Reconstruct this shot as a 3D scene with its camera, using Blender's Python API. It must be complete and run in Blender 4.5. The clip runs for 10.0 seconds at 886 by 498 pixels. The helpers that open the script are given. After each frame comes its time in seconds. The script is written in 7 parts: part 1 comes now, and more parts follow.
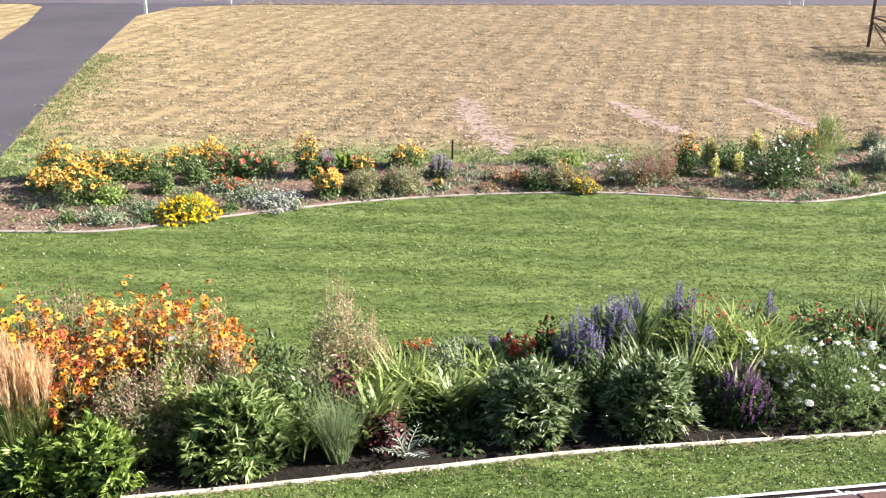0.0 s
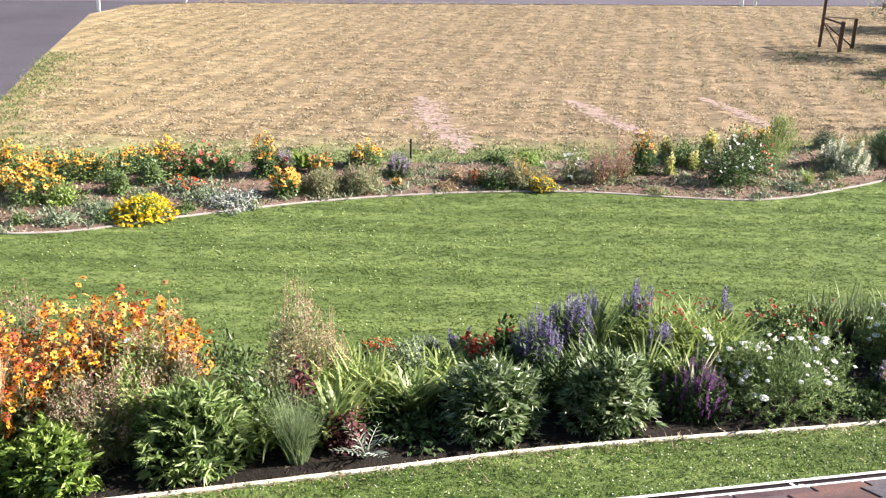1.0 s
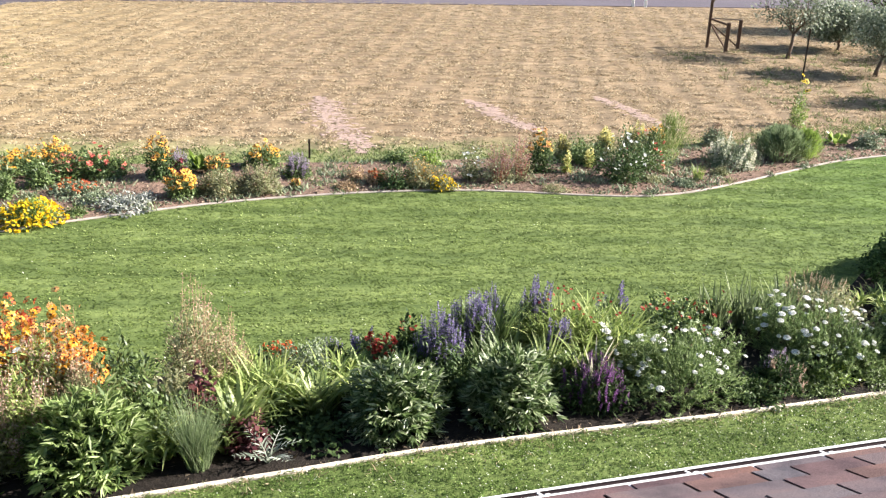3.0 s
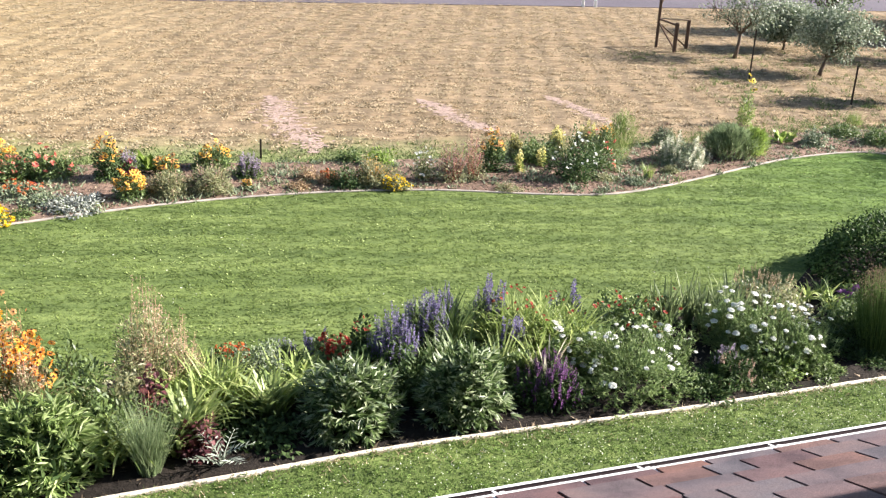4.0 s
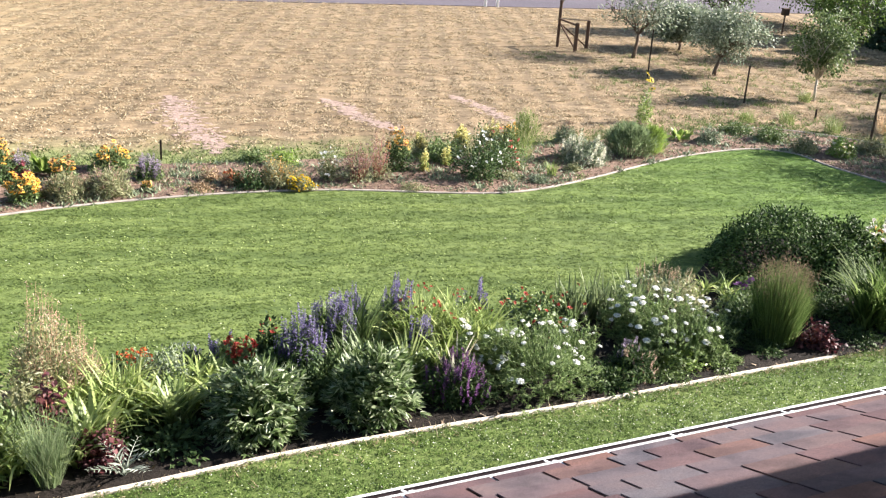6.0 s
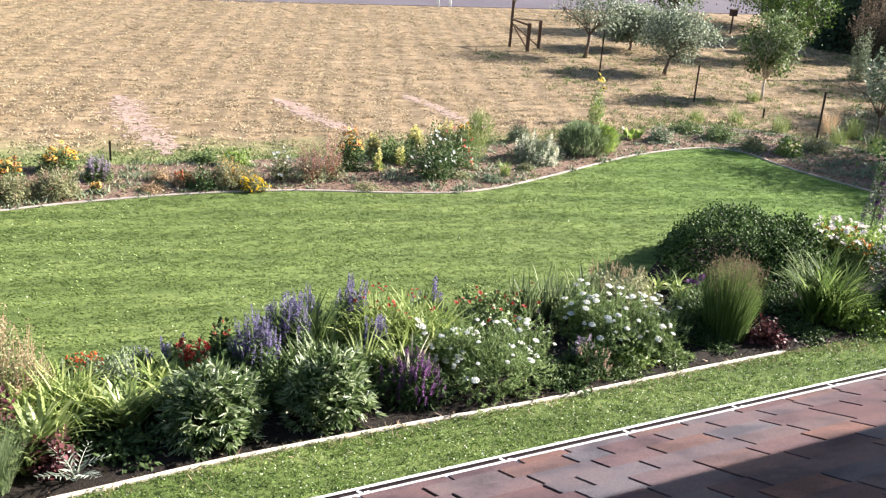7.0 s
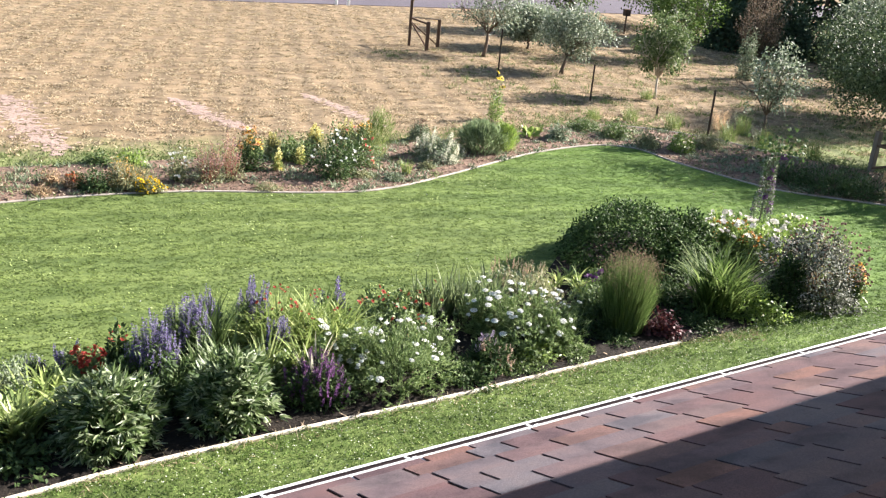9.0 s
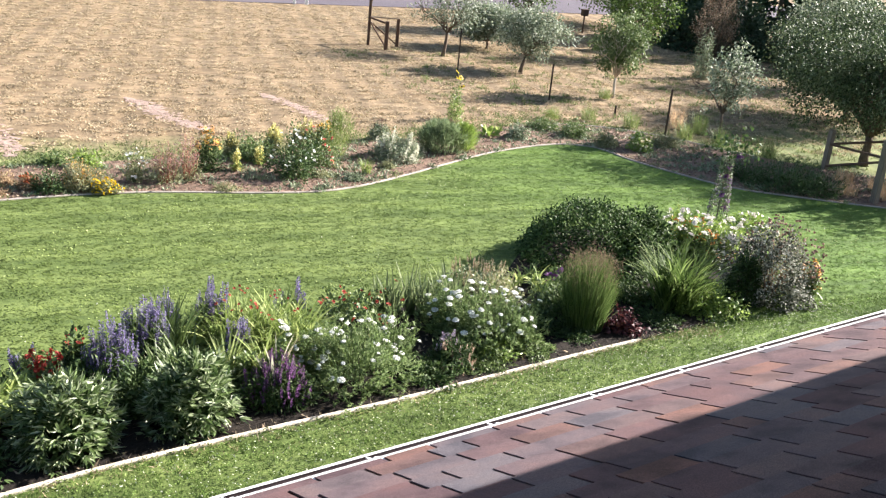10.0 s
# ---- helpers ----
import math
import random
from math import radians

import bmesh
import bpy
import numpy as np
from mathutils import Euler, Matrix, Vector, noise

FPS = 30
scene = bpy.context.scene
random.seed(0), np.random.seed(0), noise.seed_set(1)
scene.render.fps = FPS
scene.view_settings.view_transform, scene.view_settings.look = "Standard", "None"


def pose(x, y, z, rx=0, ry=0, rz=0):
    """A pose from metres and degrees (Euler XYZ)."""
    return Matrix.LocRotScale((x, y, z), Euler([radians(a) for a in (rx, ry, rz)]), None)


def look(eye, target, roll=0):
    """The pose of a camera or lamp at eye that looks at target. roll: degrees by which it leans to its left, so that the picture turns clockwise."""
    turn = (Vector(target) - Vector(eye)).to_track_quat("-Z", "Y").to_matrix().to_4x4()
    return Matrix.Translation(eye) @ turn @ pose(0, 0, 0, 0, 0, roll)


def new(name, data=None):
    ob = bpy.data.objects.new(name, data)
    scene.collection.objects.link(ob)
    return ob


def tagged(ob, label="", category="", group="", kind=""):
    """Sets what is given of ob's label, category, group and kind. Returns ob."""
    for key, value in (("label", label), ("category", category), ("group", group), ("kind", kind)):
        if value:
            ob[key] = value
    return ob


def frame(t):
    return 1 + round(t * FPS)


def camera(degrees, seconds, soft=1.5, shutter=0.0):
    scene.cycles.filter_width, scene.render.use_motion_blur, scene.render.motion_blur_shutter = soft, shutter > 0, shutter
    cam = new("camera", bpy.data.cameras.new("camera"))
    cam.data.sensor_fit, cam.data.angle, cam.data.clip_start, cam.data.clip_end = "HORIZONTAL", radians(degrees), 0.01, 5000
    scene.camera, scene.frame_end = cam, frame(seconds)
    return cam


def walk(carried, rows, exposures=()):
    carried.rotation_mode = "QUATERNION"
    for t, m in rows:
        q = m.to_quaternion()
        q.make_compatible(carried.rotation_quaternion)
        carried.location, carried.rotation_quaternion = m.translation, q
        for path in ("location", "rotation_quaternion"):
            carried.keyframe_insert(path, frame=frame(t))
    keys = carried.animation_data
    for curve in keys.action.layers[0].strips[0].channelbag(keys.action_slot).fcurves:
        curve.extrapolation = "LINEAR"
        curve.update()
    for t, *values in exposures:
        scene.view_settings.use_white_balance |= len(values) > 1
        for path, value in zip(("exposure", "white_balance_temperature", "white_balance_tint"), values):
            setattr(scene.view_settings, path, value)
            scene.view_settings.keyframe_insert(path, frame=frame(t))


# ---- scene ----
# ---------------------------------------------------------------- camera
# a camera on a tripod at an upper window, panned slowly to the right
cam = camera(47.99, 10.0, soft=1.25)
ROWS = [
    (0.0, 0.0000, 0.0589, 5.0780, 69.499, -0.562, 0.210),
    (0.5, 0.0013, 0.0589, 5.0780, 69.492, -0.810, -0.974),
    (1.0, 0.0026, 0.0588, 5.0780, 69.482, -1.067, -2.117),
    (1.5, 0.0041, 0.0588, 5.0780, 69.488, -1.295, -3.471),
    (2.0, 0.0058, 0.0586, 5.0780, 69.536, -1.604, -5.045),
    (2.5, 0.0073, 0.0585, 5.0781, 69.574, -1.843, -6.433),
    (4.0, 0.0117, 0.0578, 5.0782, 69.693, -2.580, -10.464),
    (4.5, 0.0130, 0.0575, 5.0782, 69.737, -2.806, -11.727),
    (5.0, 0.0145, 0.0572, 5.0783, 69.812, -3.061, -13.062),
    (5.5, 0.0160, 0.0568, 5.0784, 69.873, -3.328, -14.514),
    (7.0, 0.0201, 0.0556, 5.0786, 70.099, -4.023, -18.423),
    (7.5, 0.0218, 0.0550, 5.0787, 70.188, -4.305, -20.019),
    (8.0, 0.0231, 0.0545, 5.0788, 70.260, -4.511, -21.362),
    (8.5, 0.0245, 0.0540, 5.0789, 70.372, -4.755, -22.682),
    (9.0, 0.0258, 0.0534, 5.0791, 70.465, -4.984, -24.026),
    (9.5, 0.0268, 0.0529, 5.0791, 70.542, -5.144, -25.068),
    (10.0, 0.0280, 0.0523, 5.0792, 70.644, -5.349, -26.303),
]
walk(cam, [(t, pose(x, y, z, rx, ry, rz)) for t, x, y, z, rx, ry, rz in ROWS], exposures=[(0.0, 2.0), (10.0, 2.19)])

# ---------------------------------------------------------------- light
SUN_EL, SUN_AZ = 26.0, 3.0          # degrees; azimuth from +x, counted towards +y
world = bpy.data.worlds.new("sky")
scene.world = world
world.use_nodes = True
wn = world.node_tree.nodes
sky = wn.new("ShaderNodeTexSky")
sky.sky_type = "NISHITA"
sky.sun_disc = False
sky.sun_elevation = radians(SUN_EL)
sky.sun_rotation = radians(90.0 - SUN_AZ)
sky.air_density, sky.dust_density, sky.ozone_density = 1.0, 1.0, 1.0
world.node_tree.links.new(sky.outputs[0], wn["Background"].inputs[0])
wn["Background"].inputs[1].default_value = 0.05
sun_data = bpy.data.lights.new("sun", "SUN")
sun_data.energy, sun_data.angle, sun_data.color = 5.0, radians(0.55), (1.0, 0.925, 0.87)
sun = new("sun", sun_data)
sun_to = Vector((math.cos(radians(SUN_EL)) * math.cos(radians(SUN_AZ)), math.cos(radians(SUN_EL)) * math.sin(radians(SUN_AZ)), math.sin(radians(SUN_EL))))
sun.matrix_world = look(sun_to * 60.0, (0, 0, 0))

# ---------------------------------------------------------------- materials


def material(name, rough=0.8, spec=0.3, metal=0.0):
    mat = bpy.data.materials.new(name)
    mat.use_nodes = True
    b = mat.node_tree.nodes["Principled BSDF"]
    b.inputs["Roughness"].default_value = rough
    b.inputs["Specular IOR Level"].default_value = spec
    b.inputs["Metallic"].default_value = metal
    return mat, mat.node_tree.nodes, mat.node_tree.links, b


def rgba(c):
    return (c[0], c[1], c[2], 1.0)


def ramp(nodes, stops):
    r = nodes.new("ShaderNodeValToRGB")
    while len(r.color_ramp.elements) < len(stops):
        r.color_ramp.elements.new(0.5)
    for e, (p, c) in zip(r.color_ramp.elements, stops):
        e.position, e.color = p, rgba(c)
    return r


def mixed(nodes, links, fac, a, b, mode="MIX"):
    m = nodes.new("ShaderNodeMix")
    m.data_type, m.blend_type = "RGBA", mode
    for socket, value in ((m.inputs[0], fac), (m.inputs[6], a), (m.inputs[7], b)):
        if isinstance(value, (int, float)):
            socket.default_value = value
        elif isinstance(value, tuple):
            socket.default_value = rgba(value)
        else:
            links.new(value, socket)
    return m.outputs[2]


def grain(nodes, links, scale, detail=4.0, rough=0.6, stretch=None, place=None):
    n = nodes.new("ShaderNodeTexNoise")
    n.inputs["Scale"].default_value, n.inputs["Detail"].default_value, n.inputs["Roughness"].default_value = scale, detail, rough
    c = nodes.new("ShaderNodeTexCoord")
    if stretch:
        m = nodes.new("ShaderNodeMapping")
        m.inputs["Scale"].default_value = stretch
        if place:
            m.inputs["Rotation"].default_value = place
        links.new(c.outputs["Object"], m.inputs[0])
        links.new(m.outputs[0], n.inputs["Vector"])
    else:
        links.new(c.outputs["Object"], n.inputs["Vector"])
    return n.outputs["Fac"]


def bump(nodes, links, b, height, strength, distance):
    k = nodes.new("ShaderNodeBump")
    k.inputs["Strength"].default_value, k.inputs["Distance"].default_value = strength, distance
    links.new(height, k.inputs["Height"])
    links.new(k.outputs[0], b.inputs["Normal"])


def lawn_extra(n, l, c):
    """Faint mowing bands, lighter clover patches."""
    co = n.new("ShaderNodeTexCoord")
    w = n.new("ShaderNodeTexWave")
    w.inputs["Scale"].default_value, w.inputs["Distortion"].default_value, w.inputs["Detail"].default_value = 0.33, 2.5, 2.0
    mp = n.new("ShaderNodeMapping")
    mp.inputs["Rotation"].default_value = (0, 0, radians(97))
    l.new(co.outputs["Object"], mp.inputs[0])
    l.new(mp.outputs[0], w.inputs["Vector"])
    rows = ramp(n, [(0.15, (0.86, 0.88, 0.85)), (0.85, (1.12, 1.10, 1.10))])
    l.new(w.outputs["Fac"], rows.inputs[0])
    c = mixed(n, l, 1.0, c, rows.outputs[0], "MULTIPLY")
    # short streaks left by the mower
    streak = ramp(n, [(0.36, (0.78, 0.80, 0.78)), (0.64, (1.18, 1.15, 1.14))])
    l.new(grain(n, l, 1.9, 3.0, 0.65, (0.45, 2.3, 1.0), (0, 0, radians(-5))), streak.inputs[0])
    c = mixed(n, l, 1.0, c, streak.outputs[0], "MULTIPLY")
    # lusher, deeper green turf towards the trees
    sp = n.new("ShaderNodeSeparateXYZ")
    l.new(co.outputs["Object"], sp.inputs[0])
    wob = n.new("ShaderNodeMath")
    wob.operation = "MULTIPLY_ADD"
    wob.inputs[1].default_value = 5.0
    l.new(grain(n, l, 0.5, 3.0), wob.inputs[0])
    l.new(sp.outputs[0], wob.inputs[2])
    m = n.new("ShaderNodeMapRange")
    m.inputs[1].default_value, m.inputs[2].default_value, m.inputs[3].default_value, m.inputs[4].default_value = 9.0, 16.0, 0.0, 0.9
    l.new(wob.outputs[0], m.inputs[0])
    return mixed(n, l, m.outputs[0], c, mixed(n, l, 1.0, c, (0.80, 1.04, 0.72), "MULTIPLY"))


def leaf_material(name, dark, mid, light, rough=0.5, spec=0.35, through_light=0.25, bands=False, mottle=None):
    """Leaves or petals: colour by leaf, a broad drift over the plant, some light passing through."""
    mat, n, l, b = material(name, rough, spec)
    g = n.new("ShaderNodeNewGeometry")
    r = ramp(n, [(0.0, dark), (0.5, mid), (1.0, light)])
    o = n.new("ShaderNodeObjectInfo")
    mx = n.new("ShaderNodeMath")
    mx.operation = "ADD"
    l.new(o.outputs["Random"], mx.inputs[0])
    l.new(g.outputs["Random Per Island"], mx.inputs[1])
    fr = n.new("ShaderNodeMath")
    fr.operation = "FRACT"
    l.new(mx.outputs[0], fr.inputs[0])
    l.new(fr.outputs[0], r.inputs[0])
    drift = ramp(n, [(0.3, (0.78, 0.78, 0.78)), (0.7, (1.14, 1.14, 1.14))])
    l.new(grain(n, l, 2.3, 3.0), drift.inputs[0])
    c = mixed(n, l, 1.0, r.outputs[0], drift.outputs[0], "MULTIPLY")
    if bands:
        c = lawn_extra(n, l, c)
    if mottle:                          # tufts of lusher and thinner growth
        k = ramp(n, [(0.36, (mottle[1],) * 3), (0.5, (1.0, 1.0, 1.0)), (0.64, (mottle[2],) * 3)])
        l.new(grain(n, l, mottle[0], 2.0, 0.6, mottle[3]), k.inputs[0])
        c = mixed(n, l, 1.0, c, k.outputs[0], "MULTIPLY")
    l.new(c, b.inputs["Base Color"])
    t = n.new("ShaderNodeBsdfTranslucent")
    l.new(c, t.inputs[0])
    m = n.new("ShaderNodeMixShader")
    m.inputs[0].default_value = through_light
    l.new(b.outputs[0], m.inputs[1])
    l.new(t.outputs[0], m.inputs[2])
    l.new(m.outputs[0], n["Material Output"].inputs[0])
    return mat


def plain(name, a, b_, scale=8.0, rough=0.7, spec=0.3, metal=0.0, relief=0.0, stretch=None):
    """Two shades blended by noise, with fine relief."""
    mat, n, l, b = material(name, rough, spec, metal)
    f = grain(n, l, scale, 5.0, 0.65, stretch)
    r = ramp(n, [(0.3, a), (0.7, b_)])
    l.new(f, r.inputs[0])
    l.new(r.outputs[0], b.inputs["Base Color"])
    if relief:
        bump(n, l, b, grain(n, l, scale * 6, 3.0, 0.6, stretch), 0.6, relief)
    return mat


def ground_material(name, broad, fine, scales, relief, rough=0.95, stretch=None, extra=None):
    mat, n, l, b = material(name, rough, 0.15)
    r1 = ramp(n, broad)
    l.new(grain(n, l, scales[0], 4.0, 0.6), r1.inputs[0])
    r2 = ramp(n, fine)
    l.new(grain(n, l, scales[1], 5.0, 0.7, stretch), r2.inputs[0])
    c = mixed(n, l, 1.0, r1.outputs[0], r2.outputs[0], "MULTIPLY")
    r3 = ramp(n, [(0.35, (0.75, 0.75, 0.75)), (0.65, (1.2, 1.2, 1.2))])
    l.new(grain(n, l, scales[2], 2.0, 0.5), r3.inputs[0])
    c = mixed(n, l, 1.0, c, r3.outputs[0], "MULTIPLY")
    if extra:
        c = extra(n, l, c)
    l.new(c, b.inputs["Base Color"])
    bump(n, l, b, grain(n, l, scales[1], 5.0, 0.7), 0.8, relief)
    return mat


def field_extra(n, l, c):
    """Greener grass along the border bed and the drive, mown rows running away from the house."""
    co = n.new("ShaderNodeTexCoord")
    sp = n.new("ShaderNodeSeparateXYZ")
    l.new(co.outputs["Object"], sp.inputs[0])
    m = n.new("ShaderNodeMapRange")
    m.inputs[1].default_value, m.inputs[2].default_value = 20.4, 18.7
    wob = n.new("ShaderNodeMath")
    wob.operation = "MULTIPLY_ADD"
    l.new(grain(n, l, 0.8, 3.0), wob.inputs[0])
    wob.inputs[1].default_value = 2.6
    sub = n.new("ShaderNodeMath")
    sub.operation = "SUBTRACT"
    l.new(sp.outputs[1], wob.inputs[2])
    l.new(wob.outputs[0], sub.inputs[0])
    sub.inputs[1].default_value = 1.3
    l.new(sub.outputs[0], m.inputs[0])
    green = mixed(n, l, 0.8, c, (0.135, 0.180, 0.066))
    c = mixed(n, l, m.outputs[0], c, green)
    # paler, yellower stubble towards the drive
    px = n.new("ShaderNodeMapRange")
    px.inputs[1].default_value, px.inputs[2].default_value = 0.0, -9.0
    l.new(sp.outputs[0], px.inputs[0])
    c = mixed(n, l, px.outputs[0], c, mixed(n, l, 1.0, c, (1.30, 1.34, 1.16), "MULTIPLY"))
    w = n.new("ShaderNodeTexWave")
    w.inputs["Scale"].default_value, w.inputs["Distortion"].default_value, w.inputs["Detail"].default_value = 0.42, 3.0, 2.0
    mp = n.new("ShaderNodeMapping")
    mp.inputs["Rotation"].default_value = (0, 0, radians(14))
    l.new(co.outputs["Object"], mp.inputs[0])
    l.new(mp.outputs[0], w.inputs["Vector"])
    rows = ramp(n, [(0.2, (0.82, 0.82, 0.82)), (0.8, (1.1, 1.08, 1.05))])
    l.new(w.outputs["Fac"], rows.inputs[0])
    return mixed(n, l, 1.0, c, rows.outputs[0], "MULTIPLY")


M = {}
M["field"] = ground_material("dry_grass_ground", [(0.3, (0.190, 0.142, 0.088)), (0.5, (0.235, 0.180, 0.115)), (0.72, (0.285, 0.222, 0.146))],
                             [(0.34, (0.60, 0.57, 0.56)), (0.66, (1.25, 1.22, 1.18))], (0.35, 2.4, 30.0), 0.05, stretch=(0.6, 1.5, 1), extra=field_extra)
M["lawn"] = ground_material("mown_lawn_ground", [(0.3, (0.093, 0.132, 0.039)), (0.7, (0.126, 0.169, 0.056))],
                            [(0.3, (0.6, 0.65, 0.6)), (0.7, (1.3, 1.25, 1.2))], (0.7, 9.0, 60.0), 0.006, extra=lawn_extra)
M["soil"] = ground_material("reddish_garden_soil", [(0.3, (0.130, 0.090, 0.070)), (0.7, (0.235, 0.162, 0.124))],
                            [(0.3, (0.6, 0.6, 0.6)), (0.7, (1.3, 1.25, 1.2))], (0.9, 9.0, 40.0), 0.04)
# bed soil taken near black: the shade under the plants is in its colour
M["mulch"] = ground_material("shade_darkened_bed_soil", [(0.3, (0.010, 0.0085, 0.007)), (0.7, (0.024, 0.0195, 0.016))],
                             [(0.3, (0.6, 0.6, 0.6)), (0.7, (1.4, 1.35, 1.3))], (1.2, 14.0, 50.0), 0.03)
M["bare"] = ground_material("bare_pinkish_soil", [(0.3, (0.31, 0.228, 0.192)), (0.7, (0.40, 0.298, 0.255))],
                            [(0.3, (0.75, 0.75, 0.75)), (0.7, (1.15, 1.15, 1.12))], (1.5, 9.0, 40.0), 0.02)
M["asphalt"] = ground_material("worn_asphalt", [(0.3, (0.092, 0.080, 0.098)), (0.7, (0.125, 0.110, 0.130))],
                               [(0.3, (0.85, 0.85, 0.85)), (0.7, (1.12, 1.12, 1.1))], (0.25, 12.0, 90.0), 0.006, rough=0.85)
M["drive"] = ground_material("dark_asphalt", [(0.3, (0.064, 0.057, 0.069)), (0.7, (0.090, 0.081, 0.095))],
                             [(0.3, (0.85, 0.85, 0.85)), (0.7, (1.12, 1.12, 1.1))], (0.25, 12.0, 90.0), 0.006, rough=0.85)
M["curb"] = plain("pale_concrete_edging", (0.50, 0.43, 0.35), (0.72, 0.65, 0.55), 9.0, 0.85, 0.2, relief=0.006)
M["curb_far"] = plain("weathered_concrete_edging", (0.22, 0.195, 0.17), (0.39, 0.345, 0.30), 5.0, 0.9, 0.2, relief=0.006)
M["white"] = plain("white_painted_metal", (0.76, 0.76, 0.76), (0.84, 0.84, 0.83), 6.0, 0.35, 0.5)
M["gutter_in"] = plain("dark_gutter_inside", (0.024, 0.014, 0.018), (0.052, 0.034, 0.038), 9.0, 0.7, 0.3)
# unseen siding, an assumed taupe kept dark to cut bounce onto the roof
M["siding"] = plain("dark_low_bounce_siding", (0.125, 0.11, 0.10), (0.165, 0.148, 0.135), 3.0, 0.6, 0.3)
M["wood"] = plain("weathered_wood", (0.070, 0.042, 0.030), (0.145, 0.092, 0.064), 7.0, 0.85, 0.2, relief=0.006, stretch=(6, 6, 0.6))
M["grey_wood"] = plain("grey_weathered_wood", (0.13, 0.105, 0.085), (0.24, 0.20, 0.165), 7.0, 0.85, 0.2, relief=0.006, stretch=(6, 6, 0.6))
M["iron"] = plain("rusty_dark_steel", (0.03, 0.024, 0.02), (0.075, 0.05, 0.036), 14.0, 0.7, 0.4, 0.4)
M["bark"] = plain("tree_bark", (0.07, 0.05, 0.038), (0.17, 0.13, 0.10), 11.0, 0.9, 0.15, relief=0.012, stretch=(3, 3, 0.7))
M["pale_bark"] = plain("pale_tree_bark", (0.34, 0.29, 0.24), (0.55, 0.49, 0.42), 9.0, 0.85, 0.2, relief=0.006)
M["stem"] = plain("green_stem", (0.06, 0.10, 0.03), (0.13, 0.17, 0.05), 10.0, 0.6)
M["dry_stem"] = plain("dry_brown_stem", (0.20, 0.12, 0.07), (0.38, 0.26, 0.16), 10.0, 0.8)
M["red_stem"] = plain("reddish_stem", (0.17, 0.06, 0.04), (0.28, 0.11, 0.07), 10.0, 0.75)


def shingle_material():
    mat, n, l, b = material("asphalt_shingle_granules", 0.92, 0.12)
    o = n.new("ShaderNodeObjectInfo")
    g = n.new("ShaderNodeNewGeometry")
    mx = n.new("ShaderNodeMath")
    mx.operation = "ADD"
    l.new(o.outputs["Random"], mx.inputs[0])
    l.new(g.outputs["Random Per Island"], mx.inputs[1])
    fr = n.new("ShaderNodeMath")
    fr.operation = "FRACT"
    l.new(mx.outputs[0], fr.inputs[0])
    r = ramp(n, [(0.0, (0.095, 0.060, 0.066)), (0.35, (0.120, 0.077, 0.081)), (0.6, (0.112, 0.101, 0.114)), (0.8, (0.155, 0.084, 0.070)), (1.0, (0.094, 0.088, 0.104))])
    l.new(fr.outputs[0], r.inputs[0])
    s = ramp(n, [(0.36, (0.66, 0.68, 0.72)), (0.5, (1.0, 1.0, 1.0)), (0.66, (1.22, 1.12, 1.05))])
    c2 = n.new("ShaderNodeTexNoise")
    c2.inputs["Scale"].default_value, c2.inputs["Detail"].default_value = 4.5, 5.0
    l.new(g.outputs["Position"], c2.inputs["Vector"])
    l.new(c2.outputs["Fac"], s.inputs[0])
    c = mixed(n, l, 1.0, r.outputs[0], s.outputs[0], "MULTIPLY")
    k = n.new("ShaderNodeTexNoise")
    k.inputs["Scale"].default_value, k.inputs["Detail"].default_value = 240.0, 3.0
    l.new(g.outputs["Position"], k.inputs["Vector"])
    s2 = ramp(n, [(0.3, (0.55, 0.55, 0.55)), (0.72, (1.45, 1.45, 1.45))])
    l.new(k.outputs["Fac"], s2.inputs[0])
    c = mixed(n, l, 1.0, c, s2.outputs[0], "MULTIPLY")
    l.new(c, b.inputs["Base Color"])
    bump(n, l, b, k.outputs["Fac"], 0.5, 0.003)
    return mat


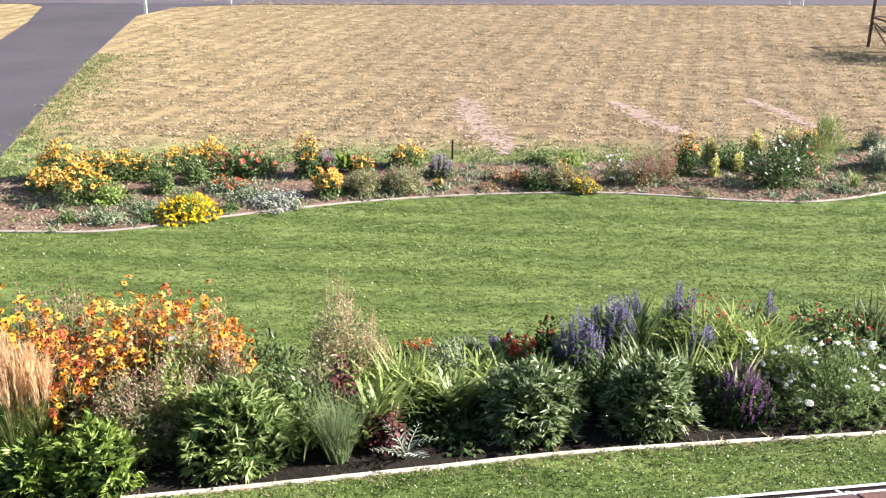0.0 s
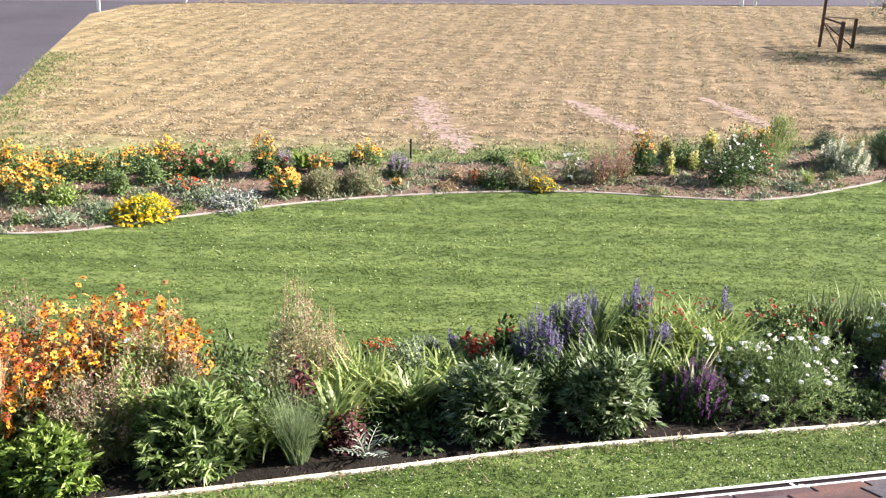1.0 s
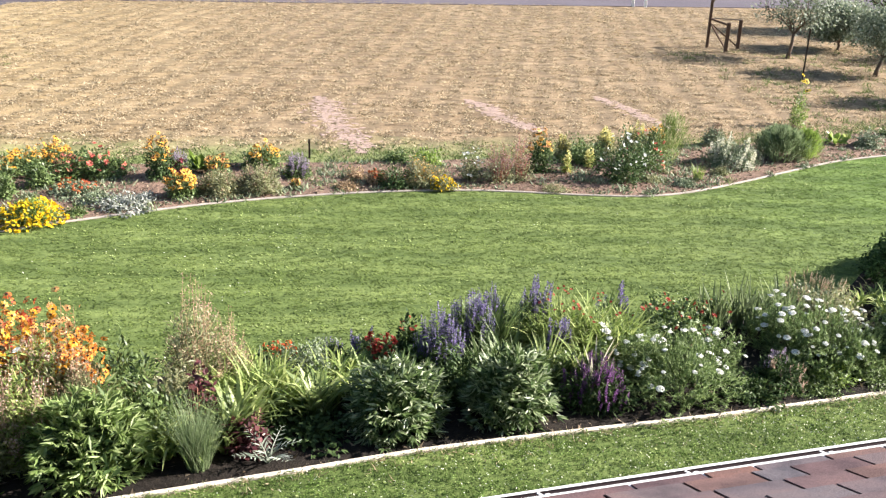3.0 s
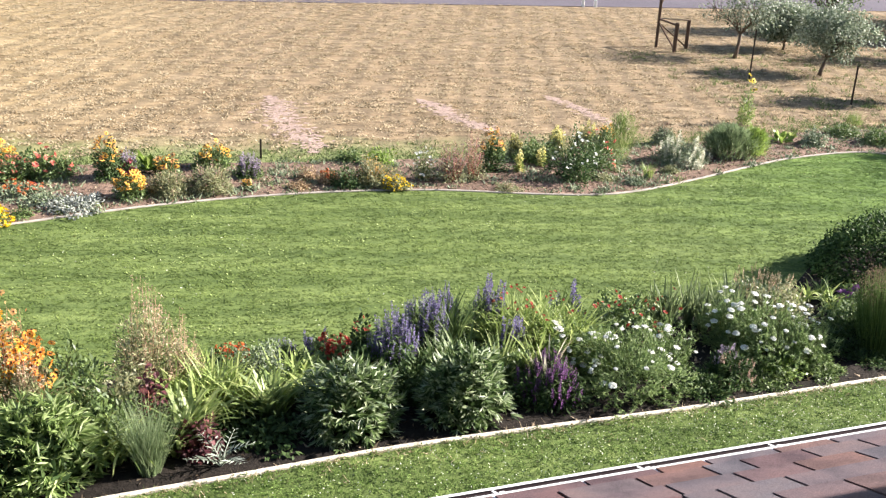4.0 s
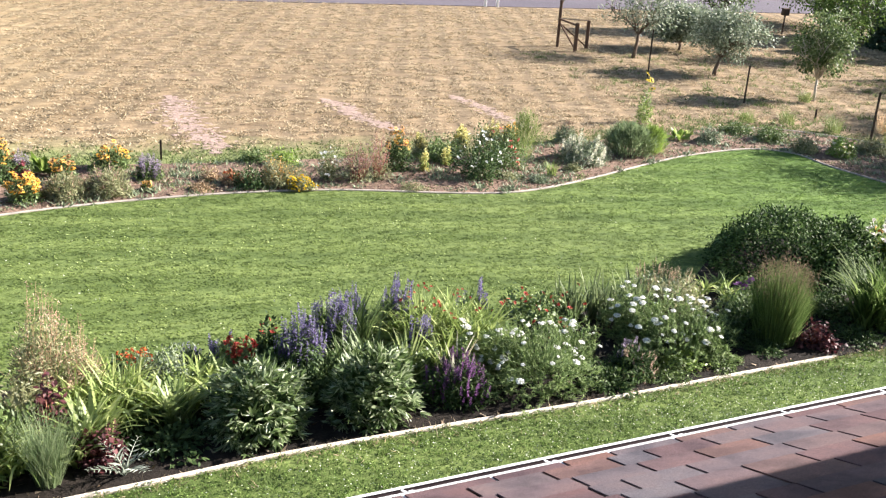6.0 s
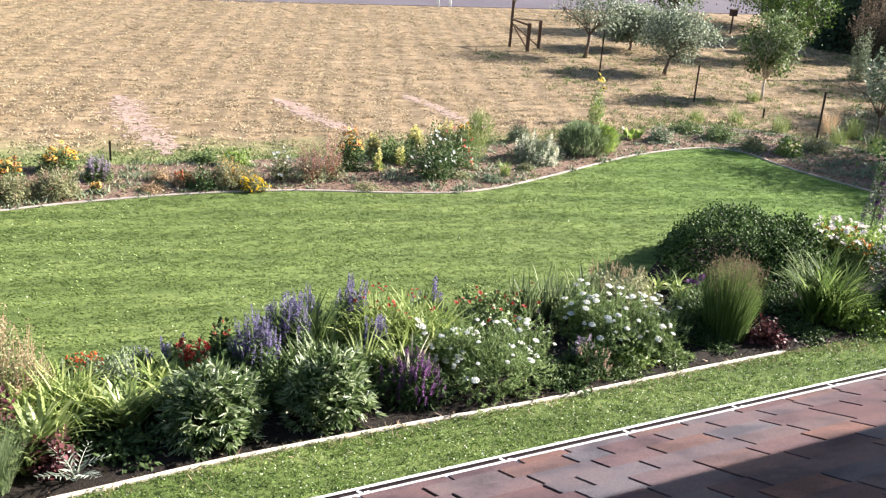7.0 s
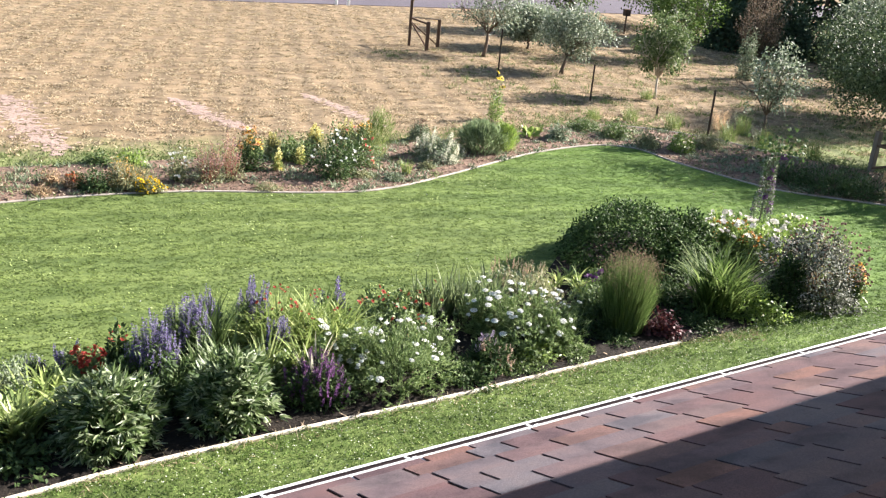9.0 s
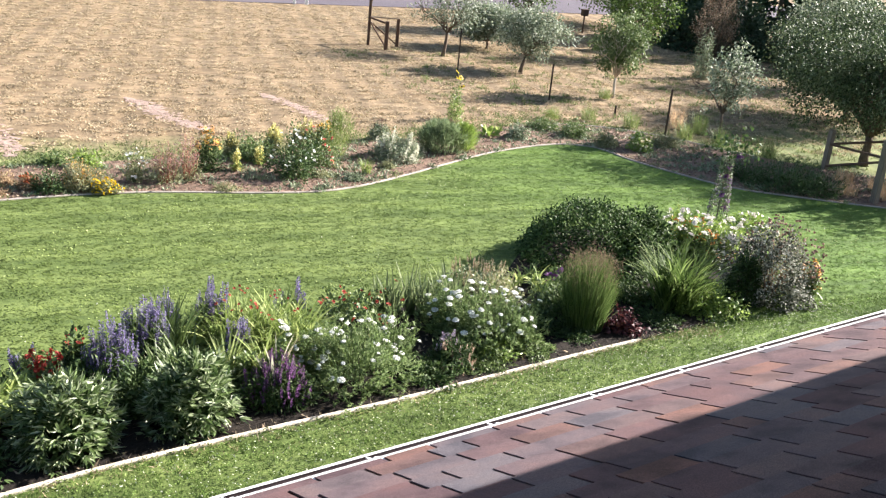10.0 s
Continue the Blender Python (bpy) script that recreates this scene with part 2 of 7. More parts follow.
M["shingle"] = shingle_material()
# near-black deck colour stands in for shadow in the slots between tabs
M["slot_shadow"] = plain("shingle_shadow_layer", (0.02, 0.016, 0.016), (0.035, 0.027, 0.026), 30.0, 0.95, 0.1)
LEAF = {
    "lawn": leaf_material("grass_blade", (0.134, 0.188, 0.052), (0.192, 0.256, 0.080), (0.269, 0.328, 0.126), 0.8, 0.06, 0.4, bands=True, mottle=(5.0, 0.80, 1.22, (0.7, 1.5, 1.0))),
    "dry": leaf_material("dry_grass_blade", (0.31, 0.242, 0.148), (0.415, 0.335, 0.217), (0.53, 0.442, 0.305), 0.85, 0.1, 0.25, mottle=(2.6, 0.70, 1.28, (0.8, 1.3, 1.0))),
    "clover": leaf_material("clover_flower", (0.20, 0.27, 0.080), (0.28, 0.35, 0.125), (0.37, 0.42, 0.19), 0.85, 0.1, 0.25),
    # the near-white end paints gloss highlights on some peony leaflets
    "peony": leaf_material("peony_leaf", (0.040, 0.068, 0.023), (0.155, 0.225, 0.082), (0.54, 0.60, 0.40), 0.36, 0.6, 0.34),
    # paler copy of the peony leaf, with sunlight put into the colour
    "sunny": leaf_material("painted_sunlit_leaf", (0.10, 0.155, 0.042), (0.24, 0.33, 0.105), (0.46, 0.54, 0.26), 0.48, 0.35, 0.38),
    "bright": leaf_material("bright_green_leaf", (0.12, 0.19, 0.036), (0.225, 0.325, 0.066), (0.36, 0.46, 0.125), 0.42, 0.45, 0.38),
    "mid": leaf_material("garden_leaf", (0.060, 0.095, 0.028), (0.11, 0.165, 0.05), (0.19, 0.26, 0.09), 0.48, 0.4, 0.3),
    # dark green of some plants; also paints shade inside bushes and on low plants
    "dark": leaf_material("dark_green_and_shade_leaf", (0.030, 0.055, 0.018), (0.055, 0.095, 0.03), (0.1, 0.15, 0.052), 0.6, 0.18, 0.25),
    "daylily": leaf_material("daylily_blade", (0.150, 0.220, 0.050), (0.275, 0.360, 0.100), (0.45, 0.50, 0.19), 0.55, 0.3, 0.38),
    "iris": leaf_material("iris_blade", (0.14, 0.20, 0.065), (0.26, 0.335, 0.115), (0.42, 0.475, 0.20), 0.45, 0.4, 0.4),
    "finegrass": leaf_material("fine_grass_blade", (0.112, 0.182, 0.042), (0.210, 0.280, 0.084), (0.364, 0.392, 0.154), 0.55, 0.35, 0.3),
    "plume": leaf_material("tan_plume", (0.56, 0.37, 0.21), (0.70, 0.49, 0.30), (0.80, 0.61, 0.42), 0.8, 0.15, 0.45),
    "haze": leaf_material("pinkish_seed_haze", (0.33, 0.225, 0.15), (0.46, 0.335, 0.235), (0.58, 0.46, 0.33), 0.8, 0.15, 0.4),
    "brown": leaf_material("faded_brown_leaf", (0.182, 0.119, 0.063), (0.308, 0.210, 0.119), (0.462, 0.350, 0.210), 0.7, 0.2, 0.25),
    "fadedpink": leaf_material("faded_pink_bloom", (0.46, 0.31, 0.25), (0.60, 0.44, 0.36), (0.70, 0.56, 0.46), 0.8, 0.15, 0.42),
    "olive": leaf_material("olive_leaf", (0.14, 0.155, 0.07), (0.25, 0.265, 0.13), (0.38, 0.37, 0.21), 0.5, 0.35, 0.38),
    "silver": leaf_material("silver_leaf", (0.20, 0.215, 0.185), (0.30, 0.32, 0.28), (0.42, 0.435, 0.39), 0.7, 0.2, 0.15),
    "greygreen": leaf_material("grey_green_leaf", (0.11, 0.15, 0.085), (0.19, 0.235, 0.14), (0.31, 0.355, 0.23), 0.6, 0.3, 0.2),
    "bluegreen": leaf_material("blue_green_leaf", (0.075, 0.118, 0.052), (0.135, 0.190, 0.085), (0.24, 0.30, 0.15), 0.6, 0.25, 0.3),
    "burgundy": leaf_material("burgundy_leaf", (0.045, 0.012, 0.016), (0.085, 0.025, 0.030), (0.15, 0.050, 0.052), 0.5, 0.3, 0.2),
    # silvery leaves; light end whitened further to paint leaf highlights
    "silvertree": leaf_material("silvery_tree_leaf", (0.070, 0.100, 0.058), (0.175, 0.220, 0.135), (0.44, 0.48, 0.37), 0.5, 0.35, 0.32),
    "treegreen": leaf_material("tree_leaf", (0.030, 0.060, 0.011), (0.064, 0.115, 0.021), (0.145, 0.22, 0.048), 0.55, 0.25, 0.3),
    "orchard": leaf_material("orchard_leaf", (0.050, 0.085, 0.028), (0.115, 0.165, 0.058), (0.235, 0.295, 0.13), 0.55, 0.28, 0.3),
    "seedgrey": leaf_material("dusty_grey_leaf", (0.030, 0.036, 0.022), (0.115, 0.125, 0.088), (0.44, 0.45, 0.385), 0.65, 0.2, 0.22),
    "lace": leaf_material("lacy_leaf", (0.10, 0.155, 0.050), (0.19, 0.268, 0.095), (0.34, 0.43, 0.185), 0.6, 0.3, 0.38),
    "needle": leaf_material("spruce_needle", (0.018, 0.040, 0.020), (0.037, 0.068, 0.033), (0.066, 0.100, 0.048), 0.6, 0.25, 0.05),
    "orange": leaf_material("orange_petal", (0.54, 0.13, 0.014), (0.66, 0.215, 0.028), (0.76, 0.35, 0.08), 0.6, 0.2, 0.25),
    "redorange": leaf_material("red_orange_petal", (0.22, 0.032, 0.022), (0.46, 0.085, 0.028), (0.66, 0.20, 0.05), 0.6, 0.2, 0.25),
    "yellow": leaf_material("yellow_petal", (0.60, 0.23, 0.012), (0.71, 0.34, 0.025), (0.80, 0.48, 0.08), 0.6, 0.2, 0.2),
    "phlox": leaf_material("pinkish_white_petal", (0.58, 0.53, 0.51), (0.70, 0.66, 0.63), (0.80, 0.77, 0.74), 0.7, 0.2, 0.25),
    "sword": leaf_material("glossy_sword_leaf", (0.042, 0.076, 0.019), (0.118, 0.182, 0.048), (0.27, 0.35, 0.12), 0.6, 0.14, 0.38),
    "dustypink": leaf_material("dusty_pink_seed_head", (0.22, 0.125, 0.125), (0.31, 0.19, 0.185), (0.42, 0.29, 0.27), 0.8, 0.15, 0.3),
    "blade": leaf_material("grey_green_iris_blade", (0.085, 0.120, 0.052), (0.165, 0.210, 0.095), (0.30, 0.345, 0.175), 0.5, 0.3, 0.35),
    "gold": leaf_material("golden_petal", (0.66, 0.30, 0.04), (0.76, 0.42, 0.08), (0.84, 0.55, 0.18), 0.6, 0.2, 0.25),
    "thistle": leaf_material("grey_green_thistle_leaf", (0.19, 0.225, 0.17), (0.29, 0.33, 0.26), (0.42, 0.455, 0.38), 0.7, 0.15, 0.15),
    "paleyellow": leaf_material("pale_yellow_petal", (0.50, 0.45, 0.14), (0.62, 0.57, 0.22), (0.72, 0.67, 0.34), 0.6, 0.2, 0.25),
    "red": leaf_material("red_petal", (0.25, 0.026, 0.020), (0.39, 0.055, 0.040), (0.51, 0.11, 0.08), 0.6, 0.2, 0.2),
    "coral": leaf_material("coral_pink_petal", (0.52, 0.10, 0.085), (0.64, 0.19, 0.14), (0.72, 0.32, 0.24), 0.6, 0.2, 0.25),
    "rosepink": leaf_material("deep_rose_petal", (0.22, 0.045, 0.065), (0.34, 0.085, 0.11), (0.46, 0.16, 0.18), 0.6, 0.2, 0.25),
    "blue": leaf_material("violet_blue_floret", (0.100, 0.080, 0.180), (0.170, 0.138, 0.295), (0.30, 0.255, 0.445), 0.7, 0.2, 0.25),
    "purple": leaf_material("purple_floret", (0.115, 0.038, 0.14), (0.195, 0.075, 0.225), (0.31, 0.155, 0.33), 0.7, 0.2, 0.25),
    "lavender": leaf_material("greyish_lavender_floret", (0.22, 0.165, 0.26), (0.35, 0.275, 0.38), (0.50, 0.43, 0.51), 0.7, 0.2, 0.25),
    "white": leaf_material("white_petal", (0.74, 0.74, 0.68), (0.83, 0.83, 0.78), (0.88, 0.88, 0.85), 0.7, 0.2, 0.2),
    "cream": leaf_material("cream_pointed_leaf", (0.62, 0.52, 0.34), (0.76, 0.70, 0.50), (0.84, 0.80, 0.66), 0.6, 0.25, 0.3),
    "centre": leaf_material("dark_flower_centre", (0.02, 0.01, 0.007), (0.045, 0.02, 0.012), (0.09, 0.04, 0.02), 0.8, 0.2, 0.0),
    "dusky": leaf_material("dusky_seed_head", (0.12, 0.070, 0.055), (0.22, 0.135, 0.105), (0.34, 0.235, 0.18), 0.8, 0.15, 0.2),
    "switch": leaf_material("pinkish_switch_grass_haze", (0.13, 0.090, 0.060), (0.20, 0.145, 0.10), (0.29, 0.215, 0.155), 0.8, 0.15, 0.45),
    "fadedorange": leaf_material("fading_orange_petal", (0.38, 0.16, 0.06), (0.54, 0.28, 0.11), (0.66, 0.42, 0.21), 0.7, 0.2, 0.3),
    "verge": leaf_material("dull_verge_grass", (0.118, 0.155, 0.055), (0.162, 0.202, 0.078), (0.228, 0.262, 0.115), 0.75, 0.1, 0.3),
    "deepblade": leaf_material("deep_green_iris_blade", (0.045, 0.080, 0.020), (0.105, 0.165, 0.045), (0.28, 0.37, 0.135), 0.55, 0.2, 0.32),
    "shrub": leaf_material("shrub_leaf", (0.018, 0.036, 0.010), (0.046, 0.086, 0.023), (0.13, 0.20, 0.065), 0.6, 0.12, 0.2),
    "sage": leaf_material("pale_sage_spike", (0.52, 0.51, 0.39), (0.64, 0.63, 0.51), (0.74, 0.72, 0.60), 0.8, 0.2, 0.3),
    "mound": leaf_material("soft_grey_green_mound", (0.115, 0.165, 0.075), (0.20, 0.265, 0.13), (0.33, 0.39, 0.22), 0.65, 0.2, 0.4),
    "lemon": leaf_material("lemon_yellow_petal", (0.64, 0.42, 0.010), (0.76, 0.55, 0.016), (0.84, 0.65, 0.05), 0.6, 0.2, 0.2),
    "bigtree": leaf_material("dark_glossy_tree_leaf", (0.014, 0.027, 0.010), (0.058, 0.088, 0.034), (0.20, 0.25, 0.13), 0.55, 0.22, 0.18),
    "cloverhead": leaf_material("small_white_clover_head", (0.46, 0.50, 0.34), (0.58, 0.61, 0.47), (0.70, 0.72, 0.60), 0.8, 0.2, 0.2),
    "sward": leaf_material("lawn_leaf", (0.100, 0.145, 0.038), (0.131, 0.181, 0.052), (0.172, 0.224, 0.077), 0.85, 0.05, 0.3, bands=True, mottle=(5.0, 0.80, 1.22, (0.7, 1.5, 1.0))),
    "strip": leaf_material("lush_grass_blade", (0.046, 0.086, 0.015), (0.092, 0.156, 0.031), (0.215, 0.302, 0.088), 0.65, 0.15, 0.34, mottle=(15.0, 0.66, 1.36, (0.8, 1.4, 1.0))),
    "straw": leaf_material("cut_straw", (0.31, 0.245, 0.150), (0.385, 0.312, 0.200), (0.46, 0.385, 0.262), 0.9, 0.08, 0.2),
    "litter": leaf_material("dead_leaf_litter", (0.10, 0.07, 0.045), (0.20, 0.15, 0.10), (0.34, 0.27, 0.19), 0.8, 0.2, 0.1),
}
# ---------------------------------------------------------------- mesh helpers
rng = np.random.default_rng(7)


def tri_mesh(name, verts, faces):
    me = bpy.data.meshes.new(name)
    verts = np.asarray(verts, dtype=np.float32)
    faces = np.asarray(faces, dtype=np.int32)
    me.vertices.add(len(verts))
    me.vertices.foreach_set("co", verts.ravel())
    me.loops.add(faces.size)
    me.loops.foreach_set("vertex_index", faces.ravel())
    me.polygons.add(len(faces))
    me.polygons.foreach_set("loop_start", np.arange(0, faces.size, 3, dtype=np.int32))
    me.update(calc_edges=True)
    return me


def bm_mesh(name, bm):
    me = bpy.data.meshes.new(name)
    bm.normal_update()
    bm.to_mesh(me)
    bm.free()
    return me


def thing(name, x, y, z=0.0, label="", category="", group="", kind=""):
    """An empty at the foot of a thing; its parts hang under it."""
    ob = new(name)
    ob.empty_display_size = 0.1
    ob.location = (x, y, z)
    return tagged(ob, label, category, group, kind)


def part(name, me, mat, parent=None, label="", loc=None, kind=""):
    if isinstance(me, bmesh.types.BMesh):
        me = bm_mesh(name, me)
    if mat and not me.materials:
        me.materials.append(mat)
    ob = new(name, me)
    if parent:
        ob.parent = parent
    if loc is not None:
        ob.location = loc
    return tagged(ob, label, kind=kind)


class Soup:
    """Triangles gathered from many small pieces."""

    def __init__(self):
        self.v, self.f, self.n = [], [], 0

    def add(self, v, f):
        self.v.append(np.asarray(v, dtype=float))
        self.f.append(np.asarray(f) + self.n)
        self.n += len(v)

    def many(self, tv, tf, pos, axes):
        """Template tv, tf set at each of pos with the column axes (m, 3, 3)."""
        m, k = len(pos), len(tv)
        if m == 0:
            return
        v = np.einsum("mij,kj->mki", axes, np.asarray(tv)) + np.asarray(pos)[:, None, :]
        f = np.asarray(tf)[None] + (np.arange(m) * k)[:, None, None]
        self.add(v.reshape(-1, 3), f.reshape(-1, 3))

    def mesh(self, name):
        if not self.v:
            return tri_mesh(name, np.zeros((3, 3)), [[0, 1, 2]])
        return tri_mesh(name, np.concatenate(self.v), np.concatenate(self.f))


def unit(v):
    return v / (np.linalg.norm(v, axis=-1, keepdims=True) + 1e-9)


def frames(forward, length, width, up=None, twist=0.6):
    """Axes (x: width, y: along, z: normal) for leaves that point along forward."""
    f = unit(np.asarray(forward, dtype=float))
    m = len(f)
    u = np.tile([0.0, 0.0, 1.0], (m, 1)) if up is None else np.asarray(up, dtype=float)
    u = u + rng.normal(0, twist, (m, 3))
    s = unit(np.cross(f, u))
    n = np.cross(s, f)
    length = np.broadcast_to(length, (m,))[:, None]
    width = np.broadcast_to(width, (m,))[:, None]
    return np.stack([s * width, f * length, n * width], axis=-1)


LEAF4_V = np.array([[0, 0, 0], [-0.5, 0.42, 0.16], [0, 0.5, 0.0], [0.5, 0.42, 0.16], [0, 1, -0.18]])
LEAF4_F = np.array([[0, 2, 1], [0, 3, 2], [1, 2, 4], [2, 3, 4]])
LEAF2_V = np.array([[0, 0, 0], [-0.5, 0.45, 0.12], [0.5, 0.45, 0.12], [0, 1, -0.1]])
LEAF2_F = np.array([[0, 2, 1], [1, 2, 3]])
LOBE_V = np.array([[0, 0, 0], [-0.42, 0.3, 0.1], [-0.5, 0.65, 0.12], [0, 1, -0.12], [0.5, 0.65, 0.12], [0.42, 0.3, 0.1], [0, 0.5, -0.03]])
LOBE_F = np.array([[0, 6, 1], [1, 6, 2], [2, 6, 3], [3, 6, 4], [4, 6, 5], [5, 6, 0]])


def daisy(petals=8, cup=0.25, inner=0.2):
    v, f = [], []
    for i in range(petals):
        a = 2 * math.pi * i / petals
        da = 0.36 * 2 * math.pi / petals * 1.25
        k = len(v)
        v += [(inner * math.cos(a), inner * math.sin(a), 0.0),
              (0.75 * math.cos(a - da), 0.75 * math.sin(a - da), cup * 0.6),
              (math.cos(a), math.sin(a), cup),
              (0.75 * math.cos(a + da), 0.75 * math.sin(a + da), cup * 0.6)]
        f += [(k, k + 1, k + 2), (k, k + 2, k + 3)]
    return np.array(v), np.array(f)


def button(sides=7, r=0.3, h=0.25):
    v = [(r * math.cos(2 * math.pi * i / sides), r * math.sin(2 * math.pi * i / sides), 0.0) for i in range(sides)]
    v += [(0.55 * x, 0.55 * y, h * 0.8) for x, y, _ in v] + [(0, 0, h)]
    f = []
    for i in range(sides):
        j = (i + 1) % sides
        f += [(i, j, sides + j), (i, sides + j, sides + i), (sides + i, sides + j, 2 * sides)]
    return np.array(v), np.array(f)


DAISY_C = button()


def tube(soup, pts, radii, sides=6):
    pts = np.asarray(pts, dtype=float)
    n = len(pts)
    d = unit(np.gradient(pts, axis=0))
    ref = np.tile([0.31, 0.17, 0.93], (n, 1)) if abs(d[0][2]) < 0.8 else np.tile([0.93, 0.31, 0.1], (n, 1))
    s = unit(np.cross(d, ref))
    t = np.cross(d, s)
    a = np.arange(sides) * 2 * math.pi / sides
    r = np.broadcast_to(radii, (n,))[:, None, None]
    ring = pts[:, None, :] + r * (np.cos(a)[None, :, None] * s[:, None, :] + np.sin(a)[None, :, None] * t[:, None, :])
    v = ring.reshape(-1, 3)
    f = []
    for i in range(n - 1):
        for j in range(sides):
            k = (j + 1) % sides
            f += [(i * sides + j, i * sides + k, (i + 1) * sides + k), (i * sides + j, (i + 1) * sides + k, (i + 1) * sides + j)]
    for j in range(1, sides - 1):
        f += [(0, j + 1, j), ((n - 1) * sides, (n - 1) * sides + j, (n - 1) * sides + j + 1)]
    soup.add(v, f)


def box(bm, size, m=None, bevel=0.0):
    r = bmesh.ops.create_cube(bm, size=1.0, matrix=(m or Matrix()) @ Matrix.Diagonal((*size, 1)))
    if bevel:
        edges = list({e for v in r["verts"] for e in v.link_edges})
        bmesh.ops.bevel(bm, geom=edges, offset=bevel, segments=1, affect="EDGES")
    return bm


def curve_points(pts, step=0.12):
    """A smooth line through plan points (Catmull-Rom), resampled."""
    p = [Vector((*q, 0.0)) if len(q) == 2 else Vector(q) for q in pts]
    p = [p[0] * 2 - p[1]] + p + [p[-1] * 2 - p[-2]]
    out = []
    for a, b, c, d in zip(p, p[1:], p[2:], p[3:]):
        k = max(2, int((c - b).length / step))
        for i in range(k):
            t = i / k
            out.append(0.5 * ((2 * b) + (c - a) * t + (2 * a - 5 * b + 4 * c - d) * t * t + (3 * b - a - 3 * c + d) * t ** 3))
    out.append(p[-2])
    return out


def inside(poly, x, y):
    """Which of the points x, y lie in the plan polygon."""
    poly = np.asarray([(q[0], q[1]) for q in poly])
    r = np.zeros(len(x), dtype=bool)
    j = len(poly) - 1
    for i in range(len(poly)):
        (xi, yi), (xj, yj) = poly[i], poly[j]
        c = ((yi > y) != (yj > y)) & (x < (xj - xi) * (y - yi) / (yj - yi + 1e-12) + xi)
        r ^= c
        j = i
    return r


def slab(name, outline, top, bottom, mat, label, category, kind="structure"):
    """A flat piece of ground with a plan outline and thickness."""
    bm = bmesh.new()
    vs = [bm.verts.new((q[0], q[1], top)) for q in outline]
    face = bm.faces.new(vs)
    bmesh.ops.recalc_face_normals(bm, faces=[face])
    if face.normal.z < 0:
        face.normal_flip()
    ext = bmesh.ops.extrude_face_region(bm, geom=[face])
    for v in ext["geom"]:
        if isinstance(v, bmesh.types.BMVert):
            v.co.z = bottom
    bmesh.ops.triangulate(bm, faces=bm.faces[:])
    bmesh.ops.recalc_face_normals(bm, faces=bm.faces[:])
    ob = new(name, bm_mesh(name, bm))
    ob.data.materials.append(mat)
    return tagged(ob, label, category, kind=kind)


def strip(name, line, width, height, mat, sink=0.05, uneven=0.0):
    """A low kerb that follows a plan line, with a rounded top."""
    s = Soup()
    prof = [(-0.5, -sink), (-0.5, height * 0.75), (-0.3, height), (0.3, height), (0.5, height * 0.75), (0.5, -sink)]
    v, f = [], []
    for i, q in enumerate(line):
        a = line[max(i - 1, 0)]
        b = line[min(i + 1, len(line) - 1)]
        d = (b - a).normalized()
        n = Vector((-d.y, d.x, 0))
        w = width * (1 + rng.normal(0, uneven))
        o = rng.normal(0, uneven) * 0.12
        for px_, pz in prof:
            v.append((*(q + n * (px_ * w + o)).to_tuple()[:2], q.z + pz + (rng.normal(0, uneven) * 0.03 if pz > 0 else 0)))
    k = len(prof)
    for i in range(len(line) - 1):
        for j in range(k - 1):
            a, b, c, d = i * k + j, i * k + j + 1, (i + 1) * k + j + 1, (i + 1) * k + j
            f += [(a, c, b), (a, d, c)]
    for j in range(1, k - 1):
        f += [(0, j, j + 1), ((len(line) - 1) * k, (len(line) - 1) * k + j + 1, (len(line) - 1) * k + j)]
    s.add(v, f)
    return s.mesh(name)
# ---------------------------------------------------------------- ground, beds, roads
ground = part("ground", tri_mesh("ground", [(-400, -300, 0), (400, -300, 0), (400, 600, 0), (-400, 600, 0)], [(0, 1, 2), (0, 2, 3)]), M["field"])
tagged(ground, "dry straw-coloured mown grass field, greener beside the flower border", "field", kind="structure")

FAR_EDGE = curve_points([(-16, 14.3), (-11, 14.15), (-6.67, 14.12), (-5.0, 14.22), (-3.43, 14.94), (-1.36, 15.77), (0.92, 16.28), (3.0, 16.38), (4.9, 16.07), (6.0, 16.0),
                         (6.9, 16.24), (8.06, 16.81), (9.42, 17.56), (10.73, 18.24), (12.17, 18.70), (13.0, 18.75), (13.6, 18.3), (13.75, 17.3), (14.15, 16.1), (14.7, 14.95),
                         (15.57, 14.24), (17.1, 13.2), (20, 11.6), (26, 9.0)], 0.15)
BED_BACK = [(27, 11.5), (21, 14.2), (18.6, 15.6), (17.0, 17.6), (16.2, 19.2), (15.2, 20.4), (13.6, 20.9), (11.5, 20.2), (9.5, 19.6), (7.2, 19.1), (4.5, 18.5), (1.0, 18.2), (-3.0, 18.1), (-7.7, 16.9), (-10, 16.9), (-16, 17.0)]
LAWN = [(q.x, q.y) for q in FAR_EDGE] + [(40, 4), (40, -8), (-40, -8), (-40, 14.3)]
slab("lawn", LAWN, 0.02, -0.05, M["lawn"], "mown green lawn with clover specks between the flower beds", "lawn")
FAR_BED = [(q.x, q.y) for q in FAR_EDGE] + BED_BACK
slab("border_soil", FAR_BED, 0.035, -0.05, M["soil"], "bare reddish soil of the curving flower border", "soil")

NEAR_FRONT = curve_points([(-9.0, 6.35), (-5.5, 6.85), (-2.4, 7.39), (-0.31, 7.81), (1.16, 8.12), (2.82, 8.36), (4.36, 8.56), (6.22, 8.87), (7.16, 9.02), (7.85, 9.13)], 0.14)
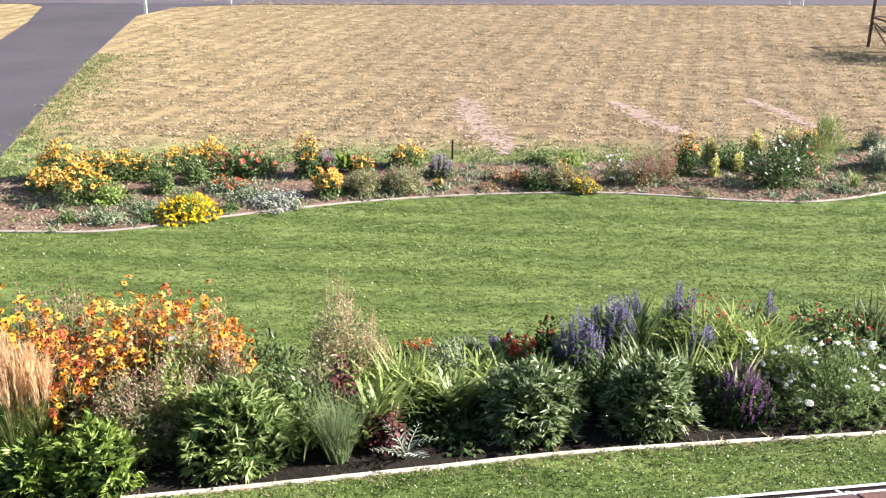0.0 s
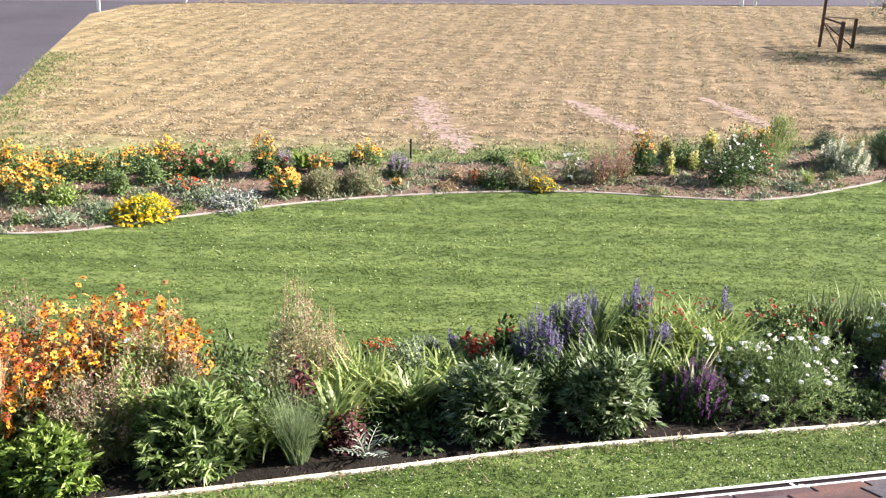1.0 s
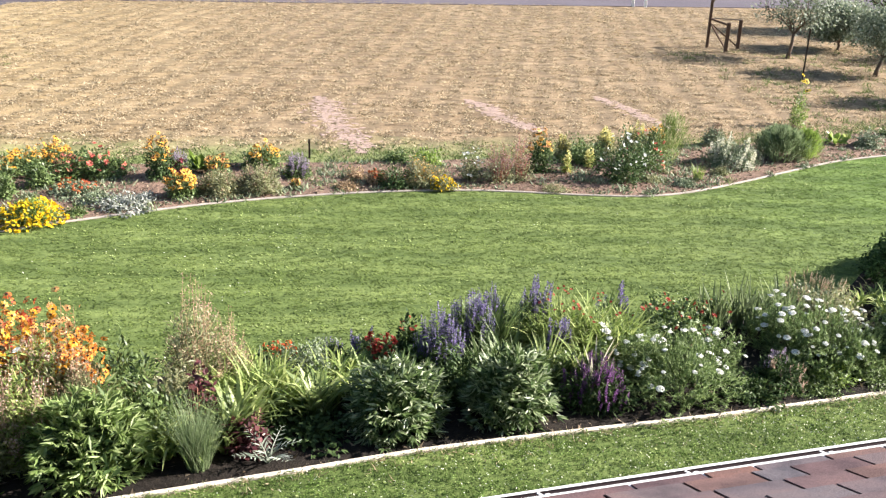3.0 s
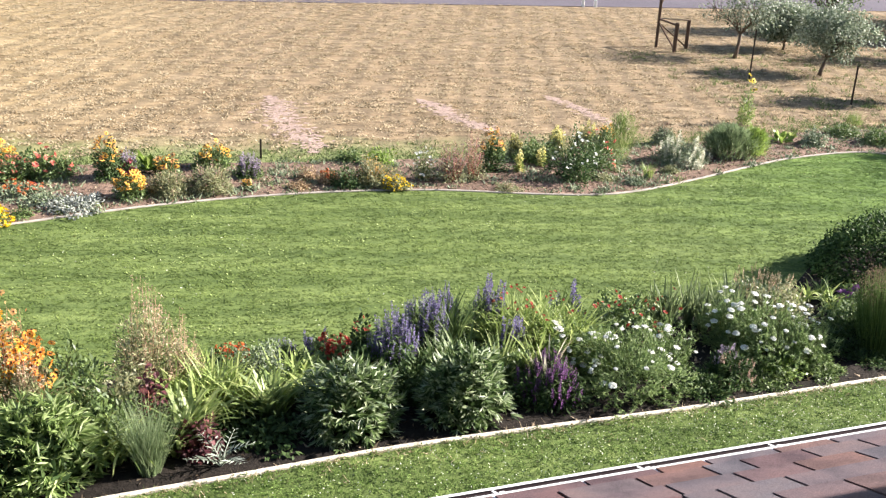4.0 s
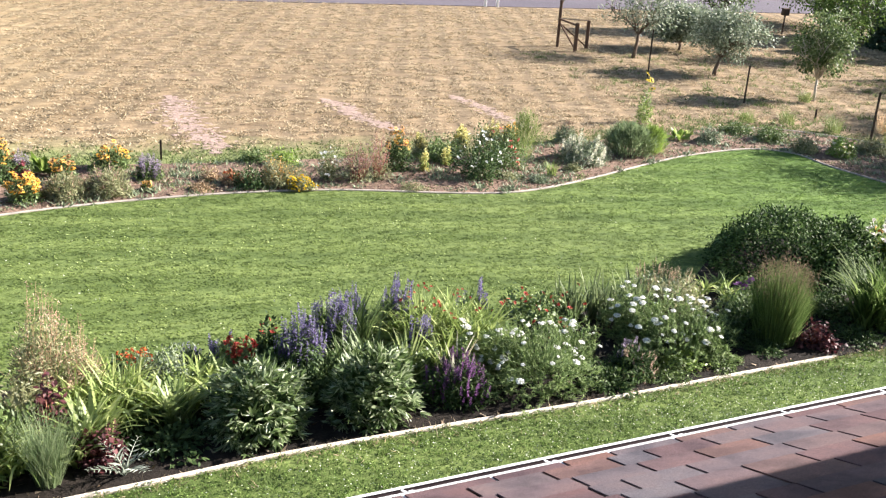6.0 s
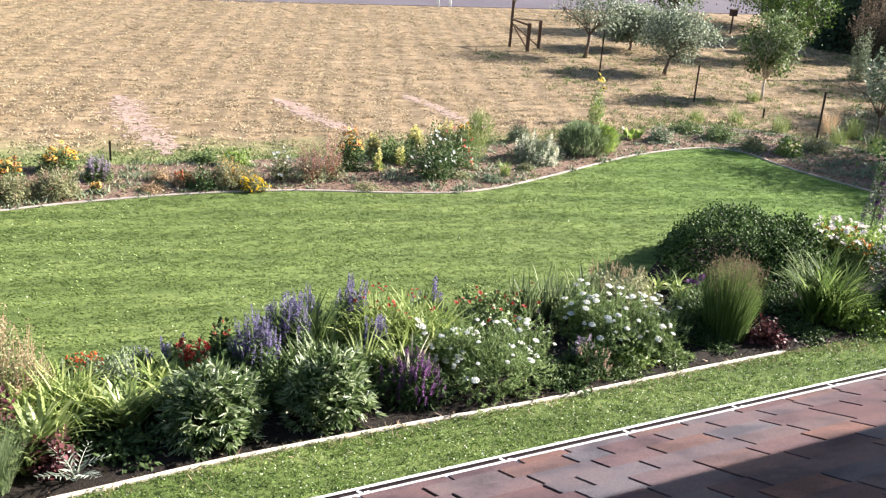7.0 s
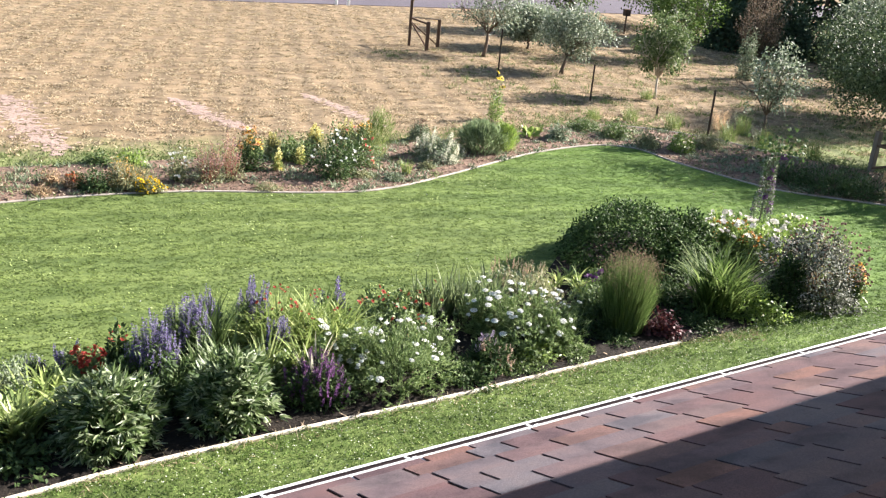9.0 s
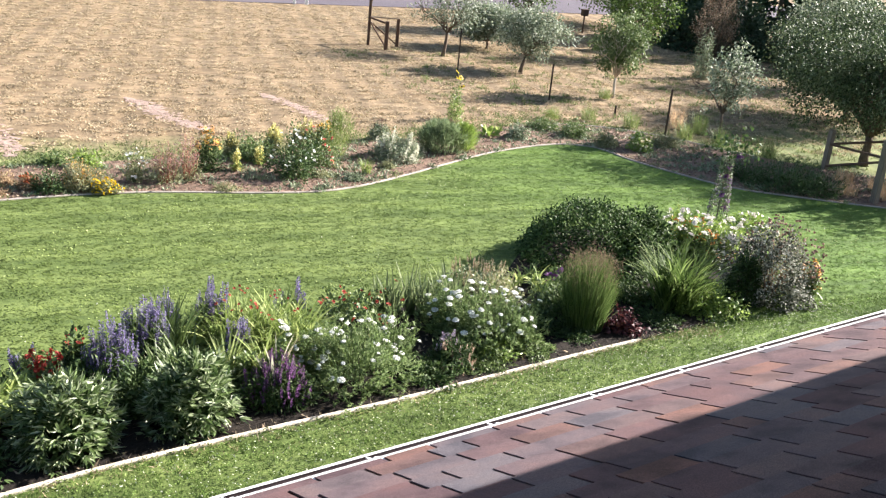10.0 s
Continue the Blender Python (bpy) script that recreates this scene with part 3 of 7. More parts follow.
NEAR_TAIL = [(9.0, 9.3), (10.2, 9.75), (11.2, 10.5), (11.6, 11.4), (11.3, 12.5), (10.3, 13.2), (9.0, 13.2), (8.0, 12.4), (7.0, 11.3), (5.0, 10.75), (3.0, 10.5), (1.0, 10.15), (-1.5, 9.75), (-4.0, 9.3), (-9.0, 8.7)]
slab("island_bed_soil", [(q.x, q.y) for q in NEAR_FRONT] + NEAR_TAIL, 0.04, -0.05, M["mulch"], "soil of the island flower bed, coloured near black for plant shade", "soil")


def kerb(name, line, width, height, mat, label, piece):
    """Lengths of edging laid end to end, each a piece of its own."""
    ob = thing(name, 0, 0, 0, label, "edging", kind="structure")
    i = 0
    while i < len(line) - 1:
        j = min(len(line) - 1, i + piece)
        seg = line[i:j + 1]
        q = [p.copy() for p in seg]
        blk = strip("edging_block", q, width, height, mat, uneven=0.004)
        blk.polygons.foreach_set("use_smooth", [False] * len(blk.polygons))
        part("edging_block", blk, mat, ob)
        i = j
    return ob


kerb("bed_edging", NEAR_FRONT, 0.052, 0.05, M["curb"], "pale concrete edging along the front of the island bed", 9)
kerb("border_edging", FAR_EDGE, 0.06, 0.042, M["curb_far"], "weathered low concrete edging between lawn and border", 12)
kerb("back_edging", curve_points([(13.2, 20.8), (14.6, 20.55), (16.0, 19.5), (16.9, 18.0), (17.3, 17.2)], 0.3), 0.06, 0.05, M["curb_far"], "weathered pale edging behind the border", 6)

DRIVE = [(-8.2, 17.2), (-8.42, 18.3), (-9.05, 21.6), (-9.6, 24.7), (-10.35, 29.1), (-11.1, 34.1), (-11.75, 38.6), (-10.9, 41.4), (-8.5, 42.4), (-8.5, 43.5), (-20, 43.0),
         (-17.5, 42.3), (-16.3, 41.2), (-15.1, 36.6), (-14.35, 32.4), (-13.6, 28), (-12.7, 22), (-12.3, 17.5), (-14.5, 15.0), (-20, 12), (-20, 8), (-12, 9.5), (-9.2, 13.0)]
slab("driveway", DRIVE, 0.015, -0.05, M["drive"], "dark grey asphalt driveway joining the road", "driveway")
slab("road", [(-200, 33.0), (-20, 41.9), (-8, 42.55), (5, 43.5), (20, 44.7), (60, 47.5), (250, 61), (250, 70), (60, 56.0), (20, 53.2), (5, 52), (-20, 50.4), (-200, 41)], 0.022, -0.05, M["asphalt"],
     "grey asphalt road beyond the dry field", "road")

# bare soil tracks worn into the dry grass
TRACKS = ((1.2, 19.0, 0.35, 24.3, 0.95), (5.1, 20.6, 4.1, 24.0, 0.70), (8.3, 20.9, 7.5, 24.5, 0.5))
for k, (x0, y0, x1, y1, w) in enumerate(TRACKS):
    s = Soup()
    n = int(620 * w)
    u = rng.random(n)
    fade = np.clip(np.minimum(u, 1 - u) * 6, 0.25, 1)
    px = x0 + (x1 - x0) * u + 0.10 * w * np.sin(u * 9 + k) + rng.normal(0, 0.24 * w, n) * fade
    py = y0 + (y1 - y0) * u
    ang = rng.uniform(0, 6.28, n)
    r = rng.uniform(0.015, 0.06, n)
    ax = np.stack([np.stack([np.cos(ang) * r * 1.5, np.sin(ang) * r * 1.5, np.zeros(n)], 1), np.stack([-np.sin(ang) * r, np.cos(ang) * r, np.zeros(n)], 1), np.tile([0, 0, 1.0], (n, 1))], -1)
    hexa = np.array([[math.cos(i * 1.047) * (1.0 + 0.25 * (i % 2)), math.sin(i * 1.047), 0.0] for i in range(6)])
    s.many(hexa, [(0, i, i + 1) for i in range(1, 5)], np.stack([px, py, rng.uniform(0.004, 0.012, n)], 1), ax)
    tagged(part("bare_patch", s.mesh("bare_patch"), M["bare"]), "bare pinkish soil patch worn in the dry grass", "soil", kind="structure")

# ---------------------------------------------------------------- house: lower roof, gutter, upper storey
EAVE = Vector((2.960, 3.391, 2.98))
ANG = 9.106
PITCH = 19.5
roof_m = pose(EAVE.x, EAVE.y, EAVE.z, 0, 0, ANG) @ pose(0, 0, 0, -PITCH, 0, 0)     # x: along the eave, -y: up the slope
ROOF_U0, ROOF_U1 = -9.0, 12.0
roof = thing("house_roof", 0, 0, 0, "lower house roof with reddish-brown asphalt shingles", "roof", kind="structure")
bm = bmesh.new()
box(bm, (ROOF_U1 - ROOF_U0, 4.2, 0.10), roof_m @ Matrix.Translation(((ROOF_U0 + ROOF_U1) / 2, -2.1 + 0.0, -0.062)))
part("roof_deck", bm, M["slot_shadow"], roof)
house_m = pose(EAVE.x, EAVE.y, 0, 0, 0, ANG)
bm = bmesh.new()
box(bm, (ROOF_U1 - ROOF_U0 - 0.6, 0.2, 2.72), house_m @ Matrix.Translation(((ROOF_U0 + ROOF_U1) / 2, -0.55, 1.36)))
tagged(part("wall_lower", bm, M["siding"]), "unseen lower house wall under the eave, dark to cut bounce light", "wall", kind="structure")
bm = bmesh.new()
box(bm, (ROOF_U1 - ROOF_U0 - 0.6, 0.2, 2.6), house_m @ Matrix.Translation(((ROOF_U0 + ROOF_U1) / 2, -3.45, 4.75)))
tagged(part("wall_upper", bm, M["siding"]), "unseen upper house wall, dark to cut bounce light", "wall", kind="structure")
# unseen walls, added to close the house off
for name, u, pd, z, size in (("wall_back", (ROOF_U0 + ROOF_U1) / 2, -10.2, 3.0, (ROOF_U1 - ROOF_U0 - 0.6, 0.2, 6.0)),
                             ("wall_west", ROOF_U0 + 0.4, -5.4, 1.36, (0.2, 9.4, 2.72)), ("wall_east", ROOF_U1 - 0.4, -5.4, 1.36, (0.2, 9.4, 2.72)),
                             ("wall_upper_west", ROOF_U0 + 0.4, -6.8, 4.4, (0.2, 6.5, 3.3)), ("wall_upper_east", ROOF_U1 - 0.4, -6.8, 4.4, (0.2, 6.5, 3.3))):
    bm = bmesh.new()
    box(bm, size, house_m @ Matrix.Translation((u, pd, z)))
    tagged(part(name, bm, M["siding"]), "unseen house wall, dark to cut bounce light", "wall", kind="structure")
# unseen, assumed upper roof; eave depth set by the shadow edge it casts
UP_PERP, UP_Z = 1.24, 5.72
bm = bmesh.new()
box(bm, (ROOF_U1 - ROOF_U0, 10.2, 0.22), house_m @ Matrix.Translation(((ROOF_U0 + ROOF_U1) / 2, -UP_PERP, UP_Z + 0.11)) @ pose(0, 0, 0, -PITCH, 0, 0) @ Matrix.Translation((0, -5.1, 0)))
tagged(part("upper_roof", bm, M["shingle"]), "unseen upper house roof, overhanging eave placed for its shadow", "roof", kind="structure")

# gutter: an open trough with rolled lip, hung under the shingle edge
gutter = thing("gutter", 0, 0, 0, "white metal rain gutter with a dark inside", "gutter", kind="structure")


def trough(profile, name, mat, label=""):
    v, f = [], []
    us = np.arange(ROOF_U0, ROOF_U1 + 0.01, 0.5)
    for u in us:
        for py, pz in profile:
            v.append(house_m @ Vector((u, py, EAVE.z + pz)))
    k = len(profile)
    for i in range(len(us) - 1):
        for j in range(k - 1):
            a, b, c, d = i * k + j, i * k + j + 1, (i + 1) * k + j + 1, (i + 1) * k + j
            f += [(a, b, c), (a, c, d)]
    return part(name, tri_mesh(name, [tuple(q) for q in v], f), mat, gutter, label)


trough([(0.050, -0.12), (0.062, -0.04), (0.064, -0.010), (0.061, -0.006), (0.049, -0.006), (0.048, -0.008), (0.050, -0.011)], "gutter_lip", M["white"])
trough([(0.0495, -0.0085), (0.047, -0.05), (0.010, -0.05), (0.006, -0.008)], "gutter_trough", M["gutter_in"], "dark gutter inside")
trough([(0.010, -0.014), (0.013, -0.001), (0.010, 0.003), (-0.022, 0.015), (-0.06, 0.016)], "drip_edge", M["white"])
hang_u = [-2.117 + 0.613 * k for k in range(-9, 20)]
for u in hang_u:
    if not ROOF_U0 < u < ROOF_U1:
        continue
    bm = bmesh.new()
    m = house_m @ Matrix.Translation((u, 0, EAVE.z))
    box(bm, (0.012, 0.040, 0.003), m @ Matrix.Translation((0, 0.026, -0.008)) @ pose(0, 0, 0, 0, 0, 30), 0.001)
    box(bm, (0.024, 0.010, 0.008), m @ Matrix.Translation((0.012, 0.004, 0.006)), 0.003)
    part("gutter_hanger", bm, M["white"], gutter)
# ---------------------------------------------------------------- plants


def dome(n, w, h, low=0.0, shell=0.6, lumps=0.22):
    """Points in the outer shell of an uneven dome, and the outward directions there."""
    a = rng.uniform(0, 2 * math.pi, n)
    c = rng.uniform(low, 1.0, n)
    s = np.sqrt(1 - c * c)
    d = np.stack([s * np.cos(a), s * np.sin(a), c], 1)
    ph = rng.uniform(0, 6.28, 4)
    wav = 1 + lumps * (np.sin(3 * a + ph[0]) * np.sin(4 * c + ph[1]) + 0.6 * np.sin(7 * a + ph[2]) * np.sin(6 * c + ph[3])) + rng.normal(0, 0.05, n)
    r = (shell + (1 - shell) * np.sqrt(rng.random(n))) * wav
    return d * r[:, None] * np.array([w / 2, w / 2, h]), d


def count_for(w, h, ll, lw, cover, cap=7000):
    return int(min(cap, max(40, cover * (math.pi * w * h * 0.9 + w * w * 0.4) / (ll * lw * 0.5))))


def foliage(w, h, ll, lw, cover=2.2, tmpl=(LEAF4_V, LEAF4_F), low=0.03, shell=0.6, droop=0.15, lumps=0.22, cap=7000, group=1):
    s = Soup()
    n = count_for(w, h, ll, lw, cover, cap)
    if group > 1:                       # leaflets fan out from shared points
        p, d = dome(n // group + 1, w, h, low, shell, lumps)
        p, d = np.repeat(p, group, 0)[:n], np.repeat(d, group, 0)[:n]
        out = d.copy()
        d = unit(d + rng.normal(0, 0.6, d.shape))
    else:
        p, d = dome(n, w, h, low, shell, lumps)
        out = d.copy()
        d = unit(d + rng.normal(0, 0.55, d.shape))
    d[:, 2] -= droop
    p = p - unit(d) * ll * 0.5
    p[:, 2] = np.maximum(p[:, 2], 0.02)
    k = len(p)
    s.many(*tmpl, p, frames(d, ll * rng.uniform(0.65, 1.2, k), lw * rng.uniform(0.7, 1.2, k), out + np.array([0, 0, 0.5]), 0.4))
    return s


def stems_to(tips, radius=0.006, foot=0.25, bend=0.12, sides=4):
    s = Soup()
    for q in tips:
        b = np.array([q[0] * foot + rng.normal(0, 0.015), q[1] * foot + rng.normal(0, 0.015), 0.0])
        m = (b + q) / 2 + rng.normal(0, bend * np.linalg.norm(q - b) * 0.3, 3)
        tube(s, [b, m, q], [radius, radius * 0.8, radius * 0.5], sides)
    return s


def head_mesh(petal, kind):
    """One flower: petals (and a dark centre for daisies), radius 1; three variants share all plants."""
    key = (petal, kind)
    if key not in HEADS:
        HEADS[key] = []
        for _ in range(3):
            s = Soup()
            if kind in ("daisy", "petals"):
                tv, tf = daisy(int(rng.integers(8, 12)), rng.uniform(-0.45, 0.1))
                s.add(tv + rng.normal(0, 0.05, tv.shape), tf)
            else:
                for r, z, c in ((1.0, 0.0, 0.4), (0.68, 0.16, 0.7), (0.38, 0.30, 0.9)):
                    tv, tf = daisy(6, c, 0.05)
                    a = rng.uniform(0, 6.28)
                    rot = np.array([[math.cos(a), -math.sin(a), 0], [math.sin(a), math.cos(a), 0], [0, 0, 1]])
                    s.add((tv + rng.normal(0, 0.05, tv.shape)) @ rot.T * r + np.array([0, 0, z]), tf)
            n = sum(len(f) for f in s.f)
            if kind == "daisy":
                s.add(DAISY_C[0] * 0.92, DAISY_C[1])
            me = s.mesh("flower_head")
            me.materials.append(LEAF[petal])
            me.materials.append(LEAF["centre"])
            if kind == "daisy":
                idx = np.zeros(len(me.polygons), dtype=np.int32)
                idx[n:] = 1
                me.polygons.foreach_set("material_index", idx)
            HEADS[key].append(me)
    return HEADS[key]


HEADS = {}


def centre_mesh():
    if "centre" not in HEADS:
        s = Soup()
        s.add(DAISY_C[0] * 0.95, DAISY_C[1])
        HEADS["centre"] = s.mesh("flower_centre")
        HEADS["centre"].materials.append(LEAF["centre"])
    return HEADS["centre"]


def heads(t, tips, size, petal, kind="daisy", tilt=0.5, name="flower_head"):
    """Flower heads, each a part of its own under the plant t; on sparse plants the dark centre is a part of the head."""
    fine = kind == "daisy" and len(tips) <= 80
    ms = head_mesh(petal, "petals" if fine else kind)
    for i, q in enumerate(tips):
        up_ = Vector((0.12, -0.25, 1.0)) + Vector(rng.normal(0, tilt, 3))
        r = Vector((0, 0, 1)).rotation_difference(up_.normalized())
        k = size * rng.uniform(0.7, 1.15)
        ob_ = part(name, ms[i % 3], None, t)
        ob_.matrix_local = Matrix.LocRotScale(Vector(q), r, (k, k, k))
        if fine:
            part("flower_centre", centre_mesh(), None, ob_, "dark brown flower centre")


def peony(x, y, h, w, leaf="peony", label="dark green peony bush with glossy divided leaves in the flower bed", name="peony_bush", ll=0.14, lw=0.028, cover=2.1):
    """Leaflets fan out from the ends of arching leaf stalks; a dense, darker core paints inner shade."""
    t = thing(name, x, y, 0.03, label, "bush", "peony bushes" if name == "peony_bush" else "")
    p, d = dome(46, w * 0.86, h * 0.86, 0.1, 0.75)
    part("stem", stems_to(p, 0.008).mesh("stem"), M["stem"], t, kind="stuff")
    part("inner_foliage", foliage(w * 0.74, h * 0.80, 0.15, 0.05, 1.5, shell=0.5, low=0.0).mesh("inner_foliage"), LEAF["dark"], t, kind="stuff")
    n = count_for(w, h, ll, lw, cover, 6000) // 7 + 1
    p, d = dome(n, w * 0.93, h * 0.95, 0.0, 0.72, 0.14)
    ax = unit(d * np.array([1, 1, 0.7]) + rng.normal(0, 0.36, d.shape) + np.array([0, 0, 0.12]))
    side = unit(np.cross(ax, np.array([0.0, 0.0, 1.0]) + rng.normal(0, 0.15, ax.shape)))
    s = Soup()
    for k, turn in enumerate((-1.0, -0.66, -0.32, 0.0, 0.32, 0.66, 1.0)):
        f = ax * math.cos(turn) + side * math.sin(turn) + rng.normal(0, 0.12, ax.shape)
        f[:, 2] -= 0.05 + 0.15 * abs(turn) + 0.35 * (1 - d[:, 2]) ** 2
        sc = 1.0 - 0.2 * abs(turn)
        s.many(LEAF4_V, LEAF4_F, p - ax * ll * 0.45, frames(f, ll * sc * rng.uniform(0.8, 1.15, n), lw * sc * rng.uniform(0.8, 1.15, n), np.cross(side, ax) * -1 + np.array([0, 0, 0.9]), 0.25))
    part("foliage", s.mesh("foliage"), LEAF[leaf], t, kind="stuff")
    return t


def bush(x, y, h, w, leaf, label, name="bush", ll=0.05, lw=0.028, cover=2.4, shell=0.68, low=-0.05, lumps=0.15, stem="bark", cap=9000, category="bush"):
    t = thing(name, x, y, 0.03, label, category)
    if category == "plant":
        shell, lumps, cover = 0.3, 0.38, cover * 0.62
    p, d = dome(24, w * 0.8, h * 0.8, 0.1, 0.75)
    part("stem", stems_to(p, 0.009).mesh("stem"), M[stem], t, kind="stuff")
    tmpl = (LEAF2_V, LEAF2_F) if y > 13 or category == "plant" else (LEAF4_V, LEAF4_F)
    part("foliage", foliage(w, h, ll, lw, cover, tmpl, shell=shell, low=low, lumps=lumps, cap=cap).mesh("foliage"), LEAF[leaf], t, kind="stuff")
    return t


def blade_soup(n, length, width, foot, spread, arch, seg=5, lean0=0.12):
    """Strap leaves that rise from a clump and arch over."""
    s = Soup()
    a = rng.uniform(0, 2 * math.pi, n)
    fr = foot * np.sqrt(rng.random(n))
    fa = rng.uniform(0, 2 * math.pi, n)
    base = np.stack([fr * np.cos(fa), fr * np.sin(fa), np.zeros(n)], 1)
    L = length * rng.uniform(0.5 if arch < 1 else 0.4, 1.08, n)
    lean = lean0 + spread * rng.random(n)
    bend = arch * (rng.uniform(0.7, 1.25, n) if arch < 1 else rng.uniform(0.35, 1.7, n))
    out = np.stack([np.cos(a), np.sin(a), np.zeros(n)], 1)
    side = np.stack([-np.sin(a), np.cos(a), np.zeros(n)], 1) + rng.normal(0, 0.25, (n, 3))
    p = base.copy()
    rows = []
    for i in range(seg + 1):
        t = i / seg
        wv = width * (0.75 + 0.5 * t) * (1 - t) ** 0.6 if i < seg else 0.0
        wv = max(wv, width * 0.04) * rng.uniform(0.8, 1.1, n)
        rows.append((p - side * wv[:, None] / 2, p + side * wv[:, None] / 2))
        th = lean + bend * (t + 0.5 / seg) ** 1.4
        p = p + (L / seg)[:, None] * (out * np.sin(th)[:, None] + np.array([0, 0, 1.0]) * np.cos(th)[:, None])
    v = np.stack([q for r in rows for q in r], 1)
    v[..., 2] = np.maximum(v[..., 2], 0.01)
    k = 2 * (seg + 1)
    f = []
    for i in range(seg):
        j = 2 * i
        f += [(j, j + 1, j + 3), (j, j + 3, j + 2)]
    f = np.array(f)[None] + (np.arange(n) * k)[:, None, None]
    s.add(v.reshape(-1, 3), f.reshape(-1, 3))
    return s


def straps(x, y, h, w, leaf="daylily", label="arching strap-leaved daylily clump", name="daylily_clump", n=220, width=0.036, arch=1.3, spread=0.42, flowers=None):
    t = thing(name, x, y, 0.03, label, "plant", name.replace("_", " ") + "s")
    fans = max(5, min(13 if arch < 1 else 18, n // 26))
    for i in range(fans):
        a = 2.4 * i + rng.uniform(-0.3, 0.3)
        q = w * 0.38 * math.sqrt((i + 0.3) / fans) if arch > 1 else w * 0.17 * math.sqrt((i + 0.3) / fans)
        lf = h * (1.02 if arch > 1 else 1.06) * (1.0 - 0.25 * (i / fans) ** 2)
        part("leaf_fan", blade_soup(n // fans, lf, width, w * 0.06, spread, arch).mesh("leaf_fan"), LEAF[leaf], t, loc=(q * math.cos(a), q * math.sin(a), 0))
    if flowers:
        mat, k, size = flowers
        p, d = dome(k, w * 0.8, h * 1.02, 0.75, 0.95, 0.05)
        part("stem", stems_to(p, 0.004).mesh("stem"), M["stem"], t, kind="stuff")
        heads(t, p, size, mat, "bloom")
    return t


def finegrass(x, y, h, w, leaf="finegrass", label="upright clump of fine ornamental grass", name="ornamental_grass", n=700, plume=None, width=0.006, arch=0.5, spread=0.32, seg=4, plume_low=0.3):
    t = thing(name, x, y, 0.03, label, "grass", "")
    part("blade_tuft", blade_soup(n, h * 1.05, width, w * 0.22, spread, arch, seg, 0.02).mesh("blade_tuft"), LEAF[leaf], t, kind="stuff")
    if plume:
        mat, k, ln = plume
        s = Soup()
        p, d = dome(k, w * 0.95, h, plume_low, 0.7, 0.1)
        m = 20
        pp = np.repeat(p, m, 0) + np.stack([rng.normal(0, 0.014, k * m), rng.normal(0, 0.014, k * m), rng.uniform(-ln, 0.02, k * m)], 1)
        dd = np.tile([0.0, 0.0, 1.0], (k * m, 1)) + rng.normal(0, 0.45, (k * m, 3))
        s.many(LEAF2_V, LEAF2_F, pp, frames(dd, 0.06 * rng.uniform(0.6, 1.3, k * m), 0.010))
        part("plume", s.mesh("plume"), LEAF[mat], t, kind="stuff")
    return t


def hazegrass(x, y, h, w, leaf="finegrass", plume="switch", label="dense round-topped grass with hazy seed heads", name="switch_grass", n=9000, k=5000, start=0.62, foot=0.55, hair=0.17, width=0.006, plume_len=0.07, top=4.0, body=0.93, fluff=1.12, lumps=0.10, splay=0.35):
    """A column of fine upright hairs, rounded at the top, with a cloud of seed heads over its upper part."""
    t = thing(name, x, y, 0.03, label, "grass")
    ph = rng.uniform(0, 6.28, 4)
    for nm, m, lo, hi, mat, ln, wd, shake in (("blade_tuft", n, 0.0, body, leaf, hair, width, 0.16), ("plume", k, start, 1.0, plume, plume_len, width * 1.3, 0.6)):
        z = lo + (hi - lo) * rng.random(m) ** (0.8 if nm == "blade_tuft" else 0.7)
        r = (foot + (1 - foot) * np.clip(z / 0.6, 0, 1) ** 0.8) * np.sqrt(np.maximum(0.02, 1 - z ** top))
        r = w / 2 * r * np.sqrt(rng.random(m)) * (1.0 if nm == "blade_tuft" else fluff * (0.84 + rng.exponential(0.13, m)))
        a = rng.uniform(0, 6.28, m)
        o = np.stack([np.cos(a), np.sin(a), np.zeros(m)], 1)
        wob = np.sin(3 * a + 4 * z + ph[0]) + 0.7 * np.sin(5 * a - 6 * z + ph[1]) + 0.6 * np.sin(8 * a + 9 * z + ph[2])
        r = r * (1 + lumps * wob)
        z = z * (1 + 0.7 * lumps * np.sin(2 * a + ph[3]) * r / (w / 2) + 0.5 * lumps * np.sin(7 * a + 9 * r / w))
        if nm == "plume":
            z = z + rng.exponential(0.025, m)
        p = o * r[:, None] + np.stack([np.zeros(m), np.zeros(m), z * h], 1)
        f = o * (splay * r / (w / 2))[:, None] + np.array([0, 0, 1.0]) + rng.normal(0, shake, (m, 3))
        s = Soup()
        s.many(LEAF2_V, LEAF2_F, p, frames(f, ln * rng.uniform(0.6, 1.3, m), wd))
        part(nm, s.mesh(nm), LEAF[mat], t, kind="stuff")
    return t


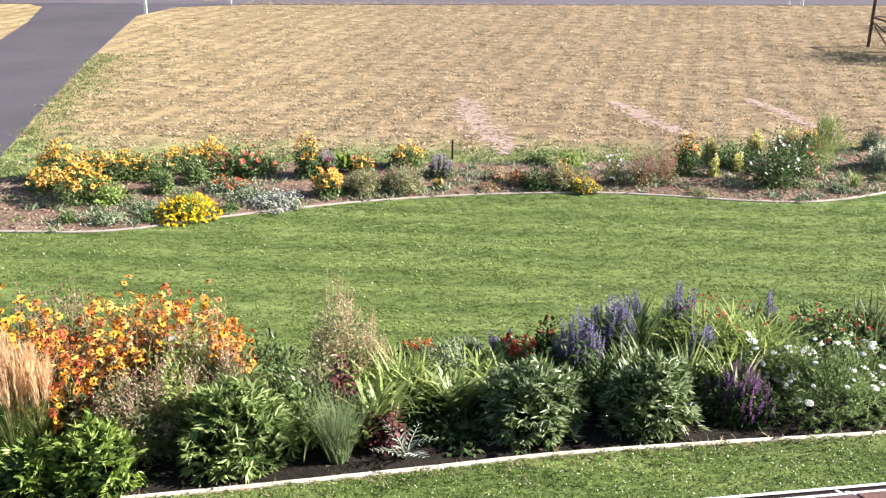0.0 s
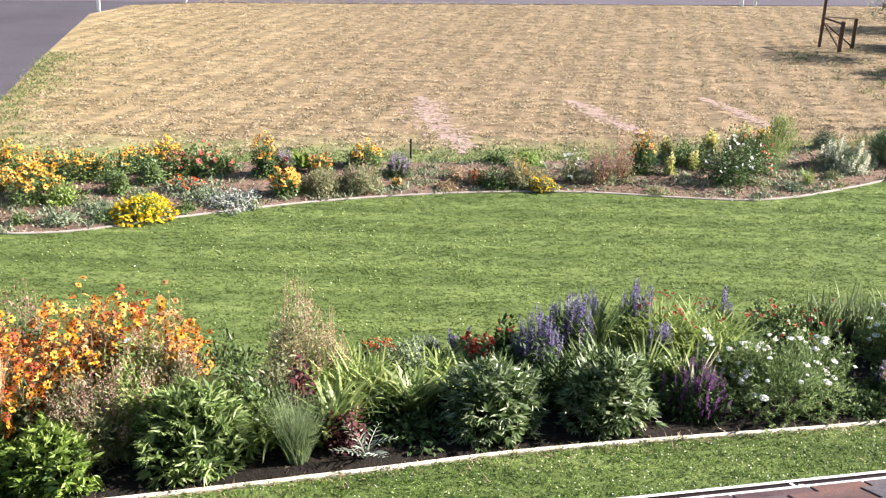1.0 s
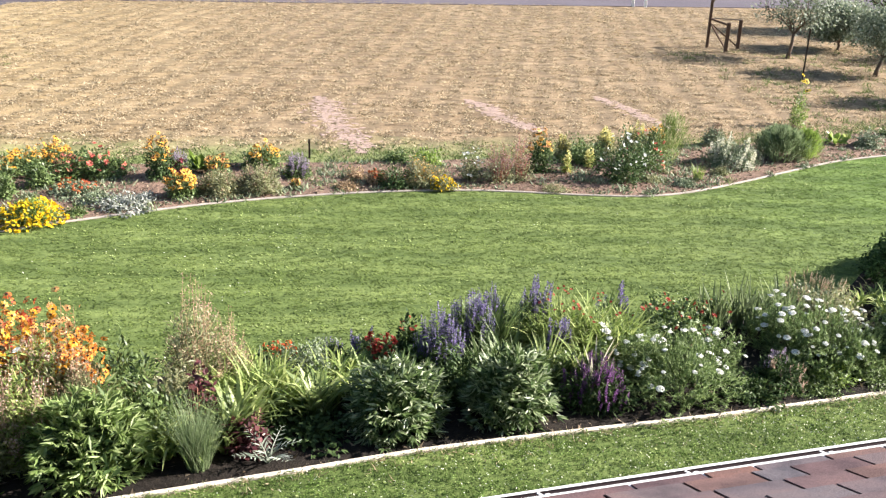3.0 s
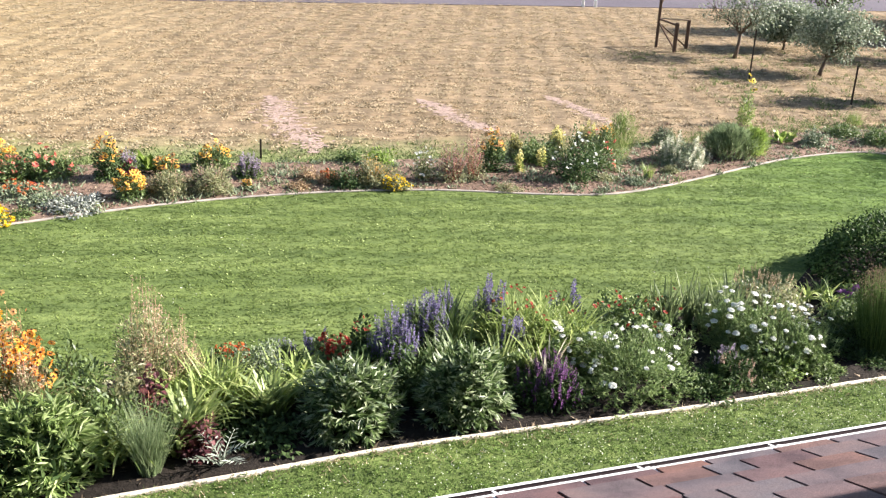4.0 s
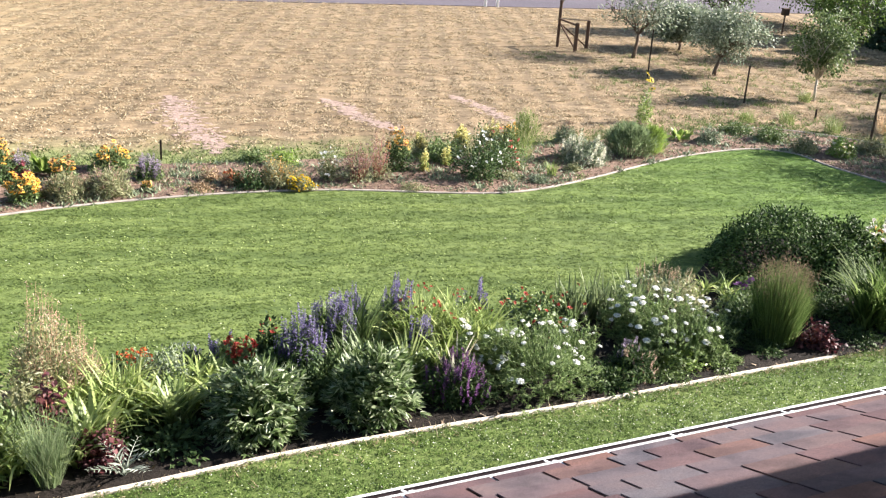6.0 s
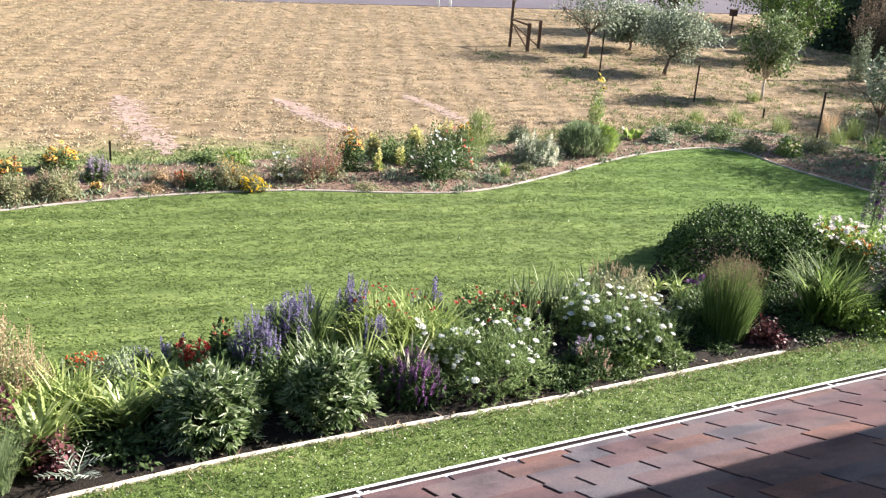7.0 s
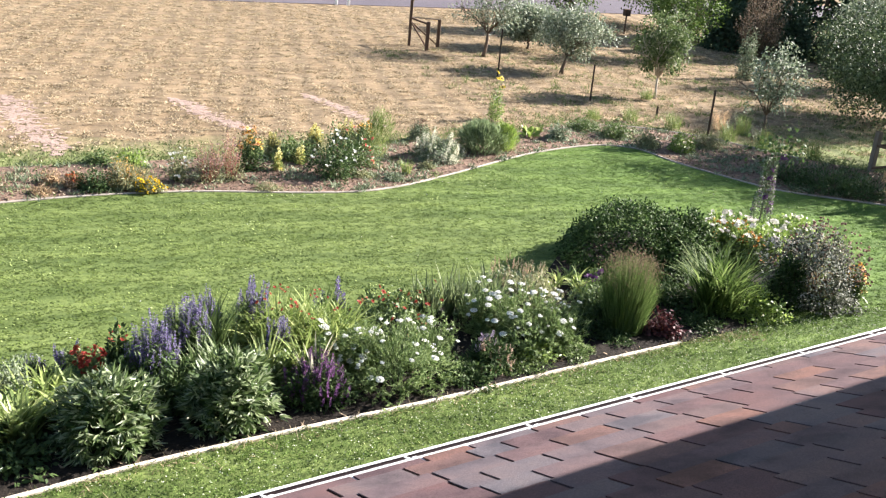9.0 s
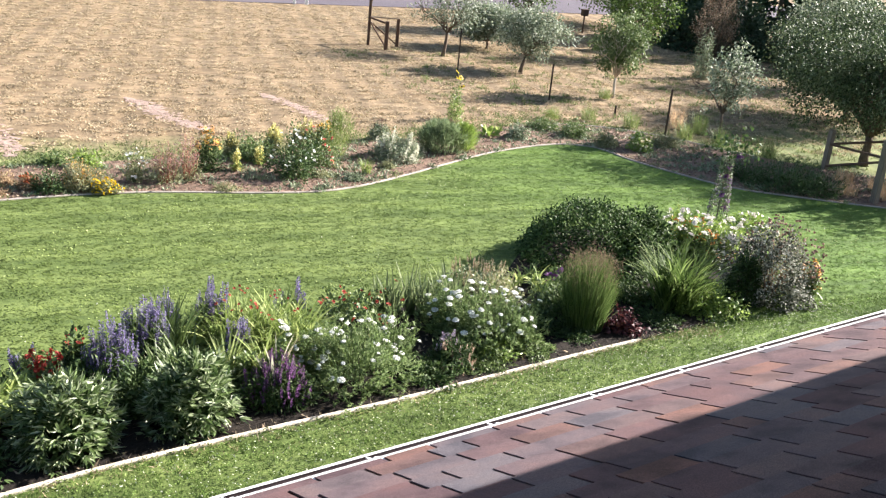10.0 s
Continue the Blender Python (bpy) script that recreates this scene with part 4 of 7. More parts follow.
def plumegrass(x, y, h, w, leaf, plume, label, name, blades=1300, culms=220, per=26, foot=0.45, loose=0.05, low=0.62, hair=0.05, width=0.006, lean=0.0, reach=0.86, bunch=1.0):
    """Grass blades and thin culms fanning up from one foot; each culm carries a loose plume of fine hairs."""
    t = thing(name, x, y, 0.03, label, "grass")

    def fan(n, top):
        q, a = np.sqrt(rng.random(n)), rng.uniform(0, 6.28, n)
        o = np.stack([np.cos(a), np.sin(a), np.zeros(n)], 1)
        base = o * (foot * w / 2 * q)[:, None]
        tip = o * (w / 2 * q * rng.uniform(0.8, 1.15, n))[:, None] + np.array([lean * h, 0, 0])
        tip[:, 2] = h * (1 - 0.22 * q ** 2.5) * rng.uniform(*top, n)
        return base, tip, q

    def along(base, tip, u):
        d = tip - base
        return base + np.stack([d[:, 0] * u ** 1.6, d[:, 1] * u ** 1.6, d[:, 2] * u], 1)

    def ribbons(base, tip, wide, seg, droop):
        n = len(base)
        side = unit(rng.normal(0, 1, (n, 3)) * np.array([1, 1, 0.1]))
        rows = []
        for i in range(seg + 1):
            u = i / seg
            p = along(base, tip, np.full(n, u))
            p = p + unit(tip * np.array([1, 1, 0]) + 1e-6) * (droop * h * max(0.0, u - 0.4) ** 2)[:, None] - np.array([0, 0, 1.0]) * (droop * h * 0.7 * max(0.0, u - 0.4) ** 2)[:, None]
            k = wide * (1 - u) ** 0.5 if i < seg else wide * 0.05
            rows += [p - side * k / 2, p + side * k / 2]
        v = np.stack(rows, 1)
        f = np.array([q for i in range(seg) for q in ((2 * i, 2 * i + 1, 2 * i + 3), (2 * i, 2 * i + 3, 2 * i + 2))])
        sp = Soup()
        sp.add(v.reshape(-1, 3), (f[None] + (np.arange(n) * 2 * (seg + 1))[:, None, None]).reshape(-1, 3))
        return sp

    b, e, q = fan(blades, (reach * 0.45, reach))
    part("blade_tuft", ribbons(b, e, width, 4, rng.uniform(0.0, 0.5, blades) * bunch).mesh("blade_tuft"), LEAF[leaf], t, kind="stuff")
    b, e, q = fan(culms, (0.84, 1.03))
    part("culm", ribbons(b, e, width * 0.5, 3, np.zeros(culms)).mesh("culm"), M["dry_stem" if loose < 0.03 else "stem"], t, kind="stuff")
    m = culms * per
    u = low + (1 - low) * rng.random(m) ** 0.8
    c = np.repeat(np.arange(culms), per)
    spread = loose * (1.15 - (u - low) / (1 - low))
    p = along(b[c], e[c], u) + rng.normal(0, 1, (m, 3)) * spread[:, None] * np.array([1, 1, 0.6])
    sp = Soup()
    sp.many(LEAF2_V, LEAF2_F, p, frames(rng.normal(0, 0.16 if loose < 0.03 else 0.9, (m, 3)) + np.array([0, 0, 1.0]), hair * rng.uniform(0.6, 1.3, m), width * 0.9))
    part("plume", sp.mesh("plume"), LEAF[plume], t, kind="stuff")
    return t


def daisies(x, y, h, w, petal="orange", label="clump of orange coneflower daisies with dark centres", name="coneflower_plant", leaf="mid", k=60, size=0.045, cover=1.3, stem="stem", low=0.3, ll=0.085, lw=0.03, second=None, cap=5000, leafy=0.86, tilt=0.5):
    """Leafy perennial topped by daisy heads."""
    t = thing(name, x, y, 0.03, label, "flowers")
    part("foliage", foliage(w * 0.95, h * leafy, ll, lw, cover, (LEAF2_V, LEAF2_F) if ll < 0.08 else (LEAF4_V, LEAF4_F), cap=cap, shell=0.4).mesh("foliage"), LEAF[leaf], t, kind="stuff")
    p, d = dome(k, w, h, low, 0.8, 0.16)
    part("stem", stems_to(p[:: max(1, k // 40)], 0.004).mesh("stem"), M[stem], t, kind="stuff")
    k1 = k if not second else int(k * 0.6)
    heads(t, p[:k1], size, petal, "daisy", tilt)
    if second:
        heads(t, p[k1:], size, second, "daisy", tilt)
    return t


def blooms(x, y, h, w, petal, label, name="flowering_plant", leaf="mid", k=25, size=0.05, cover=1.5, low=0.2, ll=0.07, lw=0.035, stem="stem", cap=4000, shell=0.5, lumps=0.22):
    """Leafy plant with cupped or double blooms."""
    t = thing(name, x, y, 0.03, label, "flowers")
    part("foliage", foliage(w, h * 0.93, ll, lw, cover, (LEAF2_V, LEAF2_F), cap=cap, shell=shell, lumps=lumps).mesh("foliage"), LEAF[leaf], t, kind="stuff")
    p, d = dome(k, w, h, low, 0.9, 0.15)
    part("stem", stems_to(p[::2], 0.005).mesh("stem"), M[stem], t, kind="stuff")
    heads(t, p, size, petal, "bloom", 0.6)
    return t


SPIKES = {}


def spike_mesh(floret, dens, thick):
    """A flower spike of length 1 hanging below its tip, with whorls of small florets."""
    key = (floret, dens, thick)
    if key not in SPIKES:
        SPIKES[key] = []
        for _ in range(3):
            s = Soup()
            u = rng.random(dens)
            rad = thick * (0.3 + 0.7 * np.sqrt(u))
            a = rng.uniform(0, 6.28, dens)
            o = np.stack([np.cos(a), np.sin(a), np.full(dens, 0.35)], -1)
            pos = o * rad[:, None] * 0.3
            pos[:, 2] = -u + rng.normal(0, 0.01, dens)
            s.many(LEAF2_V, LEAF2_F, pos, frames(o, rad * 0.95 + 0.012, rad * 0.75 + 0.01))
            tube(s, [(0, 0, -1.05), (0, 0, -0.5), (0, 0, 0)], [thick * 0.12, thick * 0.1, thick * 0.05], 3)
            me = s.mesh("flower_spike")
            me.materials.append(LEAF[floret])
            SPIKES[key].append(me)
    return SPIKES[key]


def spikes(x, y, h, w, floret="blue", label="upright violet-blue flower spikes", name="flower_spikes", leaf="mid", k=24, spike=0.32, thick=0.028, cover=1.5, leaf_h=0.62, ll=0.07, lw=0.018, stem="stem", dens=70, low=0.55):
    t = thing(name, x, y, 0.03, label, "flowers")
    part("foliage", foliage(w, h * leaf_h, ll, lw, cover, (LEAF2_V, LEAF2_F), shell=0.35, cap=5000).mesh("foliage"), LEAF[leaf], t, kind="stuff")
    p, d = dome(k, w, h, low, 0.85, 0.1)
    p[:, 2] *= rng.uniform(0.88, 1.0, k)
    part("stem", stems_to(p, 0.004, 0.6, 0.05).mesh("stem"), M[stem], t, kind="stuff")
    ms = spike_mesh(floret, dens, round(thick / spike, 2))
    for i in range(k):
        ax = Vector((p[i][0] * 0.3 / h, p[i][1] * 0.3 / h, 1.0)) + Vector(rng.normal(0, 0.06, 3))
        r = Vector((0, 0, 1)).rotation_difference(ax.normalized())
        z = spike * rng.uniform(0.6, 1.1)
        ob_ = part("flower_spike", ms[i % 3], None, t)
        ob_.matrix_local = Matrix.LocRotScale(Vector(p[i]), r, (z, z, z))
    return t


def umbel_mesh(r=0.05):
    """A flat-domed head of many tiny white florets."""
    s = Soup()
    n = 130
    a = rng.uniform(0, 6.28, n)
    q = np.sqrt(rng.random(n))
    p = np.stack([r * q * np.cos(a), r * q * np.sin(a), r * 0.24 * (1 - q * q) + rng.normal(0, r * 0.03, n)], 1)
    d = np.stack([np.cos(a) * q * 0.6, np.sin(a) * q * 0.6, np.ones(n)], 1) + rng.normal(0, 0.3, (n, 3))
    ax = frames(rng.normal(0, 1, (n, 3)) * np.array([1, 1, 0.3]), r * 0.36, r * 0.36, d, 0.1)
    s.many(LEAF2_V - np.array([0, 0.5, 0]), LEAF2_F, p, ax)
    for i in range(8):
        b = np.array([r * 0.7 * math.cos(i * 0.785), r * 0.7 * math.sin(i * 0.785), r * 0.15])
        tube(s, [(0, 0, -r * 0.9), b], [0.0025, 0.0015], 3)
    return s.mesh("flower_head")


UMBELS = [umbel_mesh(0.05) for _ in range(3)]
for me in UMBELS:
    me.materials.append(LEAF["white"])


def lace(x, y, h, w, k=26, label="feathery green plant with flat white lace flower heads"):
    t = thing("lace_flower", x, y, 0.03, label, "flowers", "white lace flowers")
    part("foliage", foliage(w, h * 0.84, 0.085, 0.011, 1.7, (LEAF2_V, LEAF2_F), shell=0.4, droop=-0.15, lumps=0.32, group=6, cap=11000).mesh("foliage"), LEAF["lace"], t, kind="stuff")
    p, d = dome(k, w * 1.0, h * 1.05, 0.36, 0.9, 0.16)
    part("stem", stems_to(p, 0.004).mesh("stem"), M["stem"], t, kind="stuff")
    for i in range(k):
        tilt = Vector((0, 0, 1)).rotation_difference(Vector((d[i][0] * 0.3, d[i][1] * 0.3 - 0.1, 1.0)).normalized())
        ob = part("flower_head", UMBELS[i % 3], None, t)
        sc = rng.uniform(0.35, 0.95)
        ob.matrix_local = Matrix.LocRotScale(Vector(p[i]), tilt, (sc, sc, sc))
    return t


def wisps(x, y, h, w, leaf="haze", label="tall wispy plant with dry tan seed heads", name="seedhead_plant", k=60, base="olive", stem="dry_stem", size=0.03, cover=1.2, low=0.2, per=9, base_h=0.6):
    """Many thin stalks with loose seed heads."""
    t = thing(name, x, y, 0.03, label, "plant")
    p, d = dome(k, w, h, low, 0.55, 0.12)
    part("stem", stems_to(p, 0.003, 0.35, 0.1, 3).mesh("stem"), M[stem], t, kind="stuff")
    if base:
        part("foliage", foliage(w * 0.9, h * base_h, 0.075, 0.016, cover, (LEAF2_V, LEAF2_F), shell=0.3, cap=4500).mesh("foliage"), LEAF[base], t, kind="stuff")
    s = Soup()
    m = k * per
    pp = np.repeat(p, per, 0) * (1 - 0.28 * rng.random(m))[:, None] + rng.normal(0, 0.022, (m, 3))
    s.many(LEAF2_V, LEAF2_F, pp, frames(rng.normal(0, 1, (m, 3)) + np.array([0, 0, 0.8]), size * rng.uniform(0.5, 1.3, m), size * 0.5))
    part("seed_head", s.mesh("seed_head"), LEAF[leaf], t, kind="stuff")
    return t


def rosette(x, y, h, w, leaf, label, name="leafy_plant", n=40, ll=None, lw=None, tmpl=(LOBE_V, LOBE_F)):
    t = thing(name, x, y, 0.03, label, "plant")
    ll = ll or h * 0.7
    lw = lw or ll * 0.5
    s = Soup()
    a = rng.uniform(0, 6.28, n)
    el = rng.uniform(0.25, 1.3, n)
    d = np.stack([np.cos(a) * np.cos(el), np.sin(a) * np.cos(el), np.sin(el)], 1)
    p = d * np.array([w * 0.22, w * 0.22, h * 0.25]) * rng.uniform(0.2, 1.2, n)[:, None]
    p[:, 2] = np.abs(p[:, 2])
    s.many(*tmpl, p, frames(d, ll * rng.uniform(0.6, 1.1, n), lw * rng.uniform(0.7, 1.1, n), twist=0.25))
    part("leaf_rosette", s.mesh("leaf_rosette"), LEAF[leaf], t, kind="stuff")
    return t


def fernleaf(x, y, h, w, label="silver thistle-like plant with long toothed leaves", name="silver_thistle"):
    """Long arching leaves, each a midrib with paired lobes."""
    t = thing(name, x, y, 0.03, label, "plant")
    s = Soup()
    for i in range(7):
        a = 0.9 * i + rng.uniform(-0.3, 0.3)
        el = rng.uniform(0.85, 1.4)
        L = h * rng.uniform(1.0, 1.4)
        o = np.array([math.cos(a), math.sin(a), 0])
        pts = []
        for k in range(9):
            u = k / 8
            e = el - 0.7 * u * u
            pts.append(o * L * u * math.cos(e) + np.array([0, 0, L * u * math.sin(el) * (1 - 0.25 * u)]))
        tube(s, pts, np.linspace(0.007, 0.002, 9), 4)
        for k in range(1, 9):
            d = unit(pts[k] - pts[k - 1])
            side = np.cross(d, [0, 0, 1.0])
            for sg in (-1, 1):
                fw = (side * sg + d * 0.6 + rng.normal(0, 0.1, 3))[None]
                ln = L * 0.30 * math.sin(math.pi * (0.15 + 0.8 * k / 9))
                s.many(LEAF4_V, LEAF4_F, pts[k][None], frames(fw, ln, ln * 0.17, twist=0.2))
    part("leaf_rosette", s.mesh("leaf_rosette"), LEAF["thistle"], t, kind="stuff")
    return t


def limb(soup, tips, p, d, length, r, depth, spread, up):
    n = 4
    pts, q, dd = [np.array(p)], np.array(p, dtype=float), np.array(d, dtype=float)
    for i in range(n):
        dd = unit(dd + rng.normal(0, 0.13, 3) + np.array([0, 0, up]))
        q = q + dd * length / n
        pts.append(q)
    tube(soup, pts, np.linspace(r, r * 0.55, n + 1), 6 if depth > 1 else 4)
    if depth == 0:
        tips.extend(pts[1:])
        return
    for i in range(3 if depth > 1 else 4):
        a = rng.uniform(0, 6.28)
        s = unit(np.cross(dd, [math.cos(a), math.sin(a), 0.3]))
        limb(soup, tips, pts[-1] if i < 2 else pts[-2], unit(dd + s * spread), length * rng.uniform(0.6, 0.85), r * 0.52, depth - 1, spread, up)


def tree(x, y, h, w, trunk_h, leaf, label, name="tree", n=5000, ll=0.06, lw=0.028, r=0.05, bark="bark", lean=(0.0, 0.0), depth=3, flat=0.75, cx=0.0, hollow=0.25, fork=3):
    """Tapered trunk, branching limbs and a loose crown of single leaves in clumps."""
    t = thing(name, x, y, 0.0, label, "tree")
    s, tips = Soup(), []
    top = np.array([lean[0] * trunk_h, lean[1] * trunk_h, trunk_h])
    tube(s, [np.zeros(3), top * 0.35 + rng.normal(0, 0.02, 3), top * 0.7 + rng.normal(0, 0.02, 3), top], [r * 1.25, r, r * 0.88, r * 0.8], 8)
    for i in range(fork):
        a = 6.28 * i / fork + rng.uniform(-0.4, 0.4)
        limb(s, tips, top, unit(np.array([math.cos(a) * flat + lean[0], math.sin(a) * flat + lean[1], 1.0])), (h - trunk_h) * 0.36, r * 0.6, depth - 1, 0.7, 0.06)
    tips = np.array(tips)
    lo, hi = tips.min(0), tips.max(0)
    cen = np.array([top[0] + cx, top[1], (trunk_h + h) / 2 - 0.02])
    k = (tips - (lo + hi) / 2) / ((hi - lo) / 2 + 1e-6)
    k = k / np.maximum(1.0, np.linalg.norm(k, axis=1, keepdims=True))
    # clumps: at limb ends, pulled out to an uneven crown
    m = 190
    cl, d = dome(m, 2.0, 1.0, -0.95, hollow, 0.28)
    cl = cl * np.array([w / 2, w / 2, (h - trunk_h) / 2 * 1.02]) * 0.86 + cen
    tips = k * np.array([w / 2, w / 2, (h - trunk_h) / 2]) * 0.75 + cen
    part("trunk", s.mesh("trunk"), M[bark], t)
    tw = Soup()
    for c in cl[::4]:
        j = np.argmin(np.linalg.norm(tips - c, axis=1))
        b = top * 0.5 + tips[j] * 0.5
        tube(tw, [top, b + rng.normal(0, 0.04, 3), c], [r * 0.2, r * 0.1, r * 0.035], 4)
    part("branch", tw.mesh("branch"), M[bark], t, kind="stuff")
    n, ll, lw = int(n * 1.15), ll * (1.4 if n < 40000 else 1.2), lw * (1.65 if n < 40000 else 1.4)
    cid = rng.integers(0, m, n)
    sp = w * 0.055
    p = cl[cid] + rng.normal(0, sp, (n, 3)) * np.array([1, 1, 0.8])
    dd = unit(p - cen) * 0.6 + rng.normal(0, 0.7, (n, 3))
    dd[:, 2] -= 0.25
    f = Soup()
    f.many(LEAF4_V if ll > 0.09 else LEAF2_V, LEAF4_F if ll > 0.09 else LEAF2_F, p, frames(dd, ll * rng.uniform(0.6, 1.3, n), lw * rng.uniform(0.7, 1.3, n), twist=1.0))
    part("crown", f.mesh("crown"), LEAF[leaf], t, kind="stuff")
    return t


def spruce(x, y, h, w, label="tall dark green spruce tree", n=3900):
    t = thing("spruce_tree", x, y, 0.0, label, "tree", "dark spruces")
    s = Soup()
    tube(s, [(0, 0, 0), (0, 0, h * 0.5), (0, 0, h)], [0.14, 0.09, 0.015], 8)
    part("trunk", s.mesh("trunk"), M["bark"], t)
    f = Soup()
    lay = int(h / 0.34)
    pts, dirs = [], []
    br = Soup()
    for i in range(lay):
        z = 0.25 + (h - 0.3) * i / lay
        R = w / 2 * (1 - i / lay) ** 0.85 + 0.08
        for j in range(9):
            a = rng.uniform(0, 6.28)
            Lb = R * rng.uniform(0.75, 1.12)
            o = np.array([math.cos(a), math.sin(a), -0.28])
            tube(br, [(0, 0, z), o * Lb * 0.6 + np.array([0, 0, z]), o * Lb * np.array([1, 1, 0.7]) + np.array([0, 0, z])], [0.02, 0.012, 0.005], 3)
            m = int(n / lay / 9)
            u = np.sqrt(rng.random(m))
            q = o[None] * Lb * u[:, None] + np.array([0, 0, z]) + rng.normal(0, 0.05, (m, 3)) * np.array([1, 1, 0.5])
            pts.append(q)
            dirs.append(o[None] + rng.normal(0, 0.5, (m, 3)))
    p, d = np.concatenate(pts), np.concatenate(dirs)
    f.many(LEAF2_V, LEAF2_F, p, frames(d, 0.36 * rng.uniform(0.6, 1.2, len(p)), 0.15))
    part("branch", br.mesh("branch"), M["bark"], t, kind="stuff")
    part("needles", f.mesh("needles"), LEAF["needle"], t, kind="stuff")
    return t
# ---------------------------------------------------------------- the planted beds
plumegrass(-3.88, 7.92, 1.24, 0.46, "finegrass", "plume", "tall feather reed grass with upright tan plumes", "feather_reed_grass", blades=1000, culms=110, per=26, foot=0.5, loose=0.008, low=0.62, hair=0.10, width=0.006, reach=0.72)
plumegrass(-3.66, 7.98, 1.14, 0.36, "finegrass", "plume", "tall feather reed grass with upright tan plumes", "feather_reed_grass", blades=800, culms=80, per=26, foot=0.5, loose=0.008, low=0.62, hair=0.10, width=0.006, reach=0.74)
peony(-3.03, 7.63, 0.59, 0.95, leaf="bright", label="bright green leafy bush beside the edging", name="leafy_bush", ll=0.115, lw=0.034)
peony(-3.56, 7.61, 0.40, 0.81, leaf="bright", label="bright green leafy bush in the flower bed", name="leafy_bush")
daisies(-4.22, 8.97, 1.32, 0.54, petal="yellow", label="tall yellow coneflowers above the bed", k=26, size=0.05, cover=0.5, tilt=0.8, leaf="olive", leafy=0.7)
daisies(-3.80, 8.40, 1.23, 0.85, petal="yellow", second="orange", label="yellow and orange coneflowers with dark centres", k=235, size=0.045, low=0.1, tilt=0.8, leaf="olive", leafy=0.7, cover=1.0)
wisps(-3.81, 9.24, 1.34, 0.90, leaf="dusky", label="tall plant with dusky purple-brown seed heads", k=90, base="mid", size=0.045, per=13)
daisies(-3.50, 8.40, 1.15, 0.89, petal="redorange", second="gold", label="dense red-orange coneflowers with dark centres", k=252, stem="red_stem", size=0.045, low=0.05, tilt=0.8, leaf="olive", leafy=0.7, cover=1.0)
daisies(-3.17, 8.86, 1.27, 0.97, petal="orange", second="gold", label="dense red and golden coneflowers with dark centres", k=285, stem="red_stem", size=0.045, low=0.05, tilt=0.8, leaf="olive", leafy=0.7, cover=1.0)
daisies(-2.76, 9.03, 1.21, 0.92, petal="redorange", second="gold", label="dense red and orange coneflowers with dark centres", k=285, stem="red_stem", size=0.045, low=0.05, tilt=0.8, leaf="olive", leafy=0.7, cover=1.0)
daisies(-2.34, 9.00, 1.15, 0.85, petal="fadedorange", second="yellow", label="dense pale orange coneflowers with dark centres", k=218, stem="red_stem", size=0.045, low=0.05, tilt=0.8, leaf="olive", leafy=0.7, cover=1.0)
daisies(-2.01, 8.82, 0.97, 0.53, petal="orange", label="orange coneflowers at the end of the clump", k=100, size=0.045, low=0.05, tilt=0.8, leaf="olive", leafy=0.7, cover=1.0)
daisies(-3.35, 8.17, 0.91, 0.61, petal="yellow", second="orange", label="golden yellow coneflowers low in the clump", k=100, size=0.045, low=0.05, tilt=0.8, leaf="olive", leafy=0.7, cover=1.0)
daisies(-2.62, 9.45, 1.11, 0.24, petal="redorange", label="tall red-orange coneflowers above the clump", k=24, cover=0.3, size=0.045, low=0.05, tilt=0.8, leaf="olive", leafy=0.7)
wisps(-2.90, 8.10, 0.82, 0.86, leaf="fadedpink", base="olive", label="faded phlox with pinkish brown seed heads", k=150, stem="dry_stem", per=18, name="faded_phlox", cover=2.2, base_h=0.85)
wisps(-2.52, 8.30, 0.92, 0.86, leaf="fadedpink", base="daylily", label="faded phlox with pinkish brown seed heads", k=135, stem="dry_stem", per=18, name="faded_phlox", cover=2.2, base_h=0.85)
wisps(-2.12, 8.55, 0.95, 0.71, leaf="haze", base="olive", label="faded phlox with tan seed heads", k=105, stem="dry_stem", per=18, name="faded_phlox", cover=2.2, base_h=0.85)
blooms(-2.52, 8.42, 1.04, 0.14, petal="white", label="single white bloom among the coneflowers", k=1, size=0.06, cover=0.3, low=0.95)
bush(-1.76, 9.02, 0.72, 0.63, leaf="mid", label="leafy green perennial with a few pale flowers", name="leafy_perennial", ll=0.08, lw=0.03, stem="stem", category="plant")
bush(-1.51, 8.47, 0.64, 0.60, leaf="mid", label="leafy green perennial in the flower bed", name="leafy_perennial", ll=0.08, lw=0.03, stem="stem", category="plant")
peony(-1.90, 8.07, 0.78, 1.20, ll=0.14, leaf="sunny", label="large green peony bush with glossy divided leaves in sunlit colours")
straps(-1.24, 8.22, 0.59, 0.37, label="light green clump of strap leaves", n=90)
wisps(-1.07, 9.26, 1.34, 0.86, leaf="haze", base="olive", label="tall wispy plant with dry tan seed stalks", k=95, per=16, size=0.028, low=0.3, cover=0.7, base_h=0.75)
bush(-0.99, 8.62, 0.65, 0.30, leaf="burgundy", label="upright burgundy-leaved plant among green leaves", name="burgundy_plant", ll=0.07, lw=0.04, stem="red_stem", category="plant")
straps(-0.55, 9.06, 0.70, 1.05, label="yellow-green arching daylily clump", n=800, width=0.028, arch=1.05, spread=0.6)
straps(-0.66, 8.52, 0.55, 0.78, leaf="iris", label="light green clump of broad iris fans", name="iris_clump", n=230, arch=0.8, width=0.056, spread=0.6)
blooms(-0.25, 9.86, 0.27, 0.80, petal="redorange", label="row of orange-red flowers behind the daylilies", k=56, size=0.026, cover=1.0, low=0.86)
